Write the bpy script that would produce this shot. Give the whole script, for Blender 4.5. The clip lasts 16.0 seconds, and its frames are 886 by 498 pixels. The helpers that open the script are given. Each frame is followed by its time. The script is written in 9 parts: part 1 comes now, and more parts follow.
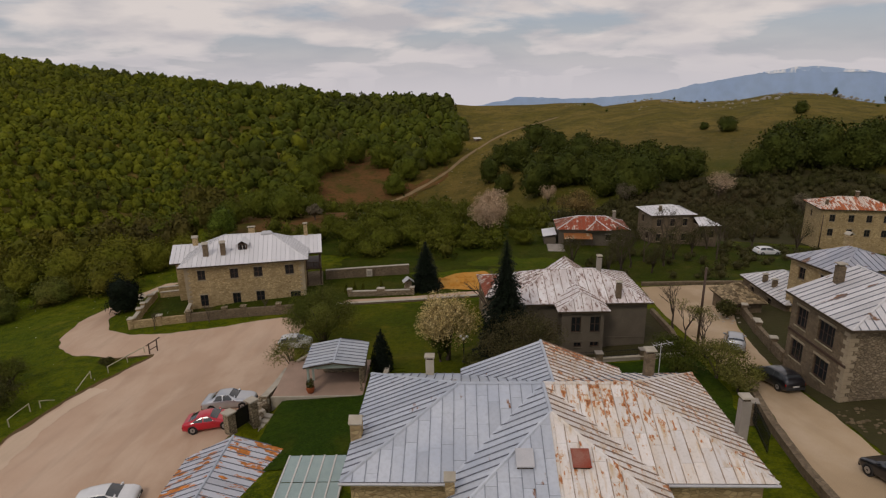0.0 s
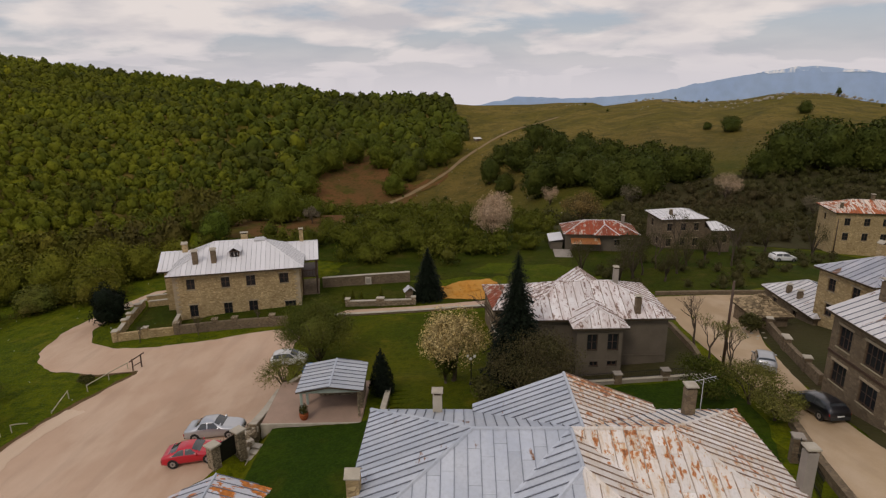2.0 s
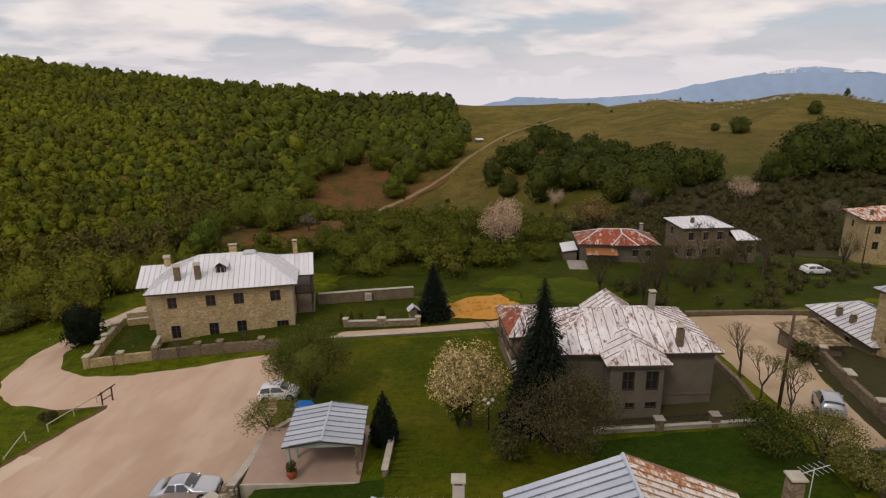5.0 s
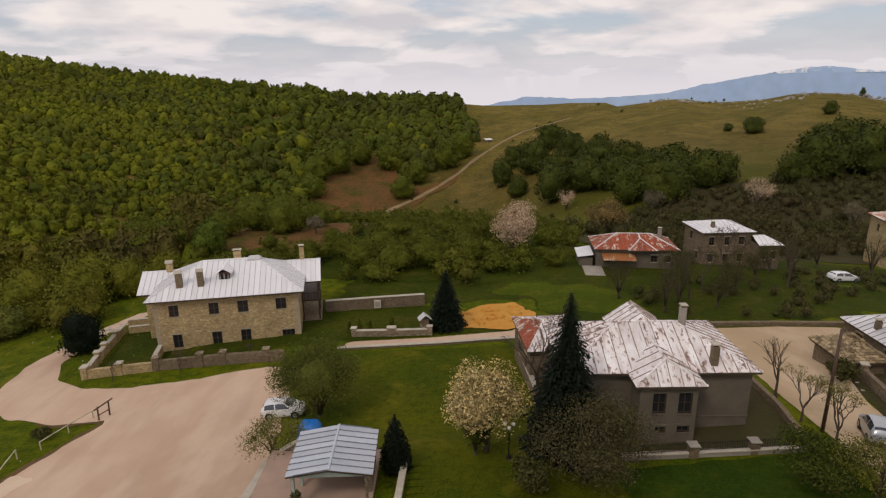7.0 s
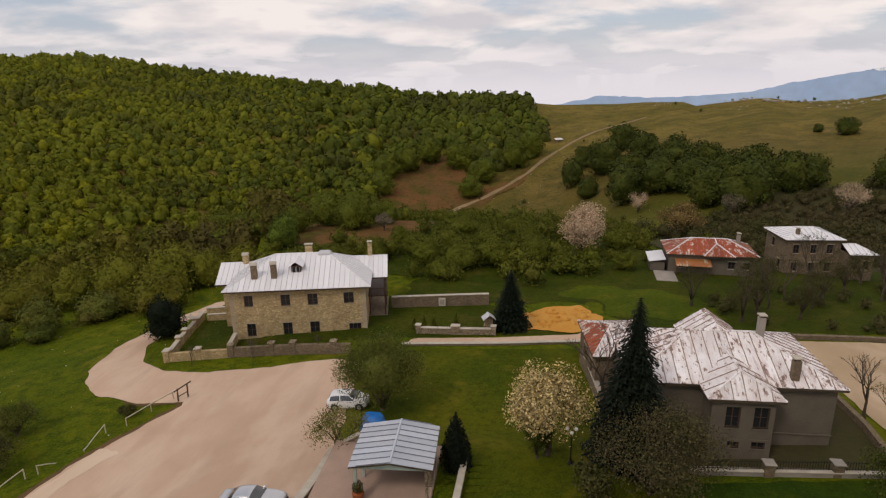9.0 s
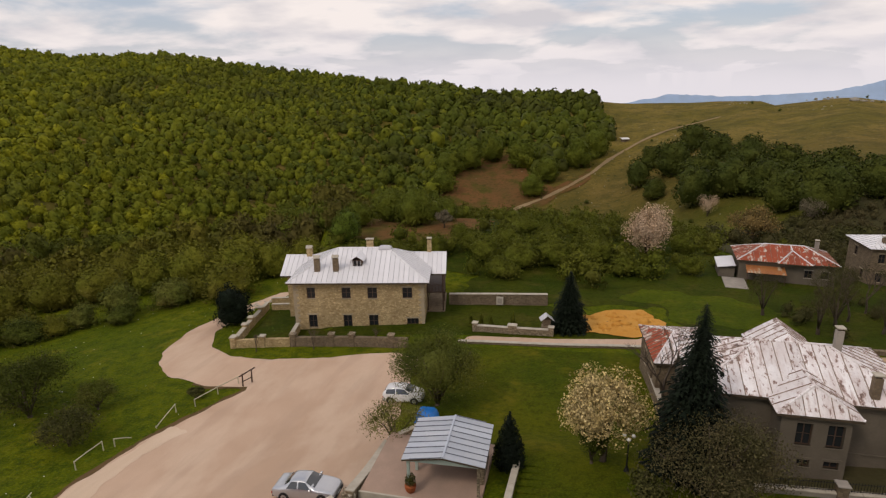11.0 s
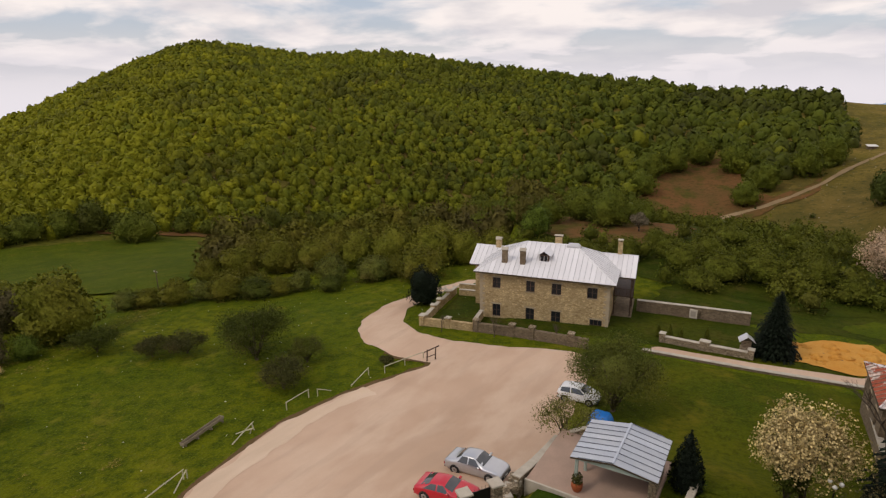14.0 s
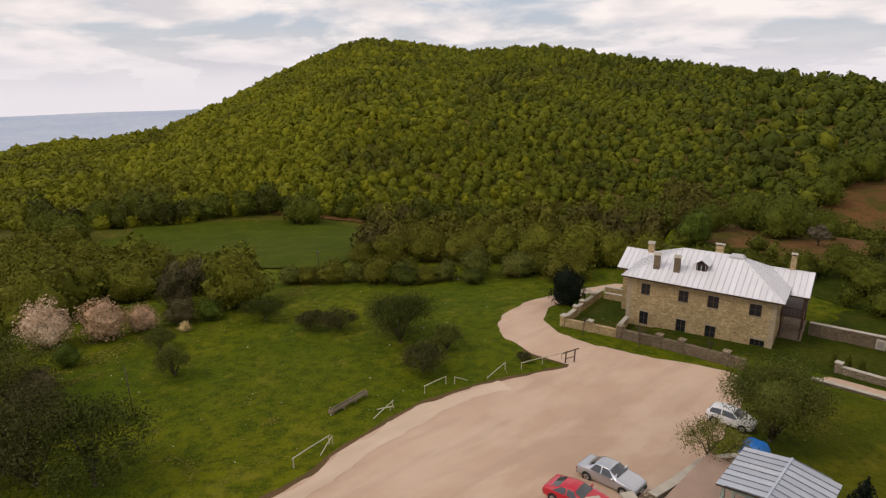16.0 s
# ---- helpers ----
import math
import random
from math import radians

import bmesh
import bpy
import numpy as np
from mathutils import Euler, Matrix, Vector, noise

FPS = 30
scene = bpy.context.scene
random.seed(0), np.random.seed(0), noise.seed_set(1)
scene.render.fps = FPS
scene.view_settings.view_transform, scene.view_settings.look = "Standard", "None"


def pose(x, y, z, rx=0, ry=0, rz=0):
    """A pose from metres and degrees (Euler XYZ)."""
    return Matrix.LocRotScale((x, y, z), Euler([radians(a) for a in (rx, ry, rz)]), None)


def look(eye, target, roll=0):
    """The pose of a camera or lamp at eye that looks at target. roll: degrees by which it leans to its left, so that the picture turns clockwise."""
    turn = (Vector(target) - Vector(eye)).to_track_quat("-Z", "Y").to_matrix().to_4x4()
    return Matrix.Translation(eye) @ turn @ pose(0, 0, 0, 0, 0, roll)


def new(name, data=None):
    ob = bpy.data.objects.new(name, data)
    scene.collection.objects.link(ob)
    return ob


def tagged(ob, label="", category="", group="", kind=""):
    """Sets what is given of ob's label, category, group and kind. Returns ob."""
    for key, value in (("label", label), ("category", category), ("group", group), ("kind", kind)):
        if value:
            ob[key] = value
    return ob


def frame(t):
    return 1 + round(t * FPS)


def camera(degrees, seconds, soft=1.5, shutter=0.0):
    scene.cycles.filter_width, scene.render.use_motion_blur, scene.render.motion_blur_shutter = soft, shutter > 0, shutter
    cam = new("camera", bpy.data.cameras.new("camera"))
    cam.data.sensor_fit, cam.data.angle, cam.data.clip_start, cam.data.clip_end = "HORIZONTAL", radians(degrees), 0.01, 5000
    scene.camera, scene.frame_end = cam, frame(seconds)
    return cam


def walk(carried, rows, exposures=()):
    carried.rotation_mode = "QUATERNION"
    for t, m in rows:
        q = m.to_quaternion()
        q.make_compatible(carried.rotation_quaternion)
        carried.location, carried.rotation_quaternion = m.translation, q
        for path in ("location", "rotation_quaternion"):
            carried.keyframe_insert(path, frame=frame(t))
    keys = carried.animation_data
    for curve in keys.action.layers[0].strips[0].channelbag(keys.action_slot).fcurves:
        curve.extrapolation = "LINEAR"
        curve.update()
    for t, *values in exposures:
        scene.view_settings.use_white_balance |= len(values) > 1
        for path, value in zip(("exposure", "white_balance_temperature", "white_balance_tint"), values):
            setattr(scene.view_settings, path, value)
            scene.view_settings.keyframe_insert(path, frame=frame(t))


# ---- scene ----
cam = camera(74.16, 16.0, 1.25)
PATH = [
    (0.0, 0.000, -0.000, 30.000, -16.210, -0.934, -0.000),
    (0.5, -0.101, 0.988, 29.949, -16.218, -0.928, -0.036),
    (1.0, -0.219, 2.110, 29.887, -16.213, -0.895, -0.065),
    (1.5, -0.358, 3.235, 29.847, -16.245, -0.876, -0.093),
    (2.0, -0.548, 4.450, 29.798, -16.247, -0.875, -0.116),
    (2.5, -0.692, 5.606, 29.739, -16.242, -0.863, -0.122),
    (3.0, -0.825, 6.874, 29.710, -16.263, -0.840, -0.119),
    (3.5, -0.938, 8.085, 29.670, -16.252, -0.829, -0.126),
    (4.0, -1.051, 9.384, 29.608, -16.226, -0.827, -0.122),
    (6.5, -2.001, 14.562, 29.389, -16.209, -0.807, -0.098),
    (7.0, -2.084, 15.057, 29.383, -16.231, -0.833, 0.603),
    (7.5, -2.114, 15.217, 29.380, -16.220, -0.901, 1.443),
    (8.0, -2.121, 15.260, 29.379, -16.202, -0.944, 2.420),
    (8.5, -2.104, 15.157, 29.381, -16.186, -1.002, 4.667),
    (9.0, -2.083, 15.021, 29.385, -16.198, -1.095, 7.308),
    (9.5, -2.068, 14.939, 29.386, -16.239, -1.128, 8.883),
    (12.0, -2.043, 14.950, 29.385, -16.330, -0.986, 15.978),
    (12.5, -2.032, 14.733, 29.391, -16.374, -0.966, 17.375),
    (13.0, -1.980, 14.450, 29.395, -16.392, -0.910, 20.608),
    (13.5, -1.953, 14.279, 29.396, -16.388, -0.845, 25.552),
    (14.0, -1.840, 14.223, 29.399, -16.353, -0.914, 32.272),
    (14.5, -1.885, 14.121, 29.400, -16.361, -0.867, 38.176),
    (15.0, -1.919, 14.053, 29.396, -16.418, -0.893, 42.992),
    (15.5, -1.922, 14.030, 29.401, -16.459, -0.951, 45.734),
    (16.0, -1.872, 14.080, 29.399, -16.531, -0.945, 46.897),
]
EXPOSURES = [(0.0, -0.40, 6950, 14), (2.0, -0.22, 6950, 14), (4.0, -0.06, 6950, 14), (7.0, 0.0, 6950, 14), (12.0, 0.08, 6950, 14), (16.0, 0.14, 6950, 14)]
walk(cam, [(t, look((x, y, z), (x - math.sin(radians(yaw)), y + math.cos(radians(yaw)), z + math.tan(radians(tilt))), roll)) for t, x, y, z, tilt, roll, yaw in PATH], EXPOSURES)

# ---------------------------------------------------------------- world and light
SUN_EL, SUN_AZ = 48.0, 215.0          # sun height and compass direction it comes from (0 = +y, clockwise)
world = bpy.data.worlds.new("sky")
scene.world = world
world.use_nodes = True


def link(tree, a, b):
    tree.links.new(a, b)


def build_sky():
    tree = world.node_tree
    tree.nodes.clear()
    n = tree.nodes.new
    sky = n("ShaderNodeTexSky")
    sky.sky_type = "NISHITA"
    sky.sun_disc = False
    sky.sun_elevation, sky.sun_rotation = radians(SUN_EL), radians(SUN_AZ)
    sky.air_density, sky.dust_density, sky.ozone_density = 1.0, 2.0, 1.0
    coord = n("ShaderNodeTexCoord")
    sep = n("ShaderNodeSeparateXYZ")
    link(tree, coord.outputs["Generated"], sep.inputs[0])
    # cloud sheet seen from below: direction divided by its height over the haze
    zmax = n("ShaderNodeMath"); zmax.operation = "MAXIMUM"; zmax.inputs[1].default_value = 0.0
    link(tree, sep.outputs["Z"], zmax.inputs[0])
    zadd = n("ShaderNodeMath"); zadd.operation = "ADD"; zadd.inputs[1].default_value = 0.20
    link(tree, zmax.outputs[0], zadd.inputs[0])
    comb = n("ShaderNodeCombineXYZ")
    for k, axis in enumerate("XY"):
        d = n("ShaderNodeMath"); d.operation = "DIVIDE"
        link(tree, sep.outputs[axis], d.inputs[0])
        link(tree, zadd.outputs[0], d.inputs[1])
        link(tree, d.outputs[0], comb.inputs[k])
    link(tree, sep.outputs["Z"], comb.inputs[2])
    cl = n("ShaderNodeTexNoise"); cl.inputs["Scale"].default_value = 1.1; cl.inputs["Detail"].default_value = 8.0
    cl.inputs["Roughness"].default_value = 0.52; cl.inputs["Distortion"].default_value = 0.25
    link(tree, comb.outputs[0], cl.inputs["Vector"])
    cover = n("ShaderNodeMapRange"); cover.interpolation_type = "SMOOTHSTEP"
    cover.inputs[1].default_value = 0.40; cover.inputs[2].default_value = 0.54
    link(tree, cl.outputs["Fac"], cover.inputs[0])
    shade = n("ShaderNodeTexNoise"); shade.inputs["Scale"].default_value = 2.1; shade.inputs["Detail"].default_value = 7.0
    shade.inputs["Roughness"].default_value = 0.5
    move = n("ShaderNodeVectorMath"); move.operation = "ADD"; move.inputs[1].default_value = (5.3, 2.1, 0.4)
    link(tree, comb.outputs[0], move.inputs[0])
    link(tree, move.outputs[0], shade.inputs["Vector"])
    tone = n("ShaderNodeValToRGB")
    tone.color_ramp.elements[0].position, tone.color_ramp.elements[0].color = 0.34, (0.69, 0.70, 0.76, 1)
    tone.color_ramp.elements[1].position, tone.color_ramp.elements[1].color = 0.58, (1.0, 0.965, 0.965, 1)
    link(tree, shade.outputs["Fac"], tone.inputs[0])
    # haze low over the horizon
    low = n("ShaderNodeMapRange"); low.interpolation_type = "SMOOTHSTEP"
    low.inputs[1].default_value, low.inputs[2].default_value = -0.03, 0.10
    low.inputs[3].default_value, low.inputs[4].default_value = 1.0, 0.0
    link(tree, sep.outputs["Z"], low.inputs[0])
    haze = n("ShaderNodeMix"); haze.data_type = "RGBA"; haze.inputs[7].default_value = (0.84, 0.84, 0.92, 1)
    link(tree, low.outputs[0], haze.inputs[0])
    link(tree, tone.outputs[0], haze.inputs[6])
    gain = n("ShaderNodeVectorMath"); gain.operation = "SCALE"; gain.inputs["Scale"].default_value = CLOUD
    link(tree, haze.outputs[2], gain.inputs[0])
    full = n("ShaderNodeMath"); full.operation = "MAXIMUM"
    link(tree, cover.outputs[0], full.inputs[0])
    link(tree, low.outputs[0], full.inputs[1])
    blue = n("ShaderNodeMix"); blue.data_type = "RGBA"; blue.inputs[0].default_value = 0.55
    blue.inputs[7].default_value = (0.62 * CLOUD, 0.72 * CLOUD, 0.90 * CLOUD, 1)
    link(tree, sky.outputs[0], blue.inputs[6])
    mix = n("ShaderNodeMix"); mix.data_type = "RGBA"
    link(tree, full.outputs[0], mix.inputs[0])
    link(tree, blue.outputs[2], mix.inputs[6])
    link(tree, gain.outputs[0], mix.inputs[7])
    bg = n("ShaderNodeBackground"); bg.inputs["Strength"].default_value = SKY
    out = n("ShaderNodeOutputWorld")
    link(tree, mix.outputs[2], bg.inputs[0])
    link(tree, bg.outputs[0], out.inputs[0])


SKY, CLOUD = 0.10, 8.5
build_sky()
sun = new("sun", bpy.data.lights.new("sun", "SUN"))
sun.data.energy, sun.data.angle, sun.data.color = 0.9, radians(12), (1.0, 0.93, 0.84)
_az, _el = radians(SUN_AZ), radians(SUN_EL)
sun.matrix_world = look((0, 0, 200), (-math.sin(_az) * math.cos(_el), -math.cos(_az) * math.cos(_el), 200 - math.sin(_el)))

# ---------------------------------------------------------------- ground
CX, CY, CZ = -2.0, 14.0, 29.4         # middle of the polar ground sheet


def smooth(a, b, v):
    t = min(1.0, max(0.0, (v - a) / (b - a)))
    return t * t * (3 - 2 * t)


def knots(v, rows):
    """Smooth run through (v, value) rows."""
    if v <= rows[0][0]:
        return rows[0][1]
    for (a, p), (b, q) in zip(rows, rows[1:]):
        if v <= b:
            return p + (q - p) * (v - a) / (b - a)
    return rows[-1][1]


SKYLINE = [(-180, -6), (-95, -6.0), (-84, -5.6), (-79, -4.8), (-76.6, -5.0), (-71.8, -4.4), (-67, -2.4), (-61.3, 0.2), (-56, 2.3), (-53.5, 3.0),
           (-48.3, 2.5), (-44.2, 1.8), (-37.5, 2.2), (-33.4, 1.5), (-28, 0.6), (-22, 0.0), (-17, -0.8), (-14.5, -1.3), (-8, -2.0), (0, -2.0), (3.8, -2.45),
           (9.6, -2.5), (14.7, -2.3), (15.7, -2.6), (21, -1.95), (23.3, -2.3), (27.3, -2.1), (29.7, -1.6), (33.2, -1.45), (37, -2.1), (60, -3), (180, -5)]
RIDGE = [(-95, 620), (-78, 620), (-66, 680), (-54, 700), (-36, 640), (-15, 560), (4, 540), (20, 520), (60, 480), (180, 450)]
VALLEY_R = [(-95, 190), (-60, 215), (-30, 280), (-8, 300), (4, 285), (12, 230), (22, 185), (60, 175)]
VALLEY_EL = [(-95, -13.5), (-60, -13.0), (-30, -13.2), (-8, -13.2), (6, -12.5), (20, -12.2), (60, -12)]


def near_z(x, y):
    """The village's own slope."""
    x, y = max(-60.0, min(95.0, x)), max(5.0, min(130.0, y))
    z = 10.217 + 0.149 * x - 0.1794 * y - 0.000159 * x * x - 0.001543 * x * y + 0.000796 * y * y
    z += 1.5 * math.exp(-((x + 18) / 7) ** 2 - ((y - 41.5) / 7) ** 2) * (1 - smooth(-15.8, -14.4, x))   # raised head of the forecourt
    z += 1.35 * smooth(-15.2, -13.6, x) * (1 - smooth(2, 10, x)) * (1 - smooth(50, 57, y))
    dug = smooth(-14.9, -14.3, x) * (1 - smooth(-7.4, -6.4, x)) * smooth(43.6, 44.4, y) * (1 - smooth(50.4, 51.4, y))   # bed of the patio
    return z - dug * max(0.0, z - 4.05)


def ground_z(x, y):
    dx, dy = x - CX, y - CY
    r, az = math.hypot(dx, dy), math.degrees(math.atan2(dx, dy))
    if az > 120:
        az = az - 360 if az > 180 else az
    rv, rs = knots(az, VALLEY_R), knots(az, RIDGE)
    zv = CZ + rv * math.tan(radians(knots(az, VALLEY_EL)))
    zs = CZ + rs * math.tan(radians(knots(az, SKYLINE)))
    a = near_z(x, y)
    if r < rs:
        t = max(0.0, (r - rv) / (rs - rv))
        far = zv + (zs - zv) * (t + 0.10 * math.sin(math.pi * t) * (1 if az < -20 else 0.4))
    else:
        far = zs - (r - rs) * 0.35
    far += 1.6 * noise.noise((x * 0.012, y * 0.012, 3.3)) * smooth(150, 300, r)
    z = a + (far - a) * smooth(60 if az < -25 else 95, rv, r)
    return max(z, -260.0)

# ---------------------------------------------------------------- materials


def base_material(name, rough=0.8, metal=0.0):
    m = bpy.data.materials.new(name)
    m.use_nodes = True
    t = m.node_tree
    p = t.nodes["Principled BSDF"]
    p.inputs["Roughness"].default_value, p.inputs["Metallic"].default_value = rough, metal
    co = t.nodes.new("ShaderNodeTexCoord")
    return m, t, p, co.outputs["Object"]


def noise_fac(t, vec, scale, detail=5.0, lo=0.35, hi=0.65, stretch=(1, 1, 1), rough=0.55):
    """A noise mask, 0 to 1, at a real-world scale (features per metre)."""
    if stretch != (1, 1, 1):
        mp = t.nodes.new("ShaderNodeMapping")
        mp.inputs["Scale"].default_value = stretch
        t.links.new(vec, mp.inputs[0])
        vec = mp.outputs[0]
    n = t.nodes.new("ShaderNodeTexNoise")
    n.inputs["Scale"].default_value, n.inputs["Detail"].default_value, n.inputs["Roughness"].default_value = scale, detail, rough
    t.links.new(vec, n.inputs["Vector"])
    r = t.nodes.new("ShaderNodeMapRange")
    r.inputs[1].default_value, r.inputs[2].default_value = lo, hi
    t.links.new(n.outputs["Fac"], r.inputs[0])
    return r.outputs[0]


def mixed(t, fac, a, b, mode="MIX"):
    """a and b: colours or sockets; fac: number or socket."""
    n = t.nodes.new("ShaderNodeMix")
    n.data_type, n.blend_type = "RGBA", mode
    for slot, v in ((0, fac), (6, a), (7, b)):
        if isinstance(v, (tuple, list)):
            n.inputs[slot].default_value = (*v, 1)
        elif isinstance(v, (int, float)):
            n.inputs[slot].default_value = v
        else:
            t.links.new(v, n.inputs[slot])
    return n.outputs[2]


def math_node(t, op, a, b):
    n = t.nodes.new("ShaderNodeMath")
    n.operation = op
    for k, v in enumerate((a, b)):
        if isinstance(v, (int, float)):
            n.inputs[k].default_value = v
        else:
            t.links.new(v, n.inputs[k])
    return n.outputs[0]


def relief(t, p, height, strength, distance):
    b = t.nodes.new("ShaderNodeBump")
    b.inputs["Strength"].default_value, b.inputs["Distance"].default_value = strength, distance
    t.links.new(height, b.inputs["Height"])
    t.links.new(b.outputs[0], p.inputs["Normal"])


def plain(name, a, b, scale=3.0, rough=0.8, bump=0.3, dist=0.02, metal=0.0, fine=14.0):
    """Two tones at a coarse and a fine scale, with relief."""
    m, t, p, co = base_material(name, rough, metal)
    coarse, small = noise_fac(t, co, scale), noise_fac(t, co, scale * fine, 3.0, 0.3, 0.7)
    col = mixed(t, coarse, a, b)
    dark = tuple(v * 0.72 for v in a)
    col = mixed(t, math_node(t, "MULTIPLY", small, 0.45), col, dark)
    p.inputs["Specular IOR Level"].default_value = 0.5 if rough < 0.7 else 0.12
    t.links.new(col, p.inputs["Base Color"])
    if bump:
        relief(t, p, small, bump, dist)
    return m


def island_tint(t, col, low=0.72, high=1.25, object_random=False):
    """Lightness that differs from piece to piece."""
    if object_random:
        n = t.nodes.new("ShaderNodeObjectInfo")
        r = n.outputs["Random"]
    else:
        n = t.nodes.new("ShaderNodeNewGeometry")
        r = n.outputs["Random Per Island"]
    mr = t.nodes.new("ShaderNodeMapRange")
    mr.inputs[3].default_value, mr.inputs[4].default_value = low, high
    t.links.new(r, mr.inputs[0])
    v = t.nodes.new("ShaderNodeVectorMath")
    v.operation = "SCALE"
    t.links.new(col, v.inputs[0])
    t.links.new(mr.outputs[0], v.inputs["Scale"])
    return v.outputs[0]


def leaf_material(name, a, b, scale=0.12, low=0.6, high=1.35, third=None, rough=0.75):
    """Leaves: tint varies from tree to tree and from clump to clump."""
    m, t, p, co = base_material(name, rough)
    col = mixed(t, noise_fac(t, co, scale, 2.0, 0.38, 0.62), a, b)
    if third:
        col = mixed(t, noise_fac(t, co, scale * 0.17, 3.0, 0.5, 0.68), col, third)
    col = island_tint(t, col, low, high)
    clump = noise_fac(t, co, 1.7, 4.0, 0.34, 0.66, (1, 1, 1), 0.6)
    col = mixed(t, math_node(t, "MULTIPLY", clump, 0.38), col, tuple(v * 0.42 for v in b))
    t.links.new(col, p.inputs["Base Color"])
    p.inputs["Specular IOR Level"].default_value = 0.08
    relief(t, p, noise_fac(t, co, 1.7, 5.0, 0.2, 0.8), 0.7, 0.35)
    return m


def stone_material(name, a, b, mortar, size=2.6, bump=0.7, flat=1.7):
    """Rubble masonry: cells of stone with recessed mortar; flat: how much wider than high the stones are."""
    m, t, p, co = base_material(name, 0.9)
    p.inputs["Specular IOR Level"].default_value = 0.15
    mp = t.nodes.new("ShaderNodeMapping")
    mp.inputs["Scale"].default_value = (1, 1, flat)
    t.links.new(co, mp.inputs[0])
    cell = t.nodes.new("ShaderNodeTexVoronoi")
    cell.inputs["Scale"].default_value = size
    edge = t.nodes.new("ShaderNodeTexVoronoi")
    edge.feature = "DISTANCE_TO_EDGE"
    edge.inputs["Scale"].default_value = size
    for n in (cell, edge):
        t.links.new(mp.outputs[0], n.inputs["Vector"])
    sep = t.nodes.new("ShaderNodeSeparateColor")
    t.links.new(cell.outputs["Color"], sep.inputs[0])
    col = mixed(t, sep.outputs[0], a, b)
    col = mixed(t, math_node(t, "MULTIPLY", sep.outputs[1], 0.35), col, tuple(v * 1.5 for v in b))
    col = mixed(t, math_node(t, "MULTIPLY", noise_fac(t, co, 0.5), 0.35), col, tuple(v * 0.6 for v in a))
    joint = t.nodes.new("ShaderNodeMapRange")
    joint.inputs[1].default_value, joint.inputs[2].default_value = 0.02, 0.10
    t.links.new(edge.outputs["Distance"], joint.inputs[0])
    col = mixed(t, joint.outputs[0], mortar, col)
    t.links.new(col, p.inputs["Base Color"])
    relief(t, p, joint.outputs[0], bump, 0.05)
    return m


def roof_paint(name, paint, worn, rust, amount, streak=(1.0, 0.35, 0.35), scale=1.2, metal=0.25, rough=0.5, tint=0.12, dirt=0.35, gather=0.3):
    """Painted sheet metal: dull tone changes, worn paint, rust patches drawn out down the slope; amount 0 to 1."""
    m, t, p, co = base_material(name, rough, metal)
    info = t.nodes.new("ShaderNodeObjectInfo")
    col = mixed(t, noise_fac(t, co, 0.45, 4.0), paint, worn)
    col = mixed(t, math_node(t, "MULTIPLY", noise_fac(t, co, 6.0, 4.0, 0.45, 0.75), dirt), col, tuple(v * 0.7 for v in worn))
    if amount > 0:
        # patches: fine drawn-out noise, gathered where a broad noise is high, shifted a little from sheet to sheet
        fine = noise_fac(t, co, scale, 7.0, 0.0, 1.0, streak, 0.62)
        broad = noise_fac(t, co, 0.33, 2.0, 0.0, 1.0)
        both = math_node(t, "ADD", fine, math_node(t, "MULTIPLY", broad, gather))
        both = math_node(t, "ADD", both, math_node(t, "MULTIPLY", info.outputs["Random"], 0.08))
        cut = t.nodes.new("ShaderNodeMapRange")
        lo = 0.54 + 0.5 * gather + 0.2 * (1 - 2 * amount)
        cut.inputs[1].default_value, cut.inputs[2].default_value = lo, lo + 0.035
        t.links.new(both, cut.inputs[0])
        fac = cut.outputs[0]
        tone = mixed(t, noise_fac(t, co, 3.5, 5.0, 0.35, 0.65), rust, tuple(v * 0.45 for v in rust))
        col = mixed(t, fac, col, tone)
        rr = t.nodes.new("ShaderNodeMapRange")
        rr.inputs[3].default_value, rr.inputs[4].default_value = rough, 0.9
        t.links.new(fac, rr.inputs[0])
        t.links.new(rr.outputs[0], p.inputs["Roughness"])
        met = t.nodes.new("ShaderNodeMapRange")
        met.inputs[3].default_value, met.inputs[4].default_value = metal, 0.0
        t.links.new(fac, met.inputs[0])
        t.links.new(met.outputs[0], p.inputs["Metallic"])
    col = island_tint(t, col, 1 - tint, 1 + tint, True)
    t.links.new(col, p.inputs["Base Color"])
    relief(t, p, noise_fac(t, co, 1.6, 3.0, 0.2, 0.8), 0.25, 0.03)
    return m


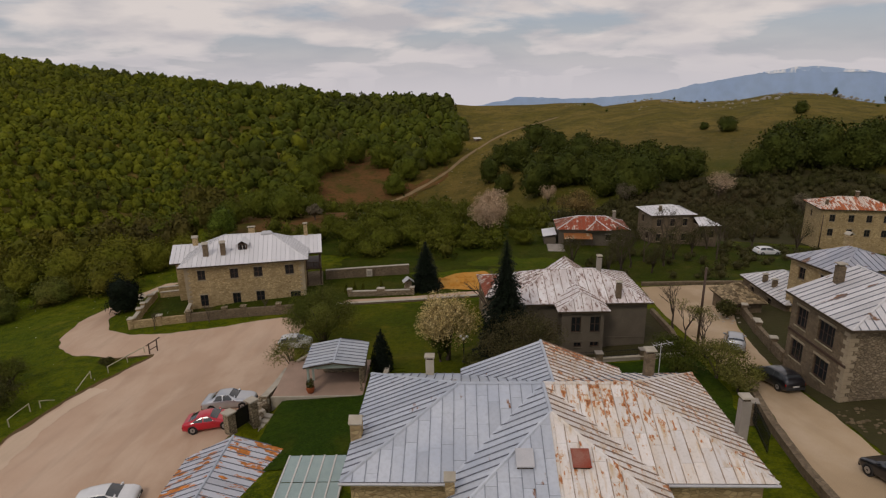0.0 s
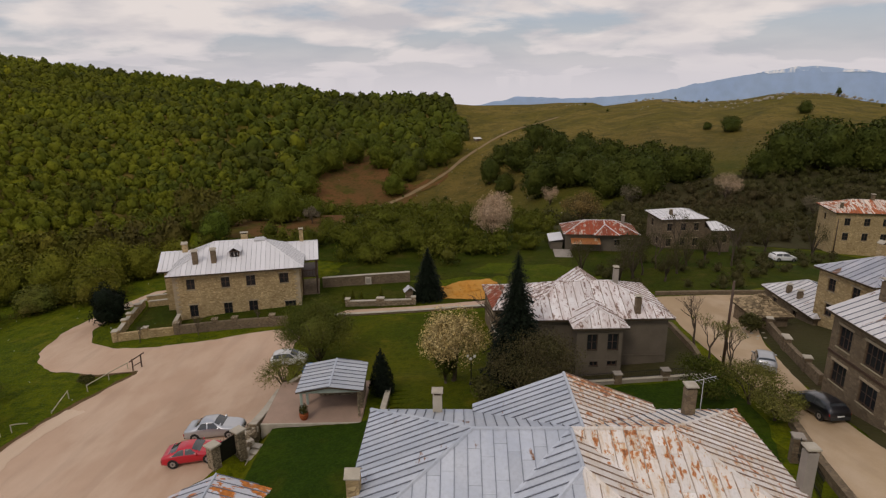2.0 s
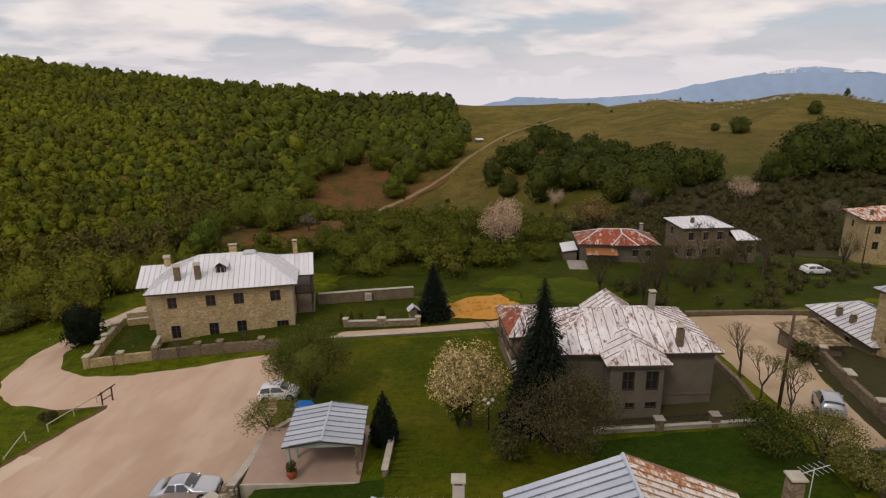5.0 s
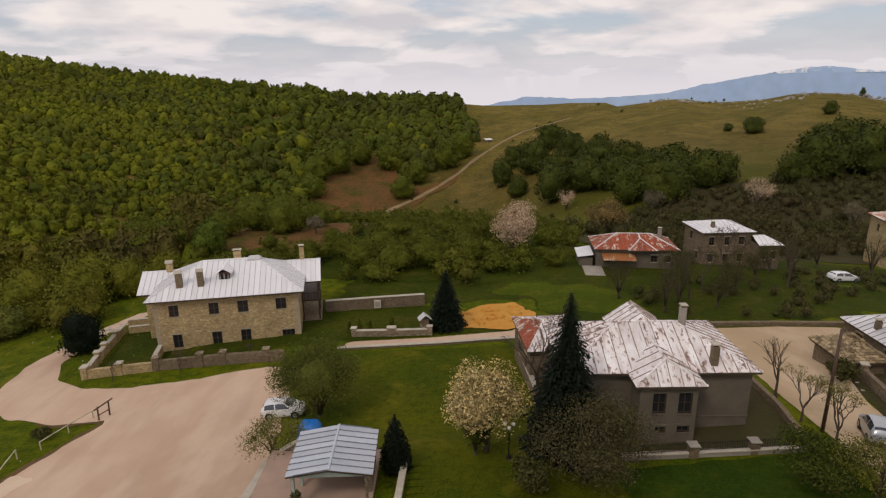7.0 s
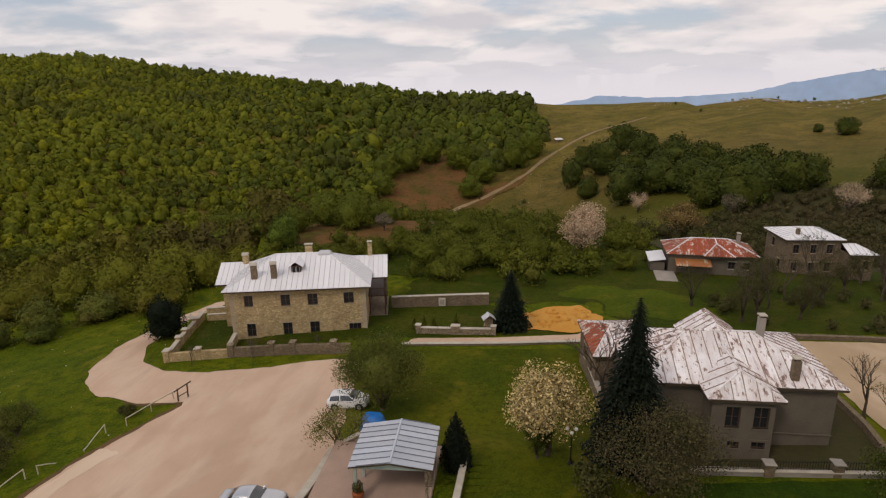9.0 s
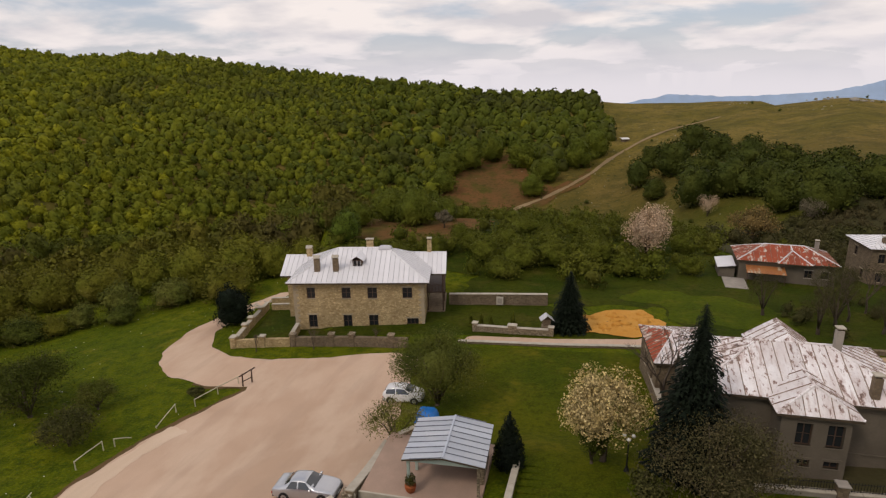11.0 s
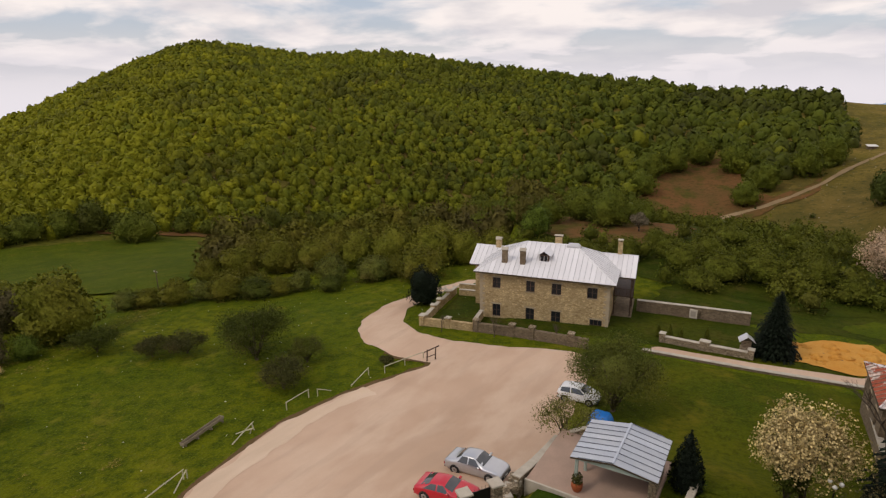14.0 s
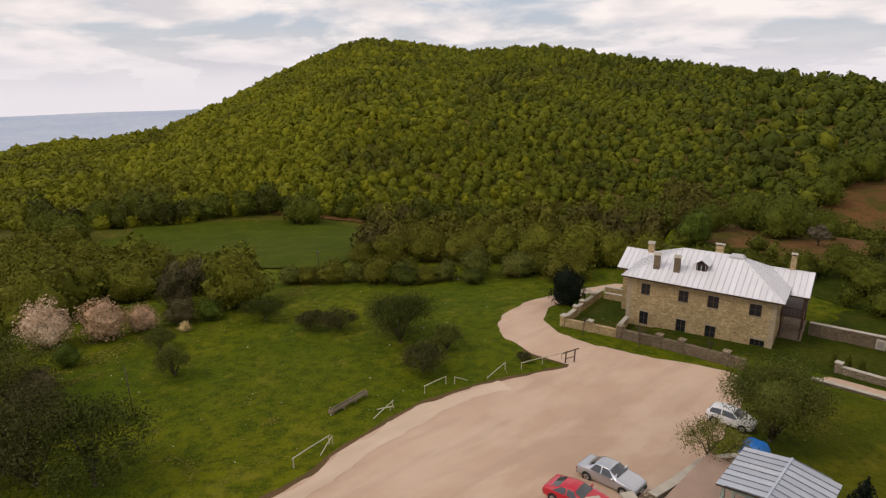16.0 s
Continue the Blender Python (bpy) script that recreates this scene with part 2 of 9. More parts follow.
def rusting_roof(name, paint, worn, stain, rust, stained, rusted, scale=2.4, gather=0.12):
    """Old white sheet roof: washed-out paint, soft stains running down the slope, and flaked spots with dark rust at their heart.
    stained, rusted: the levels of the noise above which each begins."""
    m, t, p, co = base_material(name, 0.62, 0.0)
    info = t.nodes.new("ShaderNodeObjectInfo")
    shift = t.nodes.new("ShaderNodeVectorMath")
    shift.operation = "ADD"
    combine = t.nodes.new("ShaderNodeCombineXYZ")
    t.links.new(math_node(t, "MULTIPLY", info.outputs["Random"], 3.0), combine.inputs[2])
    t.links.new(co, shift.inputs[0])
    t.links.new(combine.outputs[0], shift.inputs[1])
    where = shift.outputs[0]
    broad = noise_fac(t, co, 0.22, 3.0, 0.32, 0.68)
    col = mixed(t, noise_fac(t, where, 0.9, 6.0, 0.36, 0.64, (1.6, 0.5, 0.5)), paint, worn)
    runs = noise_fac(t, where, scale, 6.0, 0.0, 1.0, (1.5, 0.22, 0.22), 0.6)
    runs = math_node(t, "ADD", runs, math_node(t, "MULTIPLY", broad, 0.10))
    soft = t.nodes.new("ShaderNodeMapRange")
    soft.inputs[1].default_value, soft.inputs[2].default_value = stained + 0.02, stained + 0.22
    t.links.new(runs, soft.inputs[0])
    col = mixed(t, soft.outputs[0], col, stain)
    spots = noise_fac(t, where, scale * 1.3, 9.0, 0.0, 1.0, (1.0, 0.45, 0.45), 0.68)
    spots = math_node(t, "ADD", spots, math_node(t, "MULTIPLY", broad, gather))
    for lift, wide, tone in ((0.0, 0.05, stain), (0.03, 0.04, rust), (0.085, 0.05, tuple(v * 0.45 for v in rust))):
        cut = t.nodes.new("ShaderNodeMapRange")
        cut.inputs[1].default_value, cut.inputs[2].default_value = rusted + lift, rusted + lift + wide
        t.links.new(spots, cut.inputs[0])
        col = mixed(t, cut.outputs[0], col, tone)
    col = mixed(t, math_node(t, "MULTIPLY", noise_fac(t, co, 9.0, 4.0, 0.5, 0.75), 0.35), col, tuple(v * 0.6 for v in worn))
    t.links.new(island_tint(t, col, 0.90, 1.08, True), p.inputs["Base Color"])
    relief(t, p, noise_fac(t, co, 1.6, 3.0, 0.2, 0.8), 0.25, 0.03)
    return m


def build_grass():
    m, t, p, co = base_material("meadow_grass", 0.9)
    col = mixed(t, noise_fac(t, co, 0.06, 5.0, 0.38, 0.62), (0.052, 0.080, 0.0025), (0.116, 0.124, 0.0035))
    col = mixed(t, noise_fac(t, co, 0.35, 6.0, 0.45, 0.70), col, (0.070, 0.086, 0.003))
    col = mixed(t, math_node(t, "MULTIPLY", noise_fac(t, co, 0.8, 7.0, 0.44, 0.62), 0.75), col, (0.024, 0.044, 0.002))
    col = mixed(t, math_node(t, "MULTIPLY", noise_fac(t, co, 5.0, 6.0, 0.45, 0.70), 0.55), col, (0.155, 0.168, 0.006))
    dry = math_node(t, "MULTIPLY", noise_fac(t, co, 0.22, 8.0, 0.56, 0.68, (1, 1, 1), 0.68), 0.6)
    col = mixed(t, dry, col, (0.185, 0.165, 0.016))
    # far slopes: thin hill pasture, browner
    far = t.nodes.new("ShaderNodeVectorMath"); far.operation = "LENGTH"
    t.links.new(co, far.inputs[0])
    hill = t.nodes.new("ShaderNodeMapRange")
    hill.inputs[1].default_value, hill.inputs[2].default_value = 150, 330
    t.links.new(far.outputs["Value"], hill.inputs[0])
    high = t.nodes.new("ShaderNodeMapRange")
    high.inputs[1].default_value, high.inputs[2].default_value = 250, 400
    t.links.new(far.outputs["Value"], high.inputs[0])
    low_slope = mixed(t, noise_fac(t, co, 0.03, 6.0, 0.40, 0.60), (0.092, 0.066, 0.018), (0.116, 0.080, 0.026))
    crest_grass = mixed(t, noise_fac(t, co, 0.022, 6.0, 0.42, 0.60), (0.126, 0.100, 0.016), (0.182, 0.130, 0.030))
    pasture = mixed(t, high.outputs[0], low_slope, crest_grass)
    pasture = mixed(t, math_node(t, "MULTIPLY", noise_fac(t, co, 0.10, 7.0, 0.46, 0.62), 0.55), pasture, (0.058, 0.054, 0.013))
    pasture = mixed(t, math_node(t, "MULTIPLY", noise_fac(t, co, 0.5, 6.0, 0.52, 0.68), 0.6), pasture, (0.030, 0.038, 0.010))
    pasture = mixed(t, math_node(t, "MULTIPLY", noise_fac(t, co, 0.9, 4.0, 0.66, 0.72), 0.7), pasture, (0.32, 0.28, 0.20))
    col = mixed(t, hill.outputs[0], col, pasture)
    t.links.new(col, p.inputs["Base Color"])
    p.inputs["Specular IOR Level"].default_value = 0.06
    relief(t, p, noise_fac(t, co, 3.0, 6.0, 0.2, 0.8), 0.8, 0.2)
    return m


def build_gravel(name, a, b, c):
    m, t, p, co = base_material(name, 0.92)
    col = mixed(t, noise_fac(t, co, 0.07, 4.0, 0.40, 0.60), a, b)
    col = mixed(t, math_node(t, "MULTIPLY", noise_fac(t, co, 0.28, 6.0, 0.46, 0.66, (1.0, 0.45, 1)), 0.6), col, c)
    track = noise_fac(t, co, 0.5, 4.0, 0.52, 0.62, (1.0, 0.12, 1))
    col = mixed(t, math_node(t, "MULTIPLY", track, 0.30), col, tuple(v * 0.72 for v in a))
    grain = noise_fac(t, co, 16.0, 3.0, 0.3, 0.7)
    col = mixed(t, math_node(t, "MULTIPLY", grain, 0.22), col, tuple(v * 0.62 for v in a))
    t.links.new(col, p.inputs["Base Color"])
    p.inputs["Specular IOR Level"].default_value = 0.12
    relief(t, p, grain, 0.5, 0.02)
    return m


def build_glass():
    m, t, p, co = base_material("window_glass", 0.12)
    p.inputs["Base Color"].default_value = (0.02, 0.022, 0.025, 1)
    p.inputs["Specular IOR Level"].default_value = 0.3
    return m


def car_paint(name, colour, metal=0.0):
    m, t, p, co = base_material(name, 0.28, metal)
    col = mixed(t, math_node(t, "MULTIPLY", noise_fac(t, co, 2.5, 4.0), 0.25), colour, tuple(v * 0.75 for v in colour))
    t.links.new(col, p.inputs["Base Color"])
    p.inputs["Coat Weight"].default_value = 0.6
    return m


def build_thin_soil():
    """Bare earth showing through thin grass."""
    m, t, p, co = base_material("thin_soil", 0.95)
    col = mixed(t, noise_fac(t, co, 0.05, 5.0, 0.4, 0.6), (0.150, 0.074, 0.028), (0.112, 0.068, 0.024))
    col = mixed(t, noise_fac(t, co, 0.10, 7.0, 0.50, 0.64, (1, 1, 1), 0.65), col, (0.078, 0.068, 0.014))
    col = mixed(t, math_node(t, "MULTIPLY", noise_fac(t, co, 0.5, 6.0, 0.5, 0.7), 0.6), col, (0.04, 0.042, 0.010))
    t.links.new(col, p.inputs["Base Color"])
    p.inputs["Specular IOR Level"].default_value = 0.05
    relief(t, p, noise_fac(t, co, 0.8, 6.0, 0.2, 0.8), 0.8, 0.3)
    return m


THIN_SOIL = build_thin_soil()
GRASS = build_grass()
GRAVEL = build_gravel("pale_gravel", (0.575, 0.405, 0.290), (0.490, 0.335, 0.232), (0.65, 0.49, 0.365))
PALE_GRAVEL = build_gravel("loose_pale_gravel", (0.64, 0.485, 0.35), (0.58, 0.43, 0.31), (0.70, 0.55, 0.42))
ROAD = build_gravel("worn_stone_paving", (0.52, 0.38, 0.24), (0.42, 0.30, 0.18), (0.64, 0.50, 0.36))
EARTH = plain("bare_earth", (0.135, 0.080, 0.036), (0.095, 0.066, 0.026), 0.2, 0.95, 0.6, 0.1)
TRACK = plain("pale_track_earth", (0.30, 0.215, 0.12), (0.22, 0.155, 0.08), 0.1, 0.95, 0.5, 0.1)
# Brown ground tone shared by the scrub's litter and the dark village plots.
DARK_GROUND = plain("brown_litter_and_dark_ground", (0.062, 0.052, 0.022), (0.048, 0.048, 0.014), 0.15, 0.95, 0.6, 0.1)
SAND = plain("orange_sand", (0.56, 0.255, 0.045), (0.60, 0.32, 0.075), 0.5, 0.95, 0.6, 0.06)


def build_lawn(name, dark, light, dry):
    m, t, p, co = base_material(name, 0.95)
    col = mixed(t, noise_fac(t, co, 0.12, 6.0, 0.40, 0.60), dark, light)
    col = mixed(t, math_node(t, "MULTIPLY", noise_fac(t, co, 0.30, 6.0, 0.52, 0.68), 0.8), col, dry)
    col = mixed(t, math_node(t, "MULTIPLY", noise_fac(t, co, 1.6, 6.0, 0.42, 0.66), 0.55), col, tuple(v * 0.5 for v in dark))
    col = mixed(t, math_node(t, "MULTIPLY", noise_fac(t, co, 6.0, 5.0, 0.45, 0.70), 0.45), col, tuple(v * 1.5 for v in light))
    t.links.new(col, p.inputs["Base Color"])
    p.inputs["Specular IOR Level"].default_value = 0.06
    relief(t, p, noise_fac(t, co, 4.0, 5.0, 0.2, 0.8), 0.7, 0.1)
    return m


LAWN = build_lawn("mown_lawn", (0.040, 0.058, 0.0025), (0.076, 0.082, 0.0035), (0.115, 0.100, 0.008))
FAR_MEADOW = build_lawn("deep_green_meadow", (0.044, 0.064, 0.003), (0.066, 0.086, 0.004), (0.095, 0.095, 0.008))
DEEP_LAWN = build_lawn("deep_green_lawn", (0.020, 0.042, 0.003), (0.034, 0.058, 0.003), (0.05, 0.06, 0.005))
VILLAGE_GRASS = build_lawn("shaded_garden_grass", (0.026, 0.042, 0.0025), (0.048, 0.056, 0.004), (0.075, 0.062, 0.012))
STONE_TAN = stone_material("tan_rubble_stone", (0.29, 0.20, 0.095), (0.58, 0.44, 0.24), (0.34, 0.25, 0.135), 3.2)
STONE_DARK = stone_material("brown_rubble_stone", (0.135, 0.098, 0.062), (0.245, 0.185, 0.12), (0.15, 0.115, 0.08), 3.6)
STONE_WALL = stone_material("dry_stone", (0.21, 0.16, 0.10), (0.40, 0.32, 0.22), (0.12, 0.095, 0.065), 4.0, 0.9)
RENDER_GREY = plain("grey_plaster", (0.165, 0.138, 0.105), (0.125, 0.105, 0.08), 0.5, 0.9, 0.2, 0.01)
CAP = plain("pale_stone_slab", (0.52, 0.47, 0.38), (0.40, 0.35, 0.28), 1.2, 0.85, 0.4, 0.02)
QUOIN = plain("dressed_stone", (0.44, 0.36, 0.25), (0.34, 0.27, 0.18), 1.0, 0.85, 0.3, 0.02)
CONCRETE = plain("weathered_concrete", (0.36, 0.32, 0.27), (0.26, 0.23, 0.20), 0.8, 0.9, 0.3, 0.01)
PATIO = plain("patio_paving", (0.42, 0.29, 0.22), (0.35, 0.25, 0.19), 0.8, 0.85, 0.3, 0.01)
WOOD = plain("weathered_wood", (0.30, 0.25, 0.17), (0.20, 0.16, 0.11), 1.5, 0.85, 0.4, 0.01)
WOOD_PALE = plain("peeled_pole_wood", (0.52, 0.48, 0.34), (0.42, 0.38, 0.26), 1.5, 0.8, 0.3, 0.01)
WOOD_DARK = plain("dark_brown_wood", (0.085, 0.045, 0.025), (0.055, 0.030, 0.018), 2.0, 0.6, 0.3, 0.01)
BARK = plain("grey_brown_bark", (0.085, 0.065, 0.048), (0.13, 0.10, 0.075), 2.0, 0.95, 0.8, 0.03)
IRON = plain("black_iron", (0.018, 0.018, 0.018), (0.03, 0.026, 0.024), 3.0, 0.5, 0.2, 0.005, 0.6)
GLASS = build_glass()
SOFFIT = plain("dark_soffit_boards", (0.10, 0.075, 0.05), (0.07, 0.05, 0.035), 2.0, 0.85, 0.3, 0.01)
RUST_LID = plain("rusted_red_lid", (0.30, 0.055, 0.03), (0.34, 0.16, 0.12), 1.6, 0.8, 0.3, 0.01)
TERRACOTTA = plain("terracotta", (0.36, 0.10, 0.035), (0.28, 0.075, 0.03), 2.0, 0.8, 0.2, 0.01)
PLASTIC_BLUE = plain("blue_tarpaulin", (0.01, 0.20, 0.62), (0.01, 0.15, 0.50), 1.5, 0.5, 0.4, 0.02)
PALE_METAL = plain("light_grey_cover", (0.55, 0.54, 0.55), (0.48, 0.48, 0.50), 2.0, 0.5, 0.1, 0.01)
WHITE_PAINT = plain("white_paint", (0.72, 0.70, 0.66), (0.62, 0.60, 0.56), 2.0, 0.7, 0.2, 0.01)
FRAME_GREEN = plain("pale_green_paint", (0.40, 0.46, 0.40), (0.32, 0.38, 0.34), 2.0, 0.6, 0.2, 0.01)
ROOF_GREY = roof_paint("grey_blue_roof_paint", (0.45, 0.49, 0.56), (0.55, 0.58, 0.63), (0.30, 0.14, 0.07), 0.06, metal=0.1, tint=0.09, dirt=0.45)
ROOF_RUSTY = rusting_roof("flaking_white_roof_paint", (0.80, 0.755, 0.725), (0.72, 0.64, 0.56), (0.60, 0.43, 0.25), (0.50, 0.16, 0.035), 0.54, 0.655, 2.8, 0.26)
ROOF_WHITE = roof_paint("white_roof_paint", (0.74, 0.73, 0.74), (0.69, 0.68, 0.69), (0.3, 0.15, 0.08), 0.0, tint=0.07, dirt=0.12, metal=0.0)
ROOF_PALE = roof_paint("galvanised_roof", (0.70, 0.68, 0.68), (0.62, 0.60, 0.60), (0.28, 0.15, 0.09), 0.12)
ROOF_PATCHY = rusting_roof("peeling_white_roof_paint", (0.82, 0.79, 0.78), (0.66, 0.59, 0.57), (0.42, 0.30, 0.26), (0.22, 0.135, 0.105), 0.555, 0.585, 2.6)
ROOF_RED = roof_paint("rust_red_roof", (0.34, 0.062, 0.020), (0.25, 0.05, 0.02), (0.62, 0.50, 0.42), 0.37, (0.9, 0.4, 0.4), 2.6, 0.05, 0.8)
ROOF_SHED = roof_paint("blue_grey_roof_with_rust", (0.50, 0.52, 0.58), (0.58, 0.58, 0.62), (0.66, 0.22, 0.04), 0.44, (0.45, 1.2, 1.2), 1.3, metal=0.1)
# The grey seam colours include the shadow beside each rib, with gathered dirt.
SEAM_GREY = plain("dirt_and_shadow_seam", (0.14, 0.15, 0.175), (0.25, 0.265, 0.295), 2.0, 0.7, 0.1, 0.005)
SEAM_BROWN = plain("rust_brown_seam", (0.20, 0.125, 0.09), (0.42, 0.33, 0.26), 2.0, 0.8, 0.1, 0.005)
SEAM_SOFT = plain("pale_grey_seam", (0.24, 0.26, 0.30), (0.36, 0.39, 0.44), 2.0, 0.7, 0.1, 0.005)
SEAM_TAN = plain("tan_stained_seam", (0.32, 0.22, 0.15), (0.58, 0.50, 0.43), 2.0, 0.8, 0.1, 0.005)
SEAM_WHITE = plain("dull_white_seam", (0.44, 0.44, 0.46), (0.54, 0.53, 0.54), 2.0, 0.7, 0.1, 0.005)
ROOF_FAR = roof_paint("red_rusted_roof", (0.72, 0.64, 0.56), (0.66, 0.52, 0.42), (0.55, 0.15, 0.05), 0.50, (1.0, 0.3, 0.3), 1.6, metal=0.0)
ROOF_SLATE = roof_paint("blue_grey_sheet_roof", (0.36, 0.38, 0.44), (0.46, 0.46, 0.50), (0.25, 0.14, 0.09), 0.14)

# ---------------------------------------------------------------- building helpers


class Shape:
    """Collects vertices and faces of one mesh."""

    def __init__(self):
        self.v, self.f, self.seam, self.seam_material = [], [], None, None

    def add(self, verts, faces):
        k = len(self.v)
        self.v += [tuple(p) for p in verts]
        self.f += [tuple(i + k for i in face) for face in faces]
        return self

    def box(self, x0, x1, y0, y1, z0, z1, turn=None):
        vs = [(x, y, z) for z in (z0, z1) for x, y in ((x0, y0), (x1, y0), (x1, y1), (x0, y1))]
        if turn:
            vs = [turn @ Vector(p) for p in vs]
        return self.add(vs, [(3, 2, 1, 0), (4, 5, 6, 7), (0, 1, 5, 4), (1, 2, 6, 5), (2, 3, 7, 6), (3, 0, 4, 7)])

    def block(self, x0, x1, y0, y1, z0, z1, e=0.02, turn=None):
        """A box with chamfered upper edges."""
        vs = [(x0, y0, z0), (x1, y0, z0), (x1, y1, z0), (x0, y1, z0), (x0, y0, z1 - e), (x1, y0, z1 - e), (x1, y1, z1 - e), (x0, y1, z1 - e),
              (x0 + e, y0 + e, z1), (x1 - e, y0 + e, z1), (x1 - e, y1 - e, z1), (x0 + e, y1 - e, z1)]
        if turn:
            vs = [turn @ Vector(p) for p in vs]
        return self.add(vs, [(3, 2, 1, 0), (8, 9, 10, 11)] + [(a, (a + 1) % 4, 4 + (a + 1) % 4, 4 + a) for a in range(4)]
                        + [(4 + a, 4 + (a + 1) % 4, 8 + (a + 1) % 4, 8 + a) for a in range(4)])

    def slab(self, poly, down):
        """A flat polygon with thickness: poly is the top, counter-clockwise from above; down: the vector to the underside."""
        n, d = len(poly), Vector(down)
        vs = [Vector(p) for p in poly] + [Vector(p) + d for p in poly]
        return self.add(vs, [tuple(range(n)), tuple(range(2 * n - 1, n - 1, -1))] + [(k, n + k, n + (k + 1) % n, (k + 1) % n) for k in range(n)])

    def tube(self, points, radii, n=6, cap=True):
        pts = [Vector(p) for p in points]
        rings = []
        for k, p in enumerate(pts):
            way = (pts[min(k + 1, len(pts) - 1)] - pts[max(k - 1, 0)])
            way = way.normalized() if way.length > 1e-6 else Vector((0, 0, 1))
            a = way.orthogonal().normalized()
            b = way.cross(a)
            rings.append([p + radii[k] * (math.cos(2 * math.pi * j / n) * a + math.sin(2 * math.pi * j / n) * b) for j in range(n)])
        vs = [p for r in rings for p in r]
        fs = [(k * n + j, k * n + (j + 1) % n, (k + 1) * n + (j + 1) % n, (k + 1) * n + j) for k in range(len(pts) - 1) for j in range(n)]
        if cap:
            fs += [tuple(range(n - 1, -1, -1)), tuple((len(pts) - 1) * n + j for j in range(n))]
        return self.add(vs, fs)

    def mesh(self, name, material, smooth_faces=False):
        me = bpy.data.meshes.new(name)
        me.from_pydata([tuple(p) for p in self.v], [], self.f)
        me.materials.append(material)
        if self.seam is not None:
            me.materials.append(self.seam_material)
            for k in range(self.seam, len(me.polygons)):
                me.polygons[k].material_index = 1
        if smooth_faces:
            me.polygons.foreach_set("use_smooth", [True] * len(me.polygons))
        me.update()
        return me


def part(name, shape, material, parent, label="", smooth_faces=False):
    """One mesh object under a thing or a part."""
    me = shape if isinstance(shape, bpy.types.Mesh) else shape.mesh(name, material, smooth_faces)
    ob = new(name, me)
    ob.parent = parent
    return tagged(ob, label)


def thing(name, m, label, category, group="", kind=""):
    """An Empty at a thing's base."""
    ob = new(name)
    ob.empty_display_size = 0.3
    ob.matrix_basis = m
    return tagged(ob, label, category, group, kind)


def single(name, shape, material, label, category, kind="", smooth_faces=False, group=""):
    """A thing of one mesh, in world coordinates."""
    return tagged(new(name, shape.mesh(name, material, smooth_faces)), label, category, group, kind)


def big_mesh(name, verts, tris, material):
    """A large triangle mesh from arrays."""
    me = bpy.data.meshes.new(name)
    n, m = len(verts), len(tris)
    me.vertices.add(n)
    me.vertices.foreach_set("co", np.asarray(verts, np.float32).ravel())
    me.loops.add(3 * m)
    me.loops.foreach_set("vertex_index", np.asarray(tris, np.int32).ravel())
    me.polygons.add(m)
    me.polygons.foreach_set("loop_start", np.arange(0, 3 * m, 3, dtype=np.int32))
    me.polygons.foreach_set("use_smooth", np.ones(m, bool))
    me.update(calc_edges=True)
    me.materials.append(material)
    return me


def draped(name, inside, x0, x1, y0, y1, step, lift, material, label, category):
    """A sheet lying on the ground wherever inside(x, y) > 0; its edge follows that curve."""
    nx, ny = int((x1 - x0) / step) + 1, int((y1 - y0) / step) + 1
    xs, ys = [x0 + k * step for k in range(nx)], [y0 + k * step for k in range(ny)]
    val = [[inside(x, y) for x in xs] for y in ys]
    vs, fs, seen = [], [], {}

    def vert(x, y):
        key = (round(x, 4), round(y, 4))
        if key not in seen:
            seen[key] = len(vs)
            vs.append((x, y, ground_z(x, y) + lift))
        return seen[key]

    for j in range(ny - 1):
        for i in range(nx - 1):
            c = [(xs[i], ys[j], val[j][i]), (xs[i + 1], ys[j], val[j][i + 1]), (xs[i + 1], ys[j + 1], val[j + 1][i + 1]), (xs[i], ys[j + 1], val[j + 1][i])]
            if all(p[2] <= 0 for p in c):
                continue
            ring = []
            for k in range(4):
                a, b = c[k], c[(k + 1) % 4]
                if a[2] > 0:
                    ring.append(vert(a[0], a[1]))
                if (a[2] > 0) != (b[2] > 0):
                    s = a[2] / (a[2] - b[2])
                    ring.append(vert(a[0] + s * (b[0] - a[0]), a[1] + s * (b[1] - a[1])))
            ring = [r for k, r in enumerate(ring) if r != ring[k - 1]]
            if len(ring) > 2:
                fs.append(tuple(ring))
    sh = Shape()
    sh.v, sh.f = vs, fs
    return single(name, sh, material, label, category, "structure", True)


def polygon_distance(poly):
    """A function: metres inside a polygon (negative outside)."""
    ring = list(zip(poly, poly[1:] + poly[:1]))

    def inside(x, y):
        best, odd = 1e9, False
        for (ax, ay), (bx, by) in ring:
            dx, dy = bx - ax, by - ay
            s = max(0.0, min(1.0, ((x - ax) * dx + (y - ay) * dy) / (dx * dx + dy * dy)))
            best = min(best, math.hypot(x - ax - s * dx, y - ay - s * dy))
            if (ay > y) != (by > y) and x < ax + (y - ay) * dx / dy:
                odd = not odd
        return best if odd else -best

    return inside


def line_distance(points, half):
    """A function: metres inside a strip of that half width along a line."""
    def inside(x, y):
        best = 1e9
        for (ax, ay), (bx, by) in zip(points, points[1:]):
            dx, dy = bx - ax, by - ay
            s = max(0.0, min(1.0, ((x - ax) * dx + (y - ay) * dy) / (dx * dx + dy * dy)))
            best = min(best, math.hypot(x - ax - s * dx, y - ay - s * dy))
        return half - best

    return inside


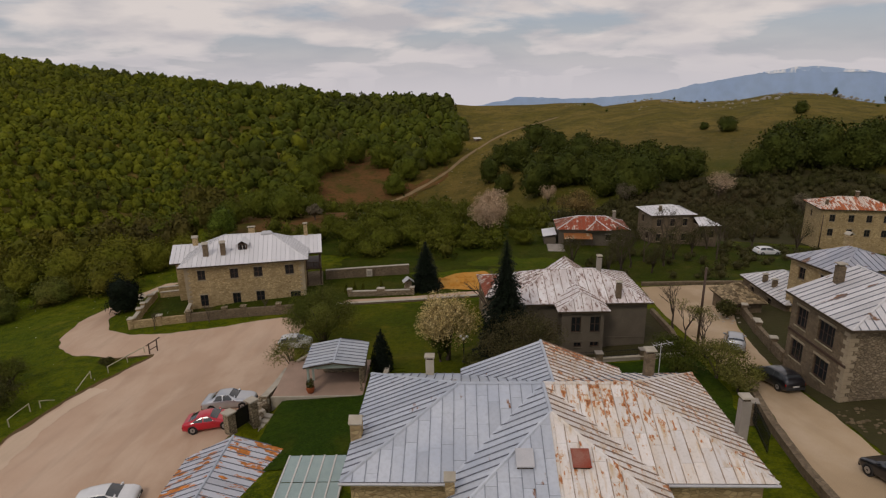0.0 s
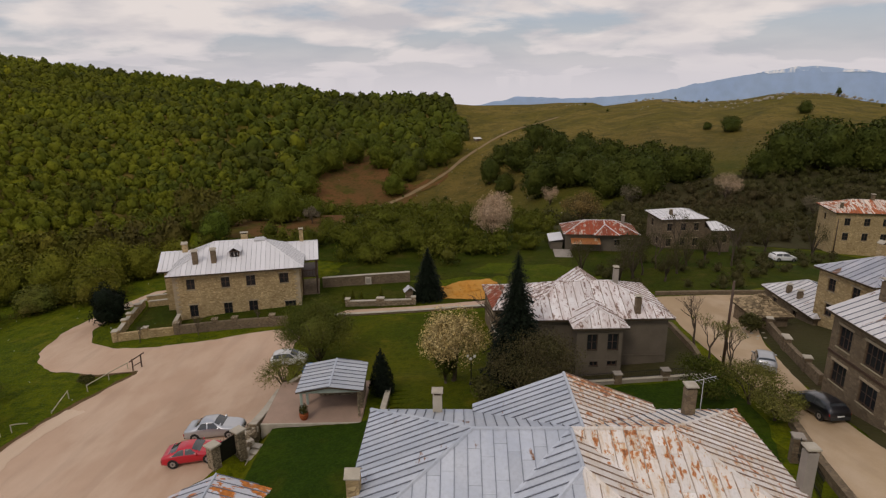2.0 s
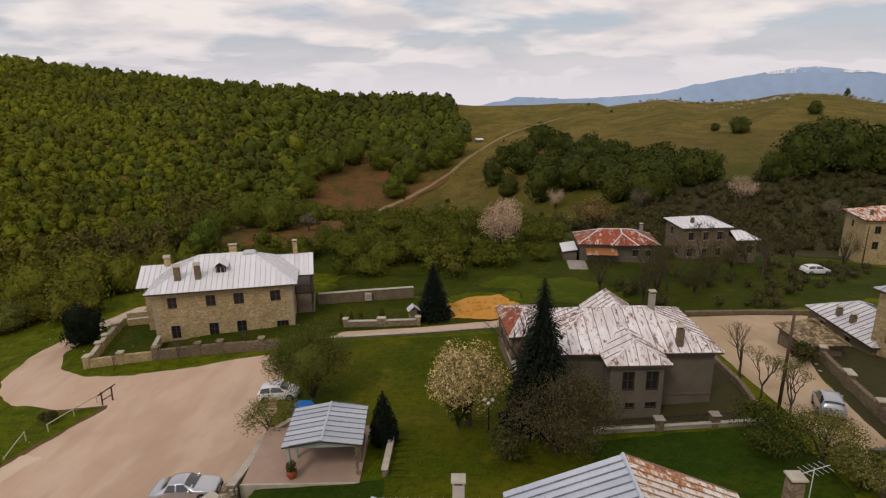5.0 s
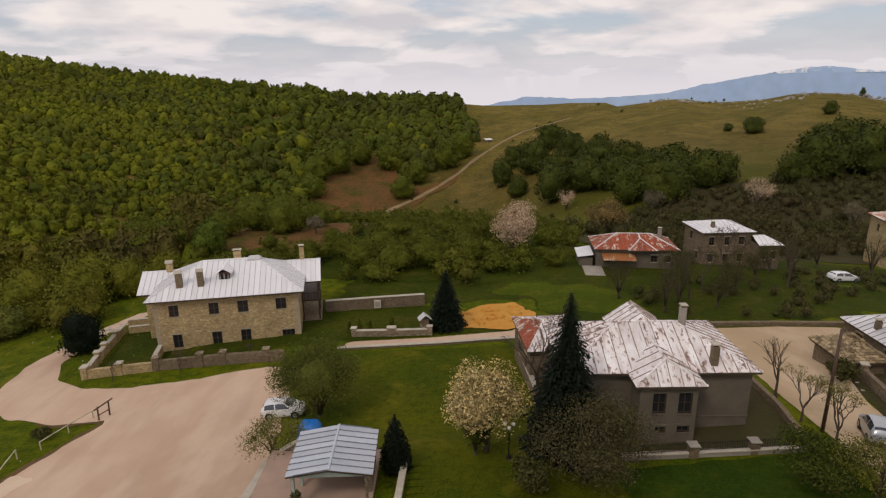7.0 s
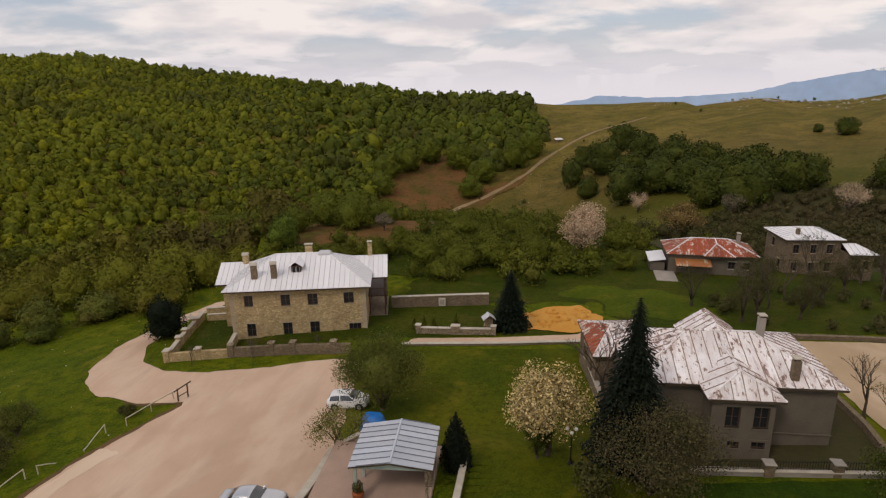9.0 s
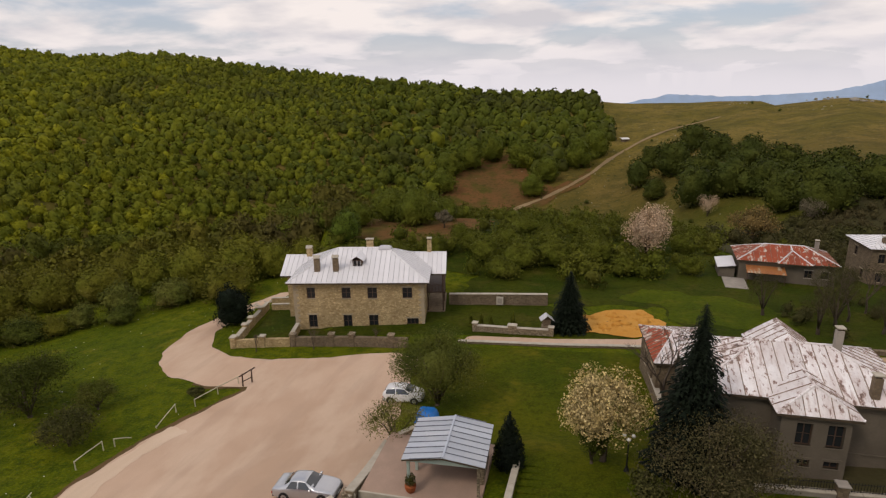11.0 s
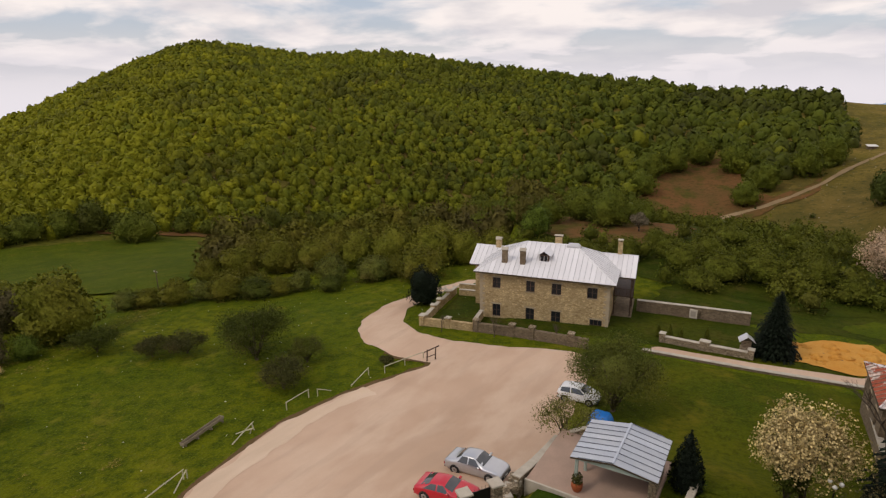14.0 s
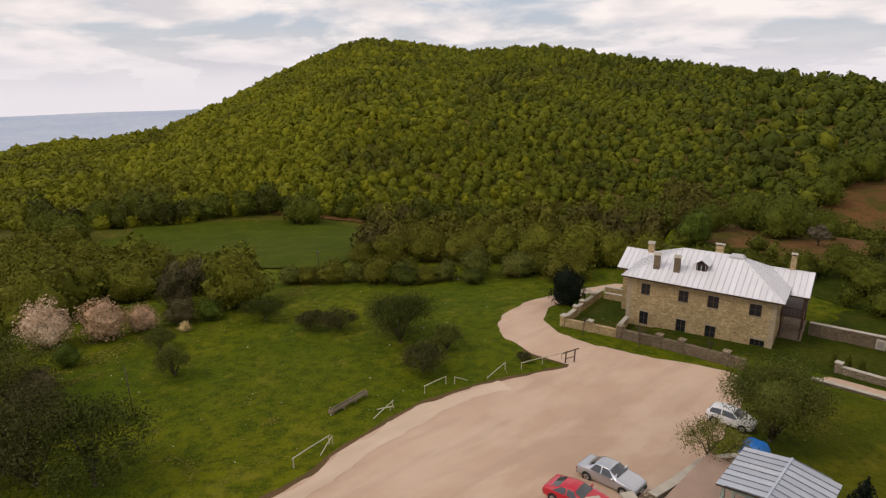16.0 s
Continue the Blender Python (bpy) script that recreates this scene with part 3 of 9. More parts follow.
def ragged(fn, amount, scale):
    return lambda x, y: fn(x, y) + amount * noise.noise((x * scale, y * scale, 7.7)) + 0.4 * amount * noise.noise((x * scale * 3, y * scale * 3, 2.2))

# ---------------------------------------------------------------- ground, roads and yards


def build_ground():
    radii = [2 + 1.25 * k for k in range(96)]
    while radii[-1] < 4800:
        radii.append(radii[-1] * 1.042)
    n = 320
    vs, fs = [(CX, CY, ground_z(CX, CY))], []
    for r in radii:
        for k in range(n):
            a = 2 * math.pi * k / n
            x, y = CX + r * math.sin(a), CY + r * math.cos(a)
            vs.append((x, y, ground_z(x, y) + 0.12 * noise.noise((x * 0.25, y * 0.25, 0)) * smooth(70, 120, r)))
    fs += [(0, 1 + (k + 1) % n, 1 + k) for k in range(n)]
    for i in range(len(radii) - 1):
        for k in range(n):
            a, b = 1 + i * n + k, 1 + i * n + (k + 1) % n
            fs.append((a, b, b + n, a + n))
    sh = Shape()
    sh.v, sh.f = vs, fs
    single("ground", sh, GRASS, "rough spring meadow rising to wooded hills", "ground", "structure", True)


build_ground()

PARKING = [(-34, 24), (-35, 31.5), (-36.4, 35), (-37.4, 40), (-37.9, 44.5), (-36.9, 51), (-34.6, 56.6), (-32.6, 61.2), (-37.5, 61), (-43, 62.4), (-47.3, 65.6), (-49.3, 69.5),
           (-50.2, 75), (-49.2, 82), (-46, 92), (-43.5, 92), (-46.4, 83), (-46.2, 75.5), (-44, 70.7), (-40, 68.1), (-34.3, 67.3), (-27.8, 68.5), (-21.3, 70.4), (-17.6, 69.5),
           (-17, 62), (-16.2, 57), (-16.0, 50), (-15.6, 45), (-15.8, 41.5), (-16.6, 38.4), (-18.4, 36.5), (-19, 24)]
draped("parking_ground", ragged(polygon_distance(PARKING), 0.35, 0.5), -54, -13, 22, 94, 0.8, 0.05, GRAVEL, "pale pinkish gravel forecourt and winding drive", "parking ground")
in_forecourt = polygon_distance(PARKING)
draped("forecourt_margin", ragged(lambda x, y: min(in_forecourt(x, y) - 0.1, 2.3 - in_forecourt(x, y), -30.5 - x, 53.0 - y), 0.7, 0.35), -39, -30, 22, 63, 0.6, 0.065, PALE_GRAVEL, "paler loose gravel along the forecourt edge", "gravel")
draped("forecourt_rim", ragged(lambda x, y: min(in_forecourt(x, y) + 0.55, 0.30 - in_forecourt(x, y), -30.5 - x), 0.3, 0.7), -39.5, -30, 22, 63, 0.4, 0.045, EARTH, "dark earth edge where gravel meets grass", "soil")
STREET = [(19.4, 18), (20.2, 24.5), (22.2, 32.8), (24.0, 40), (24.4, 47), (24.9, 55), (25.5, 63), (26.4, 70), (27.2, 76), (34, 76), (41, 75), (41.5, 72), (37.5, 71.5), (34.5, 66), (31.0, 57), (28.6, 48),
          (27.2, 40), (26.4, 33), (25.2, 27), (24.2, 18)]
draped("street", ragged(polygon_distance(STREET), 0.15, 0.6), 16, 44, 16, 80, 0.7, 0.06, ROAD, "worn tan stone-paved village street", "street")
LANE = [(-13, 75.1), (-4, 75.3), (5.5, 76.6), (8, 79)]
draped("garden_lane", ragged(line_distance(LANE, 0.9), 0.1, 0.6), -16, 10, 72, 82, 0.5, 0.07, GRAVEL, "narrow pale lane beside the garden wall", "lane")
draped("sand_heap_ground", ragged(polygon_distance([(-2.5, 78.6), (-1, 83), (2, 86.6), (6.2, 87), (8.4, 83), (7.2, 79), (4.6, 77.9)]), 0.9, 0.4), -6, 11, 75, 90, 0.5, 0.16, SAND,
       "spread of orange building sand", "sand")
draped("hill_track", ragged(line_distance([(-62, 296), (-38, 316), (-20, 329.5), (-7, 343), (4.6, 360), (14, 381), (23.3, 398), (33.4, 411), (52, 432), (90, 462)], 1.4), 0.7, 0.1), -70, 100, 285, 475, 1.5, 0.35, TRACK,
       "rutted earth track climbing the hill", "track")
draped("bare_slope", ragged(polygon_distance([(-78, 316), (-82, 350), (-70, 376), (-54, 404), (-38, 398), (-33, 366), (-16, 338), (4, 366), (18, 394), (27, 404), (26, 388), (6, 352), (-18, 322), (-44, 296)]), 4, 0.06), -115, 5, 235, 410, 2.2, 0.30, THIN_SOIL, "bare brown clearing below the wood", "bare slope")
BANK_PLOT = ragged(polygon_distance([(-47, 117), (-49, 142), (-30, 150), (-20, 142), (-22, 122), (-28, 116), (-38, 114)]), 4, 0.12)
draped("bare_bank", BANK_PLOT, -60, -10, 105, 160, 1.2, 0.12, THIN_SOIL, "bare reddish bank behind the guesthouse", "bare slope")
SCRUB = polygon_distance([(34, 118), (60, 126), (100, 138), (140, 168), (150, 205), (108, 212), (70, 208), (40, 190), (30, 150)])
draped("scrub_floor", ragged(lambda x, y: SCRUB(x, y) + 6, 5, 0.08), 15, 165, 105, 225, 2.0, 0.12, DARK_GROUND, "brown leaf litter under the budding scrub", "scrub floor")
draped("field_bank", ragged(line_distance([(-216, 108), (-200, 120), (-176, 140), (-160, 152)], 5.0), 3, 0.08), -230, -140, 95, 165, 3, 0.4, THIN_SOIL, "reddish earth bank along the far meadow", "bare slope")
draped("far_meadow", ragged(polygon_distance([(-197, 52), (-215, 76), (-201, 97), (-183, 124), (-156, 132), (-122, 100), (-100, 78), (-98, 68), (-127, 60), (-168, 57)]), 3, 0.08), -225, -90, 45, 140, 2.5, 0.3, FAR_MEADOW, "deep green hay meadow below the forest", "meadow")
draped("lawn", ragged(polygon_distance([(-13.6, 34), (-13.4, 43.6), (-5.2, 43.8), (-4.6, 50), (-15, 57), (-16, 70), (-12.4, 73.2), (5, 73), (5, 62), (8.6, 48), (19, 48.6), (21.5, 36), (-4.5, 34)]), 0.2, 0.6),
       -18, 24, 32, 75, 0.9, 0.04, LAWN, "mown green lawn of the village gardens", "lawn")


draped("terrace_lawn", ragged(polygon_distance([(-13.7, 33), (-13.9, 43.9), (-5.3, 43.9), (-5.2, 33)]), 0.15, 0.6), -15, -4, 32, 45, 0.6, 0.07, DEEP_LAWN, "dense dark-green lawn before the gazebo", "lawn")
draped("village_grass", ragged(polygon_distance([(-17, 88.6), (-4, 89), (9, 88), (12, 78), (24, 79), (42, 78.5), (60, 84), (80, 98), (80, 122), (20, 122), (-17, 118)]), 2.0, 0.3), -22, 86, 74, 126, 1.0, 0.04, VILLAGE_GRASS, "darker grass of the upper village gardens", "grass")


draped("green_plot", ragged(polygon_distance([(2.9, 92), (8, 96), (18.3, 95), (23, 90), (23.4, 82.5), (17.4, 82.5), (10, 84), (9, 89)]), 1.6, 0.3), 0, 27, 79, 99, 0.8, 0.075, FAR_MEADOW, "fresh green plot behind the villa", "grass")
GARDENS = [[(-40.2, 71.8), (-33, 72.8), (-26.5, 74.6), (-17.5, 76), (5, 77.5), (4, 80), (-5, 87.4), (-18, 86), (-18, 91), (-43, 84)], [(5.4, 50.2), (22, 50), (24, 57), (24.6, 66), (26, 77), (6, 76)],
           [(24.8, 20), (26.6, 34), (27.4, 41), (28.6, 48), (31.0, 57), (34.4, 66), (37.4, 71.4), (46, 72), (46, 20)], [(19.6, 34), (22.4, 41), (23.2, 49.3), (8.6, 48.6), (10, 36)]]
for k, plot in enumerate(GARDENS):
    xs, ys = [p[0] for p in plot], [p[1] for p in plot]
    draped("garden_grass", ragged(polygon_distance(plot), 0.3, 0.6), min(xs) - 1, max(xs) + 1, min(ys) - 1, max(ys) + 1, 0.9, 0.055, (VILLAGE_GRASS, DARK_GROUND, DARK_GROUND, DEEP_LAWN)[k], ("dark rough grass of a village garden", "dark brown ground round the villa", "dark brown ground beside the street house", "deep green lawn behind the double house")[k], "garden ground")


def build_distance():
    """The far range and plain, close to the edge of the world."""
    # Distance haze is mixed into the base colours of range and snow.
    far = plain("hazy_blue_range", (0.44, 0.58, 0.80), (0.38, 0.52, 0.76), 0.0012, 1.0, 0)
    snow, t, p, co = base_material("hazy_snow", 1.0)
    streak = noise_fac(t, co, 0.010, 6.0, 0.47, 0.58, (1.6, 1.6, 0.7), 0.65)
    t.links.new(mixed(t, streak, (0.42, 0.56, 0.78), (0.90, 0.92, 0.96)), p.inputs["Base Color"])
    rows = [(-2, -2.6), (3, -2.6), (4.3, -2.4), (7.5, -1.75), (11.6, -1.95), (15, -1.9), (20, -1.5), (22, -1.0), (24, -0.6), (27.4, 0.0), (30.6, 0.48), (32.5, 0.44), (36.2, -0.06), (42, -0.8), (52, -2.2), (60, -2.8)]
    sh, peak, r = Shape(), Shape(), 4300
    for body, shift, low in ((sh, 0.0, None), (peak, 0.02, 0.28)):
        tops, az = [], -2.0
        while az <= 60:
            el = knots(az, rows) + 0.12 * noise.noise((az * 0.9, 0, 5)) + 0.07 * noise.noise((az * 3, 1, 5))
            a = radians(az)
            foot = -6.0 if low is None else max(min(el, 0.02 + 0.16 * noise.noise((az * 1.8, 3, 1))), -5.0)
            if low is None or el > foot:
                for e, rr in ((el + shift, r), (foot, r - 60 if low is None else r - 4)):
                    tops.append((CX + rr * math.sin(a), CY + rr * math.cos(a), CZ + rr * math.tan(radians(e))))
            az += 0.35
        body.add(tops, [(k, k + 1, k + 3, k + 2) for k in range(0, len(tops) - 3, 2)])
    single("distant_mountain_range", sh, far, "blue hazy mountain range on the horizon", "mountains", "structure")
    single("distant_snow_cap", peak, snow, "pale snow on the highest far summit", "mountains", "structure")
    # The plain's pale blue is distance haze put into its base colour.
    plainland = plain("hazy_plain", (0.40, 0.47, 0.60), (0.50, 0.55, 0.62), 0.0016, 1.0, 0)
    pl = Shape()
    pts = []
    for r, el in ((1900, -6.6), (2600, -4.7), (3400, -3.6), (4200, -2.9), (4700, -2.55)):
        for k in range(13):
            a = radians(-104 + 4 * k)
            pts.append((CX + r * math.sin(a), CY + r * math.cos(a), CZ + r * math.tan(radians(el)) + 6 * noise.noise((k * 0.8, r * 0.01, 1))))
    pl.add(pts, [(i * 13 + k, i * 13 + k + 1, (i + 1) * 13 + k + 1, (i + 1) * 13 + k) for i in range(4) for k in range(12)])
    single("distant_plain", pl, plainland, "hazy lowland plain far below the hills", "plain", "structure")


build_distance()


def stone_wall(name, points, height, thick, material, label, cap=True, pillar=0.0, sink=0.4, pillar_top=None):
    """A garden wall along a line on the ground, with cap slabs and, where asked, pillars."""
    x0, y0 = points[0]
    top = thing(name, pose(x0, y0, ground_z(x0, y0)), label, "wall", "", "structure")
    z0 = ground_z(x0, y0)
    body = Shape()
    for (ax, ay), (bx, by) in zip(points, points[1:]):
        length = math.hypot(bx - ax, by - ay)
        n = max(1, int(length / 1.6))
        dx, dy = (bx - ax) / length, (by - ay) / length
        nx, ny = -dy * thick / 2, dx * thick / 2
        ring = []
        for k in range(n + 1):
            px, py = ax + dx * length * k / n, ay + dy * length * k / n
            g = ground_z(px, py) - z0
            h = g + height + 0.03 * noise.noise((px, py, 4))
            ring.append([(px - x0 + s * nx, py - y0 + s * ny, z) for s, z in ((-1, g - sink), (1, g - sink), (1, h), (-1, h))])
        for k in range(n):
            a, b = ring[k], ring[k + 1]
            body.add(a + b, [(0, 1, 5, 4), (1, 2, 6, 5), (2, 3, 7, 6), (3, 0, 4, 7), (3, 2, 1, 0), (4, 5, 6, 7)])
            if cap:
                mid = [(Vector(a[3]) + Vector(a[2])) / 2, (Vector(b[3]) + Vector(b[2])) / 2]
                way = mid[1] - mid[0]
                turn = Matrix.Translation(mid[0]) @ way.to_track_quat("X", "Z").to_matrix().to_4x4()
                part("cap_slab", Shape().block(0.01, way.length - 0.01, -thick / 2 - 0.05, thick / 2 + 0.05, 0, 0.08, 0.02, turn), CAP, top)
        if pillar:
            for k in range(int(length / pillar) + 1):
                s = min(length, k * pillar)
                px, py = ax + dx * s, ay + dy * s
                g = ground_z(px, py) - z0
                turn = Matrix.Translation((px - x0, py - y0, g)) @ Matrix.Rotation(math.atan2(dy, dx), 4, "Z")
                w = thick / 2 + 0.08
                pl = part("pillar", Shape().block(-w, w, -w, w, -sink, height + 0.35, 0.02, turn), material, top)
                part("pillar_cap", Shape().block(-w - 0.07, w + 0.07, -w - 0.07, w + 0.07, height + 0.35, height + 0.45, 0.03, turn), pillar_top or CAP, pl)
    part("masonry", body, material, top)
    return top


stone_wall("front_wall", [(-40.5, 70.3), (-37.0, 70.8), (-33.7, 71.2)], 1.0, 0.45, STONE_TAN, "tan rubble garden wall with pale-capped pillars", False, 3.6)
stone_wall("house_wall", [(-33.3, 71.25), (-26.3, 71.8), (-19.8, 72.0)], 1.15, 0.45, STONE_DARK, "brown stone wall with pillars before the guesthouse", False, 4.6, 0.4, STONE_WALL)
stone_wall("dividing_wall", [(-33.9, 71.8), (-34.9, 75.6)], 1.1, 0.4, STONE_TAN, "short tan stone wall joining the guesthouse")
stone_wall("terrace_parapet", [(-42.8, 83.4), (-38.9, 83.8)], 0.9, 0.35, STONE_TAN, "low terrace wall with a pale coping")
stone_wall("terrace_parapet", [(-44.4, 86.2), (-39.4, 86.8)], 0.9, 0.35, STONE_TAN, "low terrace wall with a pale coping")
stone_wall("side_wall", [(-40.5, 70.6), (-42.2, 77), (-43.8, 84)], 1.0, 0.45, STONE_TAN, "tan stone wall with pale cap beside the drive", True, 4.0)
stone_wall("garden_wall", [(-18.2, 86.2), (-12, 87), (-5.4, 87.8)], 1.5, 0.45, STONE_DARK, "brown stone garden wall with a pale coping")
stone_wall("garden_parapet", [(-13.2, 77.6), (-8.6, 77.3), (-4.4, 77.2)], 0.75, 0.4, STONE_WALL, "low stone parapet with a pale coping", True, 4.2)
stone_wall("retaining_wall", [(-14.5, 74.0), (-4, 74.2), (5.2, 74.9)], 0.25, 0.4, STONE_DARK, "low retaining wall at the head of the lawn", True, 0, 1.1)
stone_wall("boundary_wall", [(5.3, 73.5), (5.0, 66), (5.2, 60)], 1.3, 0.4, STONE_DARK, "brown stone boundary wall of the lawn")
stone_wall("square_wall", [(27.6, 77.0), (34, 76.6), (42, 75.6)], 0.5, 0.45, STONE_DARK, "low brown stone wall closing the paved square", False)
stone_wall("roadside_wall", [(23.6, 40.0), (21.9, 34.2), (20.6, 28.5), (19.7, 23)], 0.55, 0.5, STONE_DARK, "rough dark stone wall above the street", False)
stone_wall("yard_wall", [(33.6, 61.0), (31.6, 54.4), (30.2, 49.2), (29.4, 46.0)], 1.0, 0.4, STONE_DARK, "brown stone yard wall with white-capped pillars", False, 6.2)
# The yard's shade is put into this dark ground colour.
draped("street_yard", ragged(polygon_distance([(28.8, 45.2), (31.0, 53), (33.2, 61), (35.4, 68), (40, 68), (40, 45.2)]), 0.4, 0.5), 27, 42, 44, 70, 0.8, 0.065, DARK_GROUND, "yard behind the street wall, its shade in the ground colour", "yard")
stone_wall("forecourt_wall", [(-14.95, 50.6), (-14.97, 48.5), (-15.0, 46.4), (-15.15, 43.6)], 1.45, 0.5, STONE_WALL, "rough stone wall between forecourt and terrace")
stone_wall("terrace_wall", [(-14.95, 50.6), (-12.6, 50.9)], 1.6, 0.4, STONE_WALL, "short stone wall closing the terrace")
stone_wall("flower_bed_wall", [(-5.2, 49.0), (-5.35, 44.2)], 0.5, 0.35, STONE_WALL, "low stone edging of a flower bed")
stone_wall("villa_fence_wall", [(9.6, 49.9), (15.5, 49.7), (22.2, 49.5)], 0.35, 0.35, CONCRETE, "low concrete plinth of a garden railing", True)
stone_wall("villa_side_wall", [(22.2, 49.5), (23.6, 56), (24.4, 64)], 0.6, 0.4, STONE_DARK, "low brown wall between villa and street", False)

# ---------------------------------------------------------------- houses


def clip(poly, axis, value, keep_above):
    """Clip a 2-D polygon (list of tuples) at axis = value."""
    out = []
    for k, p in enumerate(poly):
        q = poly[(k + 1) % len(poly)]
        a, b = p[axis] - value, q[axis] - value
        if not keep_above:
            a, b = -a, -b
        if a >= 0:
            out.append(p)
        if (a > 0 and b < 0) or (a < 0 and b > 0):
            s = a / (a - b)
            out.append(tuple(p[i] + s * (q[i] - p[i]) for i in range(2)))
    return out


def area(poly):
    return abs(sum(p[0] * q[1] - q[0] * p[1] for p, q in zip(poly, poly[1:] + poly[:1]))) / 2


def sheet_roof(roof, poly, step, material, length=0.0, rib=0.03, pick=None, seam=None):
    """Covers a sloping polygon (counter-clockwise from above) with standing-seam sheets, each an object; length: sheets are cut that long.
    pick(s, t centre in house coordinates) may choose another material."""
    pts = [Vector(p) for p in poly]
    nrm = Vector((0, 0, 0))
    for a, b in zip(pts, pts[1:] + pts[:1]):
        nrm += a.cross(b)
    nrm.normalize()
    if nrm.z < 0:
        nrm = -nrm
    down = (nrm * nrm.z - Vector((0, 0, 1))).normalized()
    along = down.cross(nrm).normalized()
    o = pts[0]
    flat = [((p - o).dot(along), (p - o).dot(down)) for p in pts]
    s0, s1 = min(p[0] for p in flat), max(p[0] for p in flat)
    count = max(1, round((s1 - s0) / step))
    wide = (s1 - s0) / count

    def at(s, t, h):
        return o + along * s + down * t + nrm * h

    for k in range(count):
        a, b = s0 + k * wide, s0 + (k + 1) * wide
        strip = clip(clip(flat, 0, a, True), 0, b, False)
        if len(strip) < 3 or area(strip) < 0.01:
            continue
        t0, t1 = min(p[1] for p in strip), max(p[1] for p in strip)
        cuts = [t0, t1]
        if length:
            t = t0 + length * (0.4 + 0.6 * ((k * 0.618) % 1))
            cuts = [t0]
            while t < t1 - 0.4:
                cuts.append(t)
                t += length
            cuts.append(t1)
        for ta, tb in zip(cuts, cuts[1:]):
            piece = clip(clip(strip, 1, ta, True), 1, tb - (0.008 if tb < t1 else 0), False) if length else strip
            if len(piece) < 3 or area(piece) < 0.004:
                continue
            sh = Shape()
            top = [at(s, t, 0.03 + (0.006 if length and (t - ta) > 0.5 * (tb - ta) else 0)) for s, t in piece]
            if (top[1] - top[0]).cross(top[2] - top[0]).dot(nrm) < 0:
                top.reverse()
            sh.slab(top, -nrm * 0.025)
            edge = [p[1] for p in clip(piece, 0, a + 0.04, False)]
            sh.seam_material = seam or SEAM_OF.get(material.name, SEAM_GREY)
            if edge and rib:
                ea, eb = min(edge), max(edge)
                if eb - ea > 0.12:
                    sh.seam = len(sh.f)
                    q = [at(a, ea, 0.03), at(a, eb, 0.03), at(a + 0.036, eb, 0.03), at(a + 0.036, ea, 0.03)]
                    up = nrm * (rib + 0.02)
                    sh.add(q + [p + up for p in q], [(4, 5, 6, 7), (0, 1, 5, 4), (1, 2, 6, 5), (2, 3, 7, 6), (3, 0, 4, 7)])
            mat_here = material
            if pick:
                c = sum((Vector(p) for p in top), Vector()) / len(top)
                mat_here = pick(c) or material
            part("roof_sheet", sh, mat_here, roof)


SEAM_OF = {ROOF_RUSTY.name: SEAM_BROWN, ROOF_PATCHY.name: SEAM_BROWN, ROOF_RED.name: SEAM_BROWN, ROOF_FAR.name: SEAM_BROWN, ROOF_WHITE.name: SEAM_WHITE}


def roof_base(house, faces, label, ridges=(), cap_material=None, drop=0.14):
    """The boarded body under the sheets, with ridge caps. faces: sloping polygons; ridges: pairs of points."""
    sh = Shape()
    for poly in faces:
        pts = [Vector(p) - Vector((0, 0, 0.035)) for p in poly]
        sh.slab(pts, (0, 0, -drop))
    roof = part("roof", sh, SOFFIT, house, label)
    for a, b in ridges:
        a, b = Vector(a), Vector(b)
        way = b - a
        turn = Matrix.Translation(a + Vector((0, 0, 0.04))) @ way.to_track_quat("X", "Z").to_matrix().to_4x4()
        cap = Shape()
        w, L = 0.10, way.length
        cap.add([turn @ Vector(p) for p in ((0, -w, -0.03), (L, -w, -0.03), (L, -0.05, 0.06), (0, -0.05, 0.06), (0, 0.05, 0.06), (L, 0.05, 0.06), (L, w, -0.03), (0, w, -0.03))],
                [(0, 1, 2, 3), (3, 2, 5, 4), (4, 5, 6, 7), (0, 3, 4, 7), (1, 6, 5, 2)])
        part("ridge_cap", cap, cap_material, roof)
    return roof


def hip_faces(x0, x1, y0, y1, ze, zr, inset=None, gable_left=False, gable_right=False):
    """The four slopes of a hipped roof with its ridge along x."""
    ym = (y0 + y1) / 2
    ins = (y1 - y0) / 2 if inset is None else inset
    ra, rb = (x0 + (0 if gable_left else ins), ym, zr), (x1 - (0 if gable_right else ins), ym, zr)
    a, b, c, d = (x0, y0, ze), (x1, y0, ze), (x1, y1, ze), (x0, y1, ze)
    faces = [[a, b, rb, ra], [c, d, ra, rb]]
    ridges = [(ra, rb)]
    if not gable_right:
        faces.append([b, c, rb])
        ridges += [(rb, b), (rb, c)]
    if not gable_left:
        faces.append([d, a, ra])
        ridges += [(ra, a), (ra, d)]
    return faces, ridges


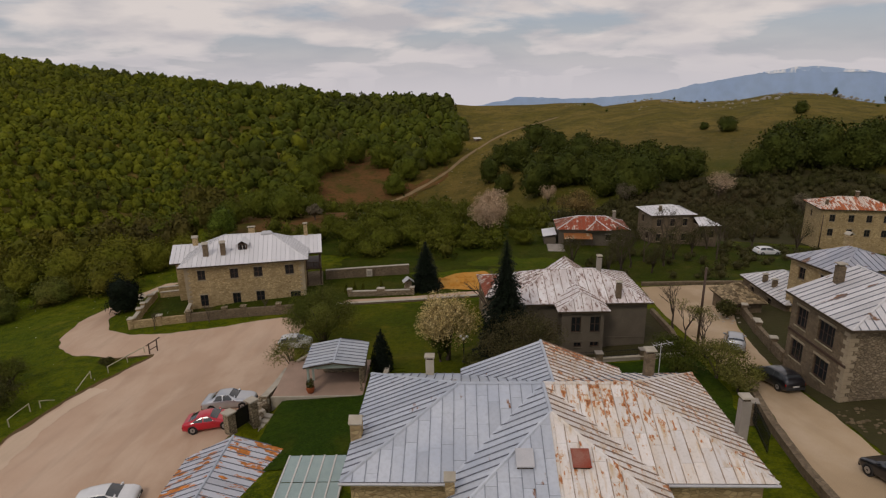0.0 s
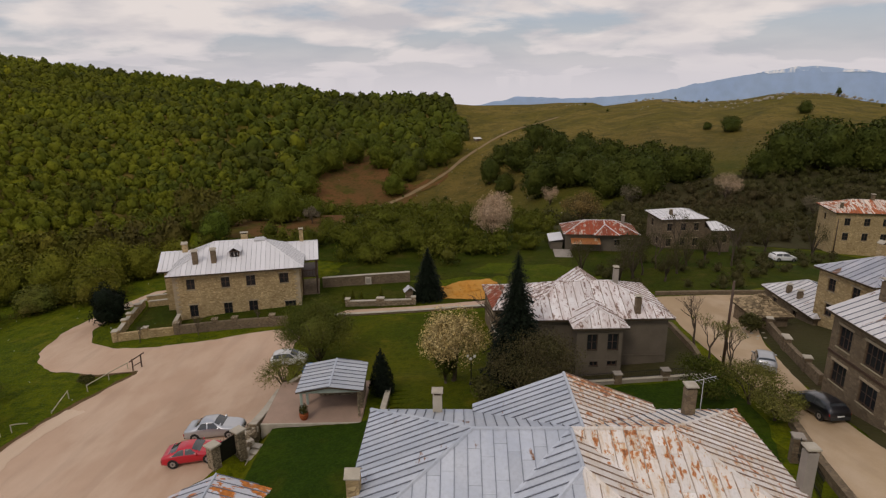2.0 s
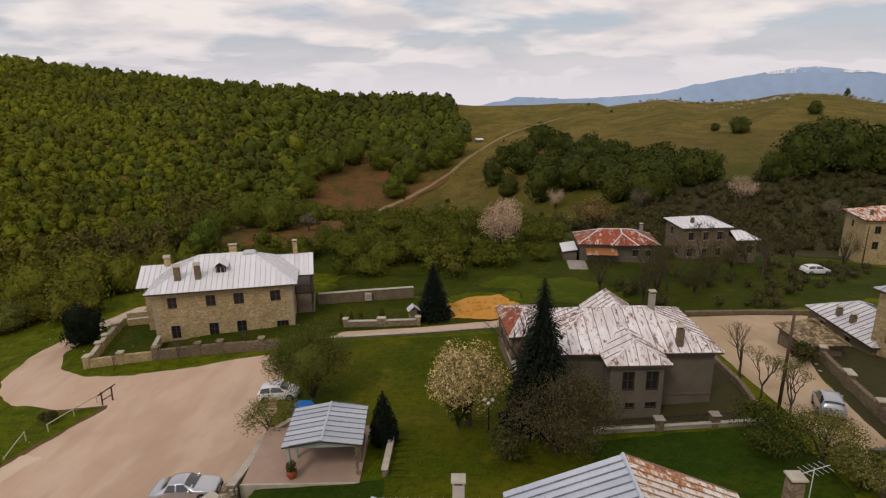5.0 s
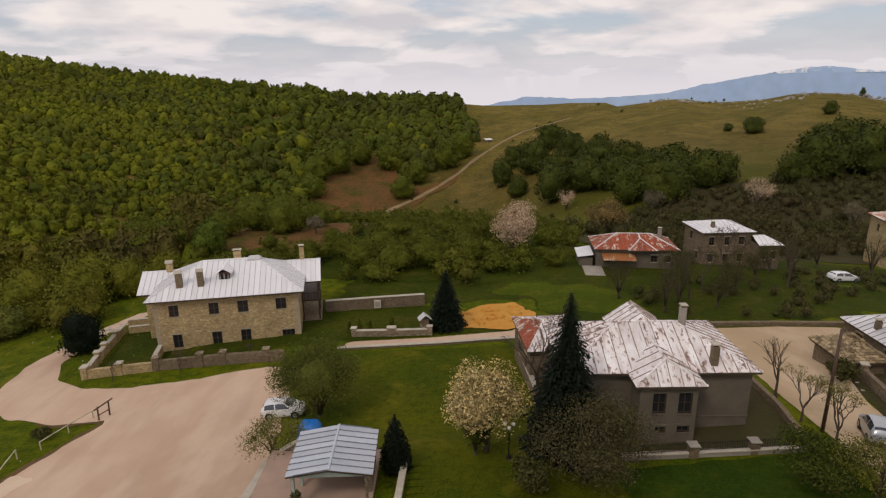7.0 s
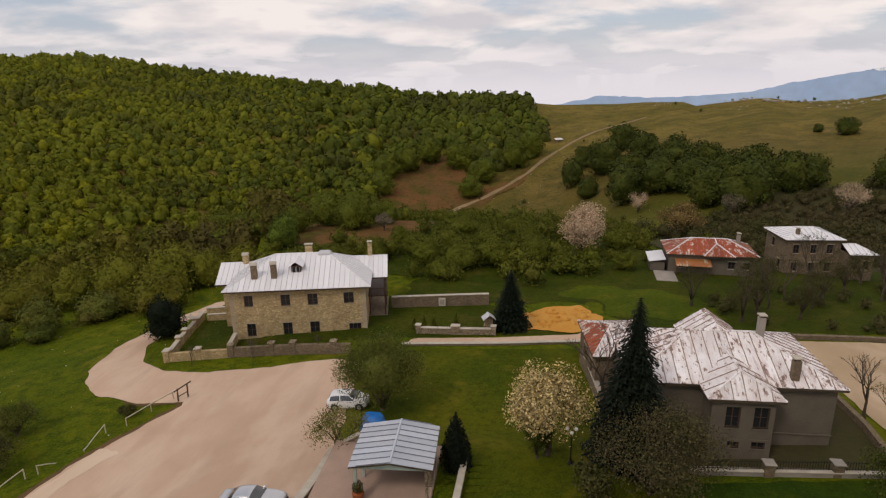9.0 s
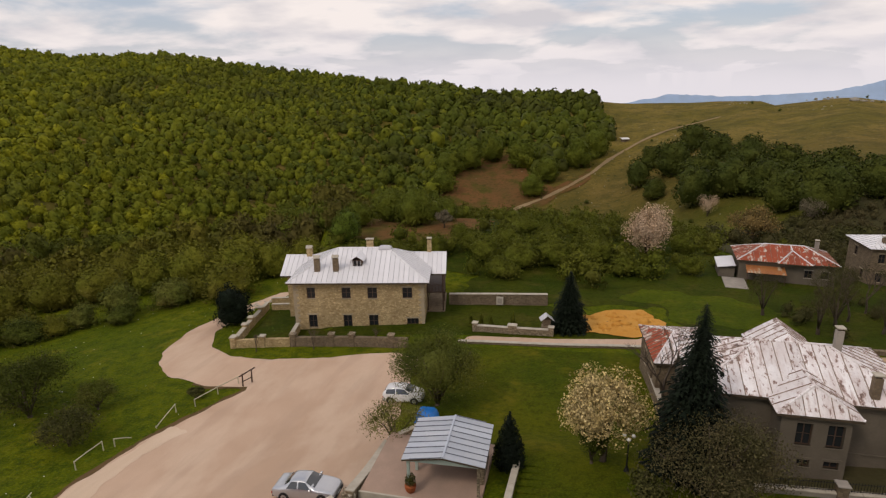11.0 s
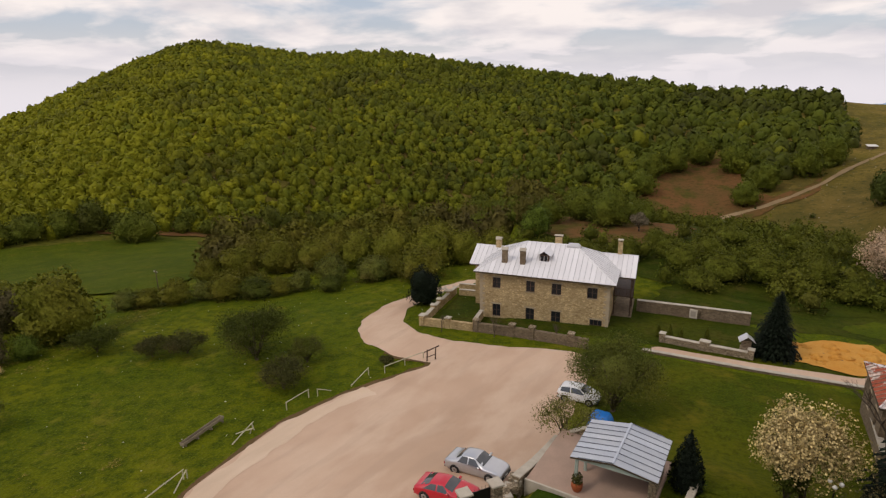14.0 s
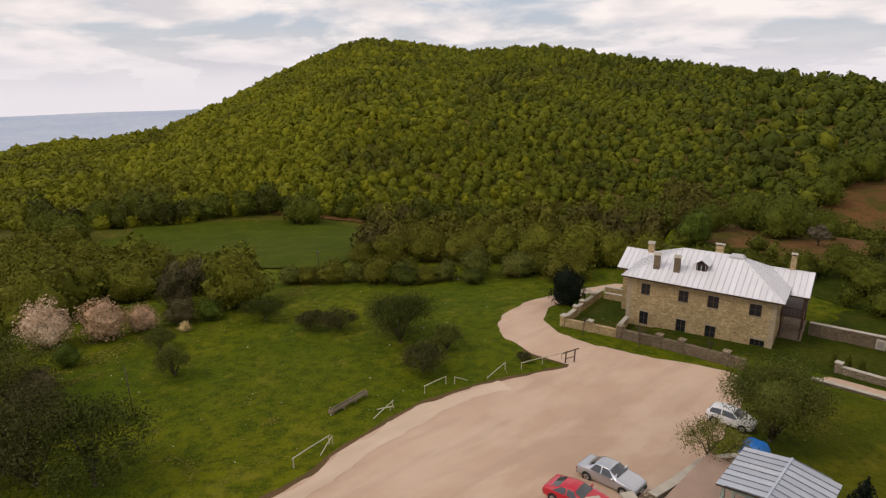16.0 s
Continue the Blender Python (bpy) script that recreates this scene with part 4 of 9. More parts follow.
def window(house, turn, w, h, frame_mat, bars=(2, 2), sill=True, lintel=True, depth=0.14, mat_stone=None):
    """A window in its opening; turn: frame with x along the wall, y inwards, z up, origin at the opening's lower left outer corner."""
    sh = Shape()
    f = 0.07
    ring = [(x, y, z) for y in (depth, depth + 0.06) for x, z in ((0, 0), (w, 0), (w, h), (0, h), (f, f), (w - f, f), (w - f, h - f), (f, h - f))]
    quads = []
    for k in range(4):
        j = (k + 1) % 4
        quads += [(k, j, 4 + j, 4 + k), (8 + j, 8 + k, 12 + k, 12 + j), (4 + k, 4 + j, 12 + j, 12 + k), (j, k, 8 + k, 8 + j)]
    sh.add([turn @ Vector(p) for p in ring], quads)
    win = part("window", sh, frame_mat, house)
    for k in range(1, bars[0]):
        x = w * k / bars[0]
        part("glazing_bar", Shape().box(x - 0.035, x + 0.035, depth + 0.004, depth + 0.056, f, h - f, turn), frame_mat, win)
    for k in range(1, bars[1]):
        z = h * k / bars[1]
        part("glazing_bar", Shape().box(f, w - f, depth + 0.01, depth + 0.05, z - 0.02, z + 0.02, turn), frame_mat, win)
    part("pane", Shape().box(f, w - f, depth + 0.025, depth + 0.035, f, h - f, turn), GLASS, win)
    if sill:
        part("sill", Shape().block(-0.08, w + 0.08, -0.06, depth, -0.09, 0.0, 0.015, turn), mat_stone or QUOIN, win)
    if lintel:
        part("lintel", Shape().block(-0.14, w + 0.14, -0.025, 0.10, h, h + 0.18, 0.01, turn), mat_stone or QUOIN, win)
    return win


def wall_side(house, p0, p1, z0, z1, openings, material, thick=0.45, frame_mat=None, bars=(2, 2), mat_stone=None, sill=True, name="wall", label=""):
    """A wall with real openings from p0 to p1 (outside on the right hand). openings: (s0, s1, za, zb)."""
    ax, ay = p0
    length = math.hypot(p1[0] - ax, p1[1] - ay)
    ang = math.atan2(p1[1] - ay, p1[0] - ax)
    turn = Matrix.Translation((ax, ay, 0)) @ Matrix.Rotation(ang, 4, "Z")
    ss = sorted({0.0, length, *(v for o in openings for v in o[:2])})
    zs = sorted({z0, z1, *(v for o in openings for v in o[2:4])})

    def solid(s, z):
        return not any(o[0] < s < o[1] and o[2] < z < o[3] for o in openings)

    sh = Shape()
    for i in range(len(ss) - 1):
        for j in range(len(zs) - 1):
            if solid((ss[i] + ss[i + 1]) / 2, (zs[j] + zs[j + 1]) / 2):
                for y, flip in ((0, False), (thick, True)):
                    q = [(ss[i], y, zs[j]), (ss[i + 1], y, zs[j]), (ss[i + 1], y, zs[j + 1]), (ss[i], y, zs[j + 1])]
                    sh.add([turn @ Vector(p) for p in (reversed(q) if flip else q)], [(0, 1, 2, 3)])
    for s0, s1, za, zb in [o[:4] for o in openings]:
        c = [(s0, za), (s1, za), (s1, zb), (s0, zb)]
        for k in range(4):
            a, b = c[k], c[(k + 1) % 4]
            sh.add([turn @ Vector(p) for p in ((a[0], 0, a[1]), (a[0], thick, a[1]), (b[0], thick, b[1]), (b[0], 0, b[1]))], [(0, 1, 2, 3)])
    sh.add([turn @ Vector(p) for p in ((0, 0, z1), (length, 0, z1), (length, thick, z1), (0, thick, z1))], [(0, 1, 2, 3)])
    wall = part(name, sh, material, house, label)
    for o in openings:
        window(house, turn @ Matrix.Translation((o[0], 0, o[2])), o[1] - o[0], o[3] - o[2], frame_mat or WOOD_DARK, o[4] if len(o) > 4 else bars, sill, True, 0.14, mat_stone)
    return wall


def walls_box(house, x0, x1, y0, y1, z0, z1, material, front=(), right=(), back=(), left=(), **more):
    wall_side(house, (x0, y0), (x1, y0), z0, z1, list(front), material, **more)
    wall_side(house, (x1, y0), (x1, y1), z0, z1, list(right), material, **more)
    wall_side(house, (x1, y1), (x0, y1), z0, z1, list(back), material, **more)
    wall_side(house, (x0, y1), (x0, y0), z0, z1, list(left), material, **more)


def chimney(house, x, y, z0, z1, w, d, material, cap="slab", label=""):
    ch = part("chimney", Shape().block(x - w / 2, x + w / 2, y - d / 2, y + d / 2, z0, z1, 0.02), material, house, label)
    if cap == "slab":
        part("chimney_neck", Shape().block(x - w * 0.36, x + w * 0.36, y - d * 0.36, y + d * 0.36, z1, z1 + 0.16), SOFFIT, ch)
        part("chimney_cap", Shape().block(x - w * 0.62, x + w * 0.62, y - d * 0.62, y + d * 0.62, z1 + 0.16, z1 + 0.26, 0.03), CAP, ch)
    elif cap == "peak":
        g = Shape()
        for s in (-1, 1):
            g.slab([(x - w * 0.62, y, z1 + 0.42), (x - w * 0.62, y + s * d * 0.62, z1 + 0.12), (x + w * 0.62, y + s * d * 0.62, z1 + 0.12), (x + w * 0.62, y, z1 + 0.42)], (0, 0, -0.06))
        part("chimney_neck", Shape().block(x - w * 0.42, x + w * 0.42, y - d * 0.3, y + d * 0.3, z1, z1 + 0.2), SOFFIT, ch)
        part("chimney_cap", g, CAP, ch)
    return ch


def quoins(house, x, y, z0, z1, sx, sy):
    """Dressed corner stones, long and short by turns; sx, sy: the directions into the walls."""
    z, k = z0, 0
    while z < z1 - 0.3:
        a, b = (0.62, 0.34) if k % 2 else (0.34, 0.62)
        part("corner_stone", Shape().block(*sorted((x - sx * 0.03, x + sx * a)), *sorted((y - sy * 0.03, y + sy * b)), z + 0.015, z + 0.315, 0.015), QUOIN, house)
        z, k = z + 0.33, k + 1


# the stone guesthouse -------------------------------------------------------
def build_guesthouse():
    gx, gy = -35.35, 76.0
    z = 0.2
    h = thing("guesthouse", pose(gx, gy, z, 0, 0, 11), "two-storey tan stone guesthouse under a white metal roof", "house")
    ze = 6.0 - z + 0.05
    upper = [(1.62, 2.66, 3.86 - z, 5.24 - z), (5.9, 7.0, 3.82 - z, 5.22 - z), (9.06, 10.24, 3.8 - z, 5.22 - z), (13.3, 14.5, 3.84 - z, 5.2 - z)]
    lower = [(1.64, 2.68, 0.25 - z + 0.02, 1.54 - z), (5.92, 7.0, 0.25 - z + 0.02, 1.5 - z), (9.1, 10.24, 0.25 - z + 0.02, 1.5 - z), (13.75, 15.2, 0.28 - z, 1.05 - z, (3, 1))]
    lower = [(a, b, -0.15 if not e else 0.2, d + 0.15, *e) for a, b, c, d, *e in lower]
    wall_side(h, (0, 0), (15.9, 0), -0.9, ze, upper + lower, STONE_TAN, 0.55)
    wall_side(h, (15.9, 0), (15.9, 9.6), -0.9, ze, [(1.2, 2.2, 3.6, 5.0), (4.0, 5.0, 3.2, 5.1), (1.2, 2.2, 0.5, 1.7)], STONE_TAN, 0.55)
    wall_side(h, (15.9, 9.6), (0, 9.6), -0.9, ze, [], STONE_TAN, 0.55)
    wall_side(h, (0, 9.6), (0, 0), -0.9, ze, [(6.5, 7.5, 3.7, 5.0)], STONE_TAN, 0.55)
    quoins(h, 15.9, 0, -0.4, ze, -1, 1)
    quoins(h, 0, 0, -0.4, ze, 1, 1)
    main, r1 = hip_faces(-0.65, 16.6, -0.65, 10.2, ze - 0.05, 8.85 - z, 5.5)
    # wings behind, gabled to the sides
    lw, r2 = hip_faces(-3.0, 4.5, 4.6, 11.4, 5.15 - z, 6.95 - z, 3.0, True, True)
    rw, r3 = hip_faces(12.5, 18.5, 4.0, 11.6, 5.55 - z, 7.3 - z, 3.0, True, True)
    roof = roof_base(h, main, "white standing-seam metal roof", r1, ROOF_WHITE)
    roof_l = roof_base(h, lw, "white metal roof of the rear wing", r2, ROOF_WHITE)
    roof_r = roof_base(h, rw, "white metal roof over the porch wing", r3, ROOF_WHITE)
    for poly in main:
        sheet_roof(roof, poly, 0.62, ROOF_WHITE)
    for wing, slopes in ((roof_l, lw), (roof_r, rw)):
        for poly in slopes[:2]:
            sheet_roof(wing, poly, 0.62, ROOF_WHITE)
    wall_side(h, (-2.3, 5.2), (0, 5.2), -0.9, 5.0 - z, [], STONE_TAN, 0.4)
    wall_side(h, (-2.3, 11), (-2.3, 5.2), -0.9, 5.0 - z, [], STONE_TAN, 0.4)
    # wooden porch and balcony under the right wing
    porch = part("balcony", Shape().box(15.95, 18.2, 4.3, 11, 2.7, 2.86), WOOD_DARK, h, "dark wooden balcony with posts and rails")
    for x, y in ((18.05, 4.4), (18.05, 7.6), (18.05, 10.8), (16.1, 4.4)):
        part("post", Shape().block(x - 0.08, x + 0.08, y - 0.08, y + 0.08, -0.9, 5.4 - z), WOOD_DARK, porch)
    part("rail", Shape().box(18.0, 18.1, 4.4, 10.8, 3.7, 3.78), WOOD_DARK, porch)
    part("rail", Shape().box(16.1, 18.1, 4.34, 4.44, 3.7, 3.78), WOOD_DARK, porch)
    for k in range(14):
        y = 4.6 + k * 0.46
        part("baluster", Shape().box(18.03, 18.07, y, y + 0.05, 2.86, 3.7), WOOD_DARK, porch)
    for k in range(5):
        part("baluster", Shape().box(16.3 + k * 0.4, 16.35 + k * 0.4, 4.37, 4.41, 2.86, 3.7), WOOD_DARK, porch)
    steps = part("porch_base", Shape().block(15.95, 18.3, 4.0, 11, -0.9, 0.25), STONE_DARK, h)
    chimney(h, 2.85, 1.25, 5.8 - z, 8.55 - z, 0.66, 0.5, STONE_DARK, "peak", "brown stone chimney with a peaked cap")
    chimney(h, 5.15, 1.25, 5.8 - z, 8.6 - z, 0.66, 0.5, STONE_DARK, "peak", "brown stone chimney with a peaked cap")
    chimney(h, 0.2, 8.0, 6.2 - z, 7.9 - z, 0.7, 0.6, STONE_TAN, "peak")
    chimney(h, 8.3, 8.2, 7.0 - z, 8.9 - z, 0.9, 0.5, STONE_TAN, "slab")
    chimney(h, 16.2, 8.0, 6.6 - z, 9.0 - z, 0.55, 0.55, STONE_TAN, "slab", "tall pale stone chimney")
    part("roof_hatch", Shape().block(10.0, 11.6, 4.3, 5.3, 8.5 - z, 9.1 - z, 0.25), PALE_METAL, h)
    # dormer with a small paired window
    d = part("dormer", Shape().box(7.1, 8.25, 1.85, 4.0, 6.7 - z, 8.15 - z), WOOD_DARK, h, "small dark dormer with a gabled lid")
    g = Shape()
    for s in (-1, 1):
        g.slab([(7.68, 1.5, 8.72 - z), (7.68 + s * 0.9, 1.5, 8.12 - z), (7.68 + s * 0.9, 5.0, 8.12 - z), (7.68, 5.0, 8.72 - z)], (0, 0, -0.06))
    part("dormer_roof", g, ROOF_WHITE, d)
    for s in (0, 1):
        x = 7.25 + s * 0.47
        part("dormer_pane", Shape().box(x, x + 0.36, 1.82, 1.86, 7.15 - z, 8.0 - z), GLASS, d)
        part("dormer_frame", Shape().box(x - 0.03, x, 1.80, 1.86, 7.1 - z, 8.02 - z).box(x + 0.36, x + 0.39, 1.80, 1.86, 7.1 - z, 8.02 - z), PALE_METAL, d)


# the double house whose roof the camera passes over ---------------------------
def build_double_house():
    z = 6.0
    h = thing("double_house", pose(4.9, 22.15, z, 0, 0, -1.8), "stone double house, half grey and half rusting white roof", "house")
    ze, zr = 12.6 - z, 14.75 - z
    x0, x1, y0, y1 = -9.75, 9.75, 0.0, 10.1
    wx, wy = 4.85, -2.5                     # front wing: half width, front eave
    gx = 4.8                                # rear gable: half width
    ym = 5.05
    ridge_z = zr
    hip = 5.4
    rl, rr = (x0 + hip, ym, ridge_z), (x1 - hip, ym, ridge_z)
    wt = (0.0, 2.3, ridge_z)          # front wing's hip point
    cr = (0.0, ym, ridge_z)
    vl, vr = (-wx, y0, ze), (wx, y0, ze)    # valley feet
    fl, fr = (-wx, wy, ze), (wx, wy, ze)
    cg = (0.55, ym, zr + 0.02)
    back_apex = (0.55, y1 + 0.05, zr + 0.02)
    bl, br = (0.55 - gx, y1 + 0.05, ze + 0.3), (0.55 + gx, y1 + 0.05, ze + 0.3)
    A, B, C, D = (x0, y0, ze), (x1, y0, ze), (x1, y1, ze), (x0, y1, ze)
    grey = [[A, vl, cr, rl], [D, A, rl], [vl, fl, wt, cr]]
    rusty = [[vr, B, rr, cr], [B, C, rr], [fr, vr, cr, wt]]
    rear_l = [C, D, rl, rr]
    m = (0.0, wy, ze)
    front_l, front_r = [fl, m, wt], [m, fr, wt]
    yv = y1 - 0.3 / (zr - ze) * ym - 0.1
    gab_l, gab_r = [bl, back_apex, cg, (0.55 - gx, yv, ze + 0.3)][::-1], [br, back_apex, cg, (0.55 + gx, yv, ze + 0.3)]
    cap_l = [(cg, back_apex), (rl, cr), (rl, A), (rl, D), (cr, wt), (wt, fl)]
    cap_r = [(cr, rr), (rr, B), (rr, C), (wt, fr), (wt, m)]
    roof = roof_base(h, grey + rusty + [rear_l, front_l, front_r], "standing-seam roof, one half grey, one half rusting white", cap_l, ROOF_GREY, 0.16)
    roof_r = roof_base(h, [[p for p in gab_l], [p for p in gab_r]], "rear gable of the roof", cap_r, ROOF_RUSTY, 0.12)

    def halves(c):
        return ROOF_GREY if c.x < 0.05 else ROOF_RUSTY

    for k, poly in enumerate(grey + [front_l]):
        flat = k in (0, 3)
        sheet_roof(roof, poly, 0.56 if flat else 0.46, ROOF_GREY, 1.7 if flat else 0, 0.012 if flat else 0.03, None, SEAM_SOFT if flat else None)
    for k, poly in enumerate(rusty + [front_r]):
        flat = k in (0, 3)
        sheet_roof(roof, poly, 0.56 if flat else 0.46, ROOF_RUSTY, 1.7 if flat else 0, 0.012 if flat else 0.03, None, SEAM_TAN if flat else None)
    sheet_roof(roof, rear_l, 0.50, ROOF_GREY, 0, 0.03, halves)
    sheet_roof(roof_r, gab_l, 0.42, ROOF_GREY, 0)
    sheet_roof(roof_r, gab_r, 0.42, ROOF_RUSTY, 0)
    # valley gutters
    for a, b, mt in ((cr, vl, ROOF_GREY), (cr, vr, ROOF_RUSTY)):
        a, b = Vector(a), Vector(b)
        turn = Matrix.Translation(a + Vector((0, 0, 0.045))) @ (b - a).to_track_quat("X", "Z").to_matrix().to_4x4()
        part("valley_gutter", Shape().box(0.2, (b - a).length, -0.08, 0.08, 0, 0.02, turn), mt, roof)
    # walls
    i = 0.4
    wall_side(h, (x0 + i, y0 + i), (-wx + i, y0 + i), -1.0, ze, [(1.2, 2.2, 3.6, 5.2), (3.0, 4.0, 3.6, 5.2)], STONE_TAN, 0.5)
    wall_side(h, (wx - i, y0 + i), (x1 - i, y0 + i), -1.0, ze, [(0.9, 1.9, 3.6, 5.2), (2.9, 3.9, 3.6, 5.2)], STONE_TAN, 0.5)
    wall_side(h, (-wx + i, wy + i), (wx - i, wy + i), -1.0, ze, [(1.0, 2.0, 3.6, 5.2), (3.9, 4.9, 3.6, 5.2), (6.9, 7.9, 3.6, 5.2)], STONE_TAN, 0.5)
    wall_side(h, (-wx + i, y0 + i), (-wx + i, wy + i), -1.0, ze, [], STONE_TAN, 0.5)
    wall_side(h, (wx - i, wy + i), (wx - i, y0 + i), -1.0, ze, [], STONE_TAN, 0.5)
    wall_side(h, (x1 - i, y0 + i), (x1 - i, y1 - i), -1.0, ze, [], STONE_TAN, 0.5)
    wall_side(h, (x1 - i, y1 - i), (x0 + i, y1 - i), -1.0, ze, [], STONE_TAN, 0.5)
    wall_side(h, (x0 + i, y1 - i), (x0 + i, y0 + i), -1.0, ze, [], STONE_TAN, 0.5)
    ped = Shape().slab([(p[0], p[1] - 0.3, p[2] - 0.1) for p in (bl, br, back_apex)], (0, -0.3, 0))
    part("gable_wall", ped, STONE_TAN, h)
    # chimneys
    chimney(h, -6.1, 9.35, ze + 0.1, 14.0 - z, 0.48, 0.45, CAP, "slab", "pale stone chimney with a slab cap")
    chimney(h, 6.6, 8.6, ze + 0.3, 14.75 - z, 0.5, 0.5, STONE_DARK, "slab", "brown stone chimney with an aerial")
    chimney(h, -9.5, 3.35, ze - 0.2, 13.55 - z, 0.55, 0.6, STONE_TAN, "peak", "stone chimney with leaning cap slabs")
    chimney(h, 9.75, 3.7, ze - 0.8, 14.6 - z, 0.46, 0.46, CONCRETE, "slab", "tall grey plastered chimney with a pale cap")
    chimney(h, -4.75, -0.75, ze - 0.6, 13.35 - z, 0.42, 0.42, STONE_TAN, "peak", "small tan chimney with a peaked cap")
    # roof hatches
    for x, lid, lab in ((-1.45, PALE_METAL, "pale grey roof hatch"), (1.0, RUST_LID, "dull rust-red roof hatch")):
        slope = math.atan2(zr - ze, 2.3 - wy)
        zz = ze + (0.05 - wy) * math.tan(slope)
        turn = Matrix.Translation((x, 0.05, zz)) @ Matrix.Rotation(slope, 4, "X")
        hatch = part("roof_hatch", Shape().block(-0.36, 0.36, -0.42, 0.42, 0.0, 0.2, 0.02, turn), SOFFIT, h, lab)
        part("hatch_lid", Shape().block(-0.4, 0.4, -0.46, 0.46, 0.2, 0.26, 0.02, turn), lid, hatch)
    # television aerial on the rear chimney
    an = part("aerial", Shape().tube([(7.15, 8.5, ze + 0.4), (7.15, 8.5, 15.4 - z)], [0.02, 0.02], 5), PALE_METAL, h, "thin metal television aerial")
    part("aerial_boom", Shape().tube([(6.6, 8.3, 15.3 - z), (7.9, 8.8, 15.3 - z)], [0.015, 0.015], 4), PALE_METAL, an)
    for k in range(5):
        x = 6.75 + k * 0.24
        part("aerial_rod", Shape().tube([(x + 0.12, 8.36 - 0.3 + k * 0.09, 15.31 - z), (x - 0.12, 8.36 + 0.3 + k * 0.09, 15.31 - z)], [0.008, 0.008], 3), PALE_METAL, an)
    # gutter along the eaves
    part("gutter", Shape().tube([(x0 - 0.05, y0 - 0.06, ze - 0.06), (-wx, y0 - 0.06, ze - 0.06)], [0.07, 0.07], 6), PALE_METAL, h)
    part("gutter", Shape().tube([(wx, y0 - 0.06, ze - 0.06), (x1 + 0.05, y0 - 0.06, ze - 0.06)], [0.07, 0.07], 6), PALE_METAL, h)
    part("downpipe", Shape().tube([(-wx - 0.1, y0 - 0.05, ze - 0.1), (-wx - 0.1, y0 + 0.3, ze - 0.6), (-wx - 0.1, y0 + 0.32, -0.8)], [0.05, 0.05, 0.05], 6), PALE_METAL, h)


# the plastered villa with the peeling roof ------------------------------------
def build_villa():
    z = 3.7
    h = thing("villa", pose(5.6, 52.0, z), "grey plastered villa under a peeling white metal roof", "house")
    ze, zr = 8.75 - z, 10.8 - z
    x0, x1, y0, y1 = 0.4, 14.8, 1.2, 10.4
    main, ridges = hip_faces(x0, x1, y0, y1, ze, zr, 4.9)
    px0, px1, pz = 5.15, 10.1, 10.05 - z
    pm = (px0 + px1) / 2
    fl, fr, apex = (px0, -0.65, ze - 0.05), (px1, -0.65, ze - 0.05), (pm, 0.95, pz)
    back = (pm, 3.9, pz)
    ped = [[fl, fr, apex], [fr, (px1, y0, ze), back, apex], [(px0, y0, ze), fl, apex, back]]
    bz, bm = 10.75 - z, 7.9
    ba, bb = (bm - 2.3, y1 + 0.1, ze + 0.4), (bm + 2.3, y1 + 0.1, ze + 0.4)
    peak, fa, fb = (bm, 7.2, bz), (bm - 2.3, 5.3, ze + 0.4), (bm + 2.3, 5.3, ze + 0.4)
    rear = [[bb, (bm, y1 + 0.1, bz), peak, fb], [ba, fa, peak, (bm, y1 + 0.1, bz)], [fa, fb, peak]]
    roof = roof_base(h, main + ped + rear, "peeling white metal roof with brown stains", ridges + [(apex, back), (apex, fl), (apex, fr)], ROOF_PATCHY)
    for poly in main + ped:
        sheet_roof(roof, poly, 0.85, ROOF_PATCHY)
    for poly in rear:
        sheet_roof(roof, poly, 0.7, ROOF_PATCHY)
    i = 0.45
    more = {"frame_mat": WOOD_DARK, "mat_stone": RENDER_GREY}
    wall_side(h, (x0 + i, y0 + i), (px0 + i, y0 + i), -1.2, ze, [], RENDER_GREY, 0.4, **more)
    wall_side(h, (px1 - i, y0 + i), (x1 - i, y0 + i), -1.2, ze, [], RENDER_GREY, 0.4, **more)
    w0 = px0 + i
    wins = [(12.13 - 5.6 - w0, 13.06 - 5.6 - w0, 6.42 - z, 8.0 - z), (13.93 - 5.6 - w0, 14.9 - 5.6 - w0, 6.42 - z, 8.02 - z),
            (12.45 - 5.6 - w0, 13.2 - 5.6 - w0, 4.86 - z, 5.37 - z, (2, 1)), (14.0 - 5.6 - w0, 14.87 - 5.6 - w0, 4.9 - z, 5.4 - z, (2, 1))]
    wall_side(h, (px0 + i, -0.3), (px1 - i, -0.3), -1.2, ze, wins, RENDER_GREY, 0.4, **more)
    wall_side(h, (px0 + i, y0 + i), (px0 + i, -0.3), -1.2, ze, [], RENDER_GREY, 0.4)
    wall_side(h, (px1 - i, -0.3), (px1 - i, y0 + i), -1.2, ze, [], RENDER_GREY, 0.4)
    wall_side(h, (x1 - i, y0 + i), (x1 - i, y1 - i), -1.2, ze, [(2, 3, 6.3 - z, 7.8 - z)], RENDER_GREY, 0.4, **more)
    wall_side(h, (x1 - i, y1 - i), (x0 + i, y1 - i), -1.2, ze, [], RENDER_GREY, 0.4)
    wall_side(h, (x0 + i, y1 - i), (x0 + i, y0 + i), -1.2, ze, [(5, 6, 6.3 - z, 7.8 - z)], RENDER_GREY, 0.4, **more)
    part("string_course", Shape().block(px1 - i, x1 - i + 0.04, y0 + i - 0.05, y0 + i, 1.2, 1.32, 0.01), RENDER_GREY, h)
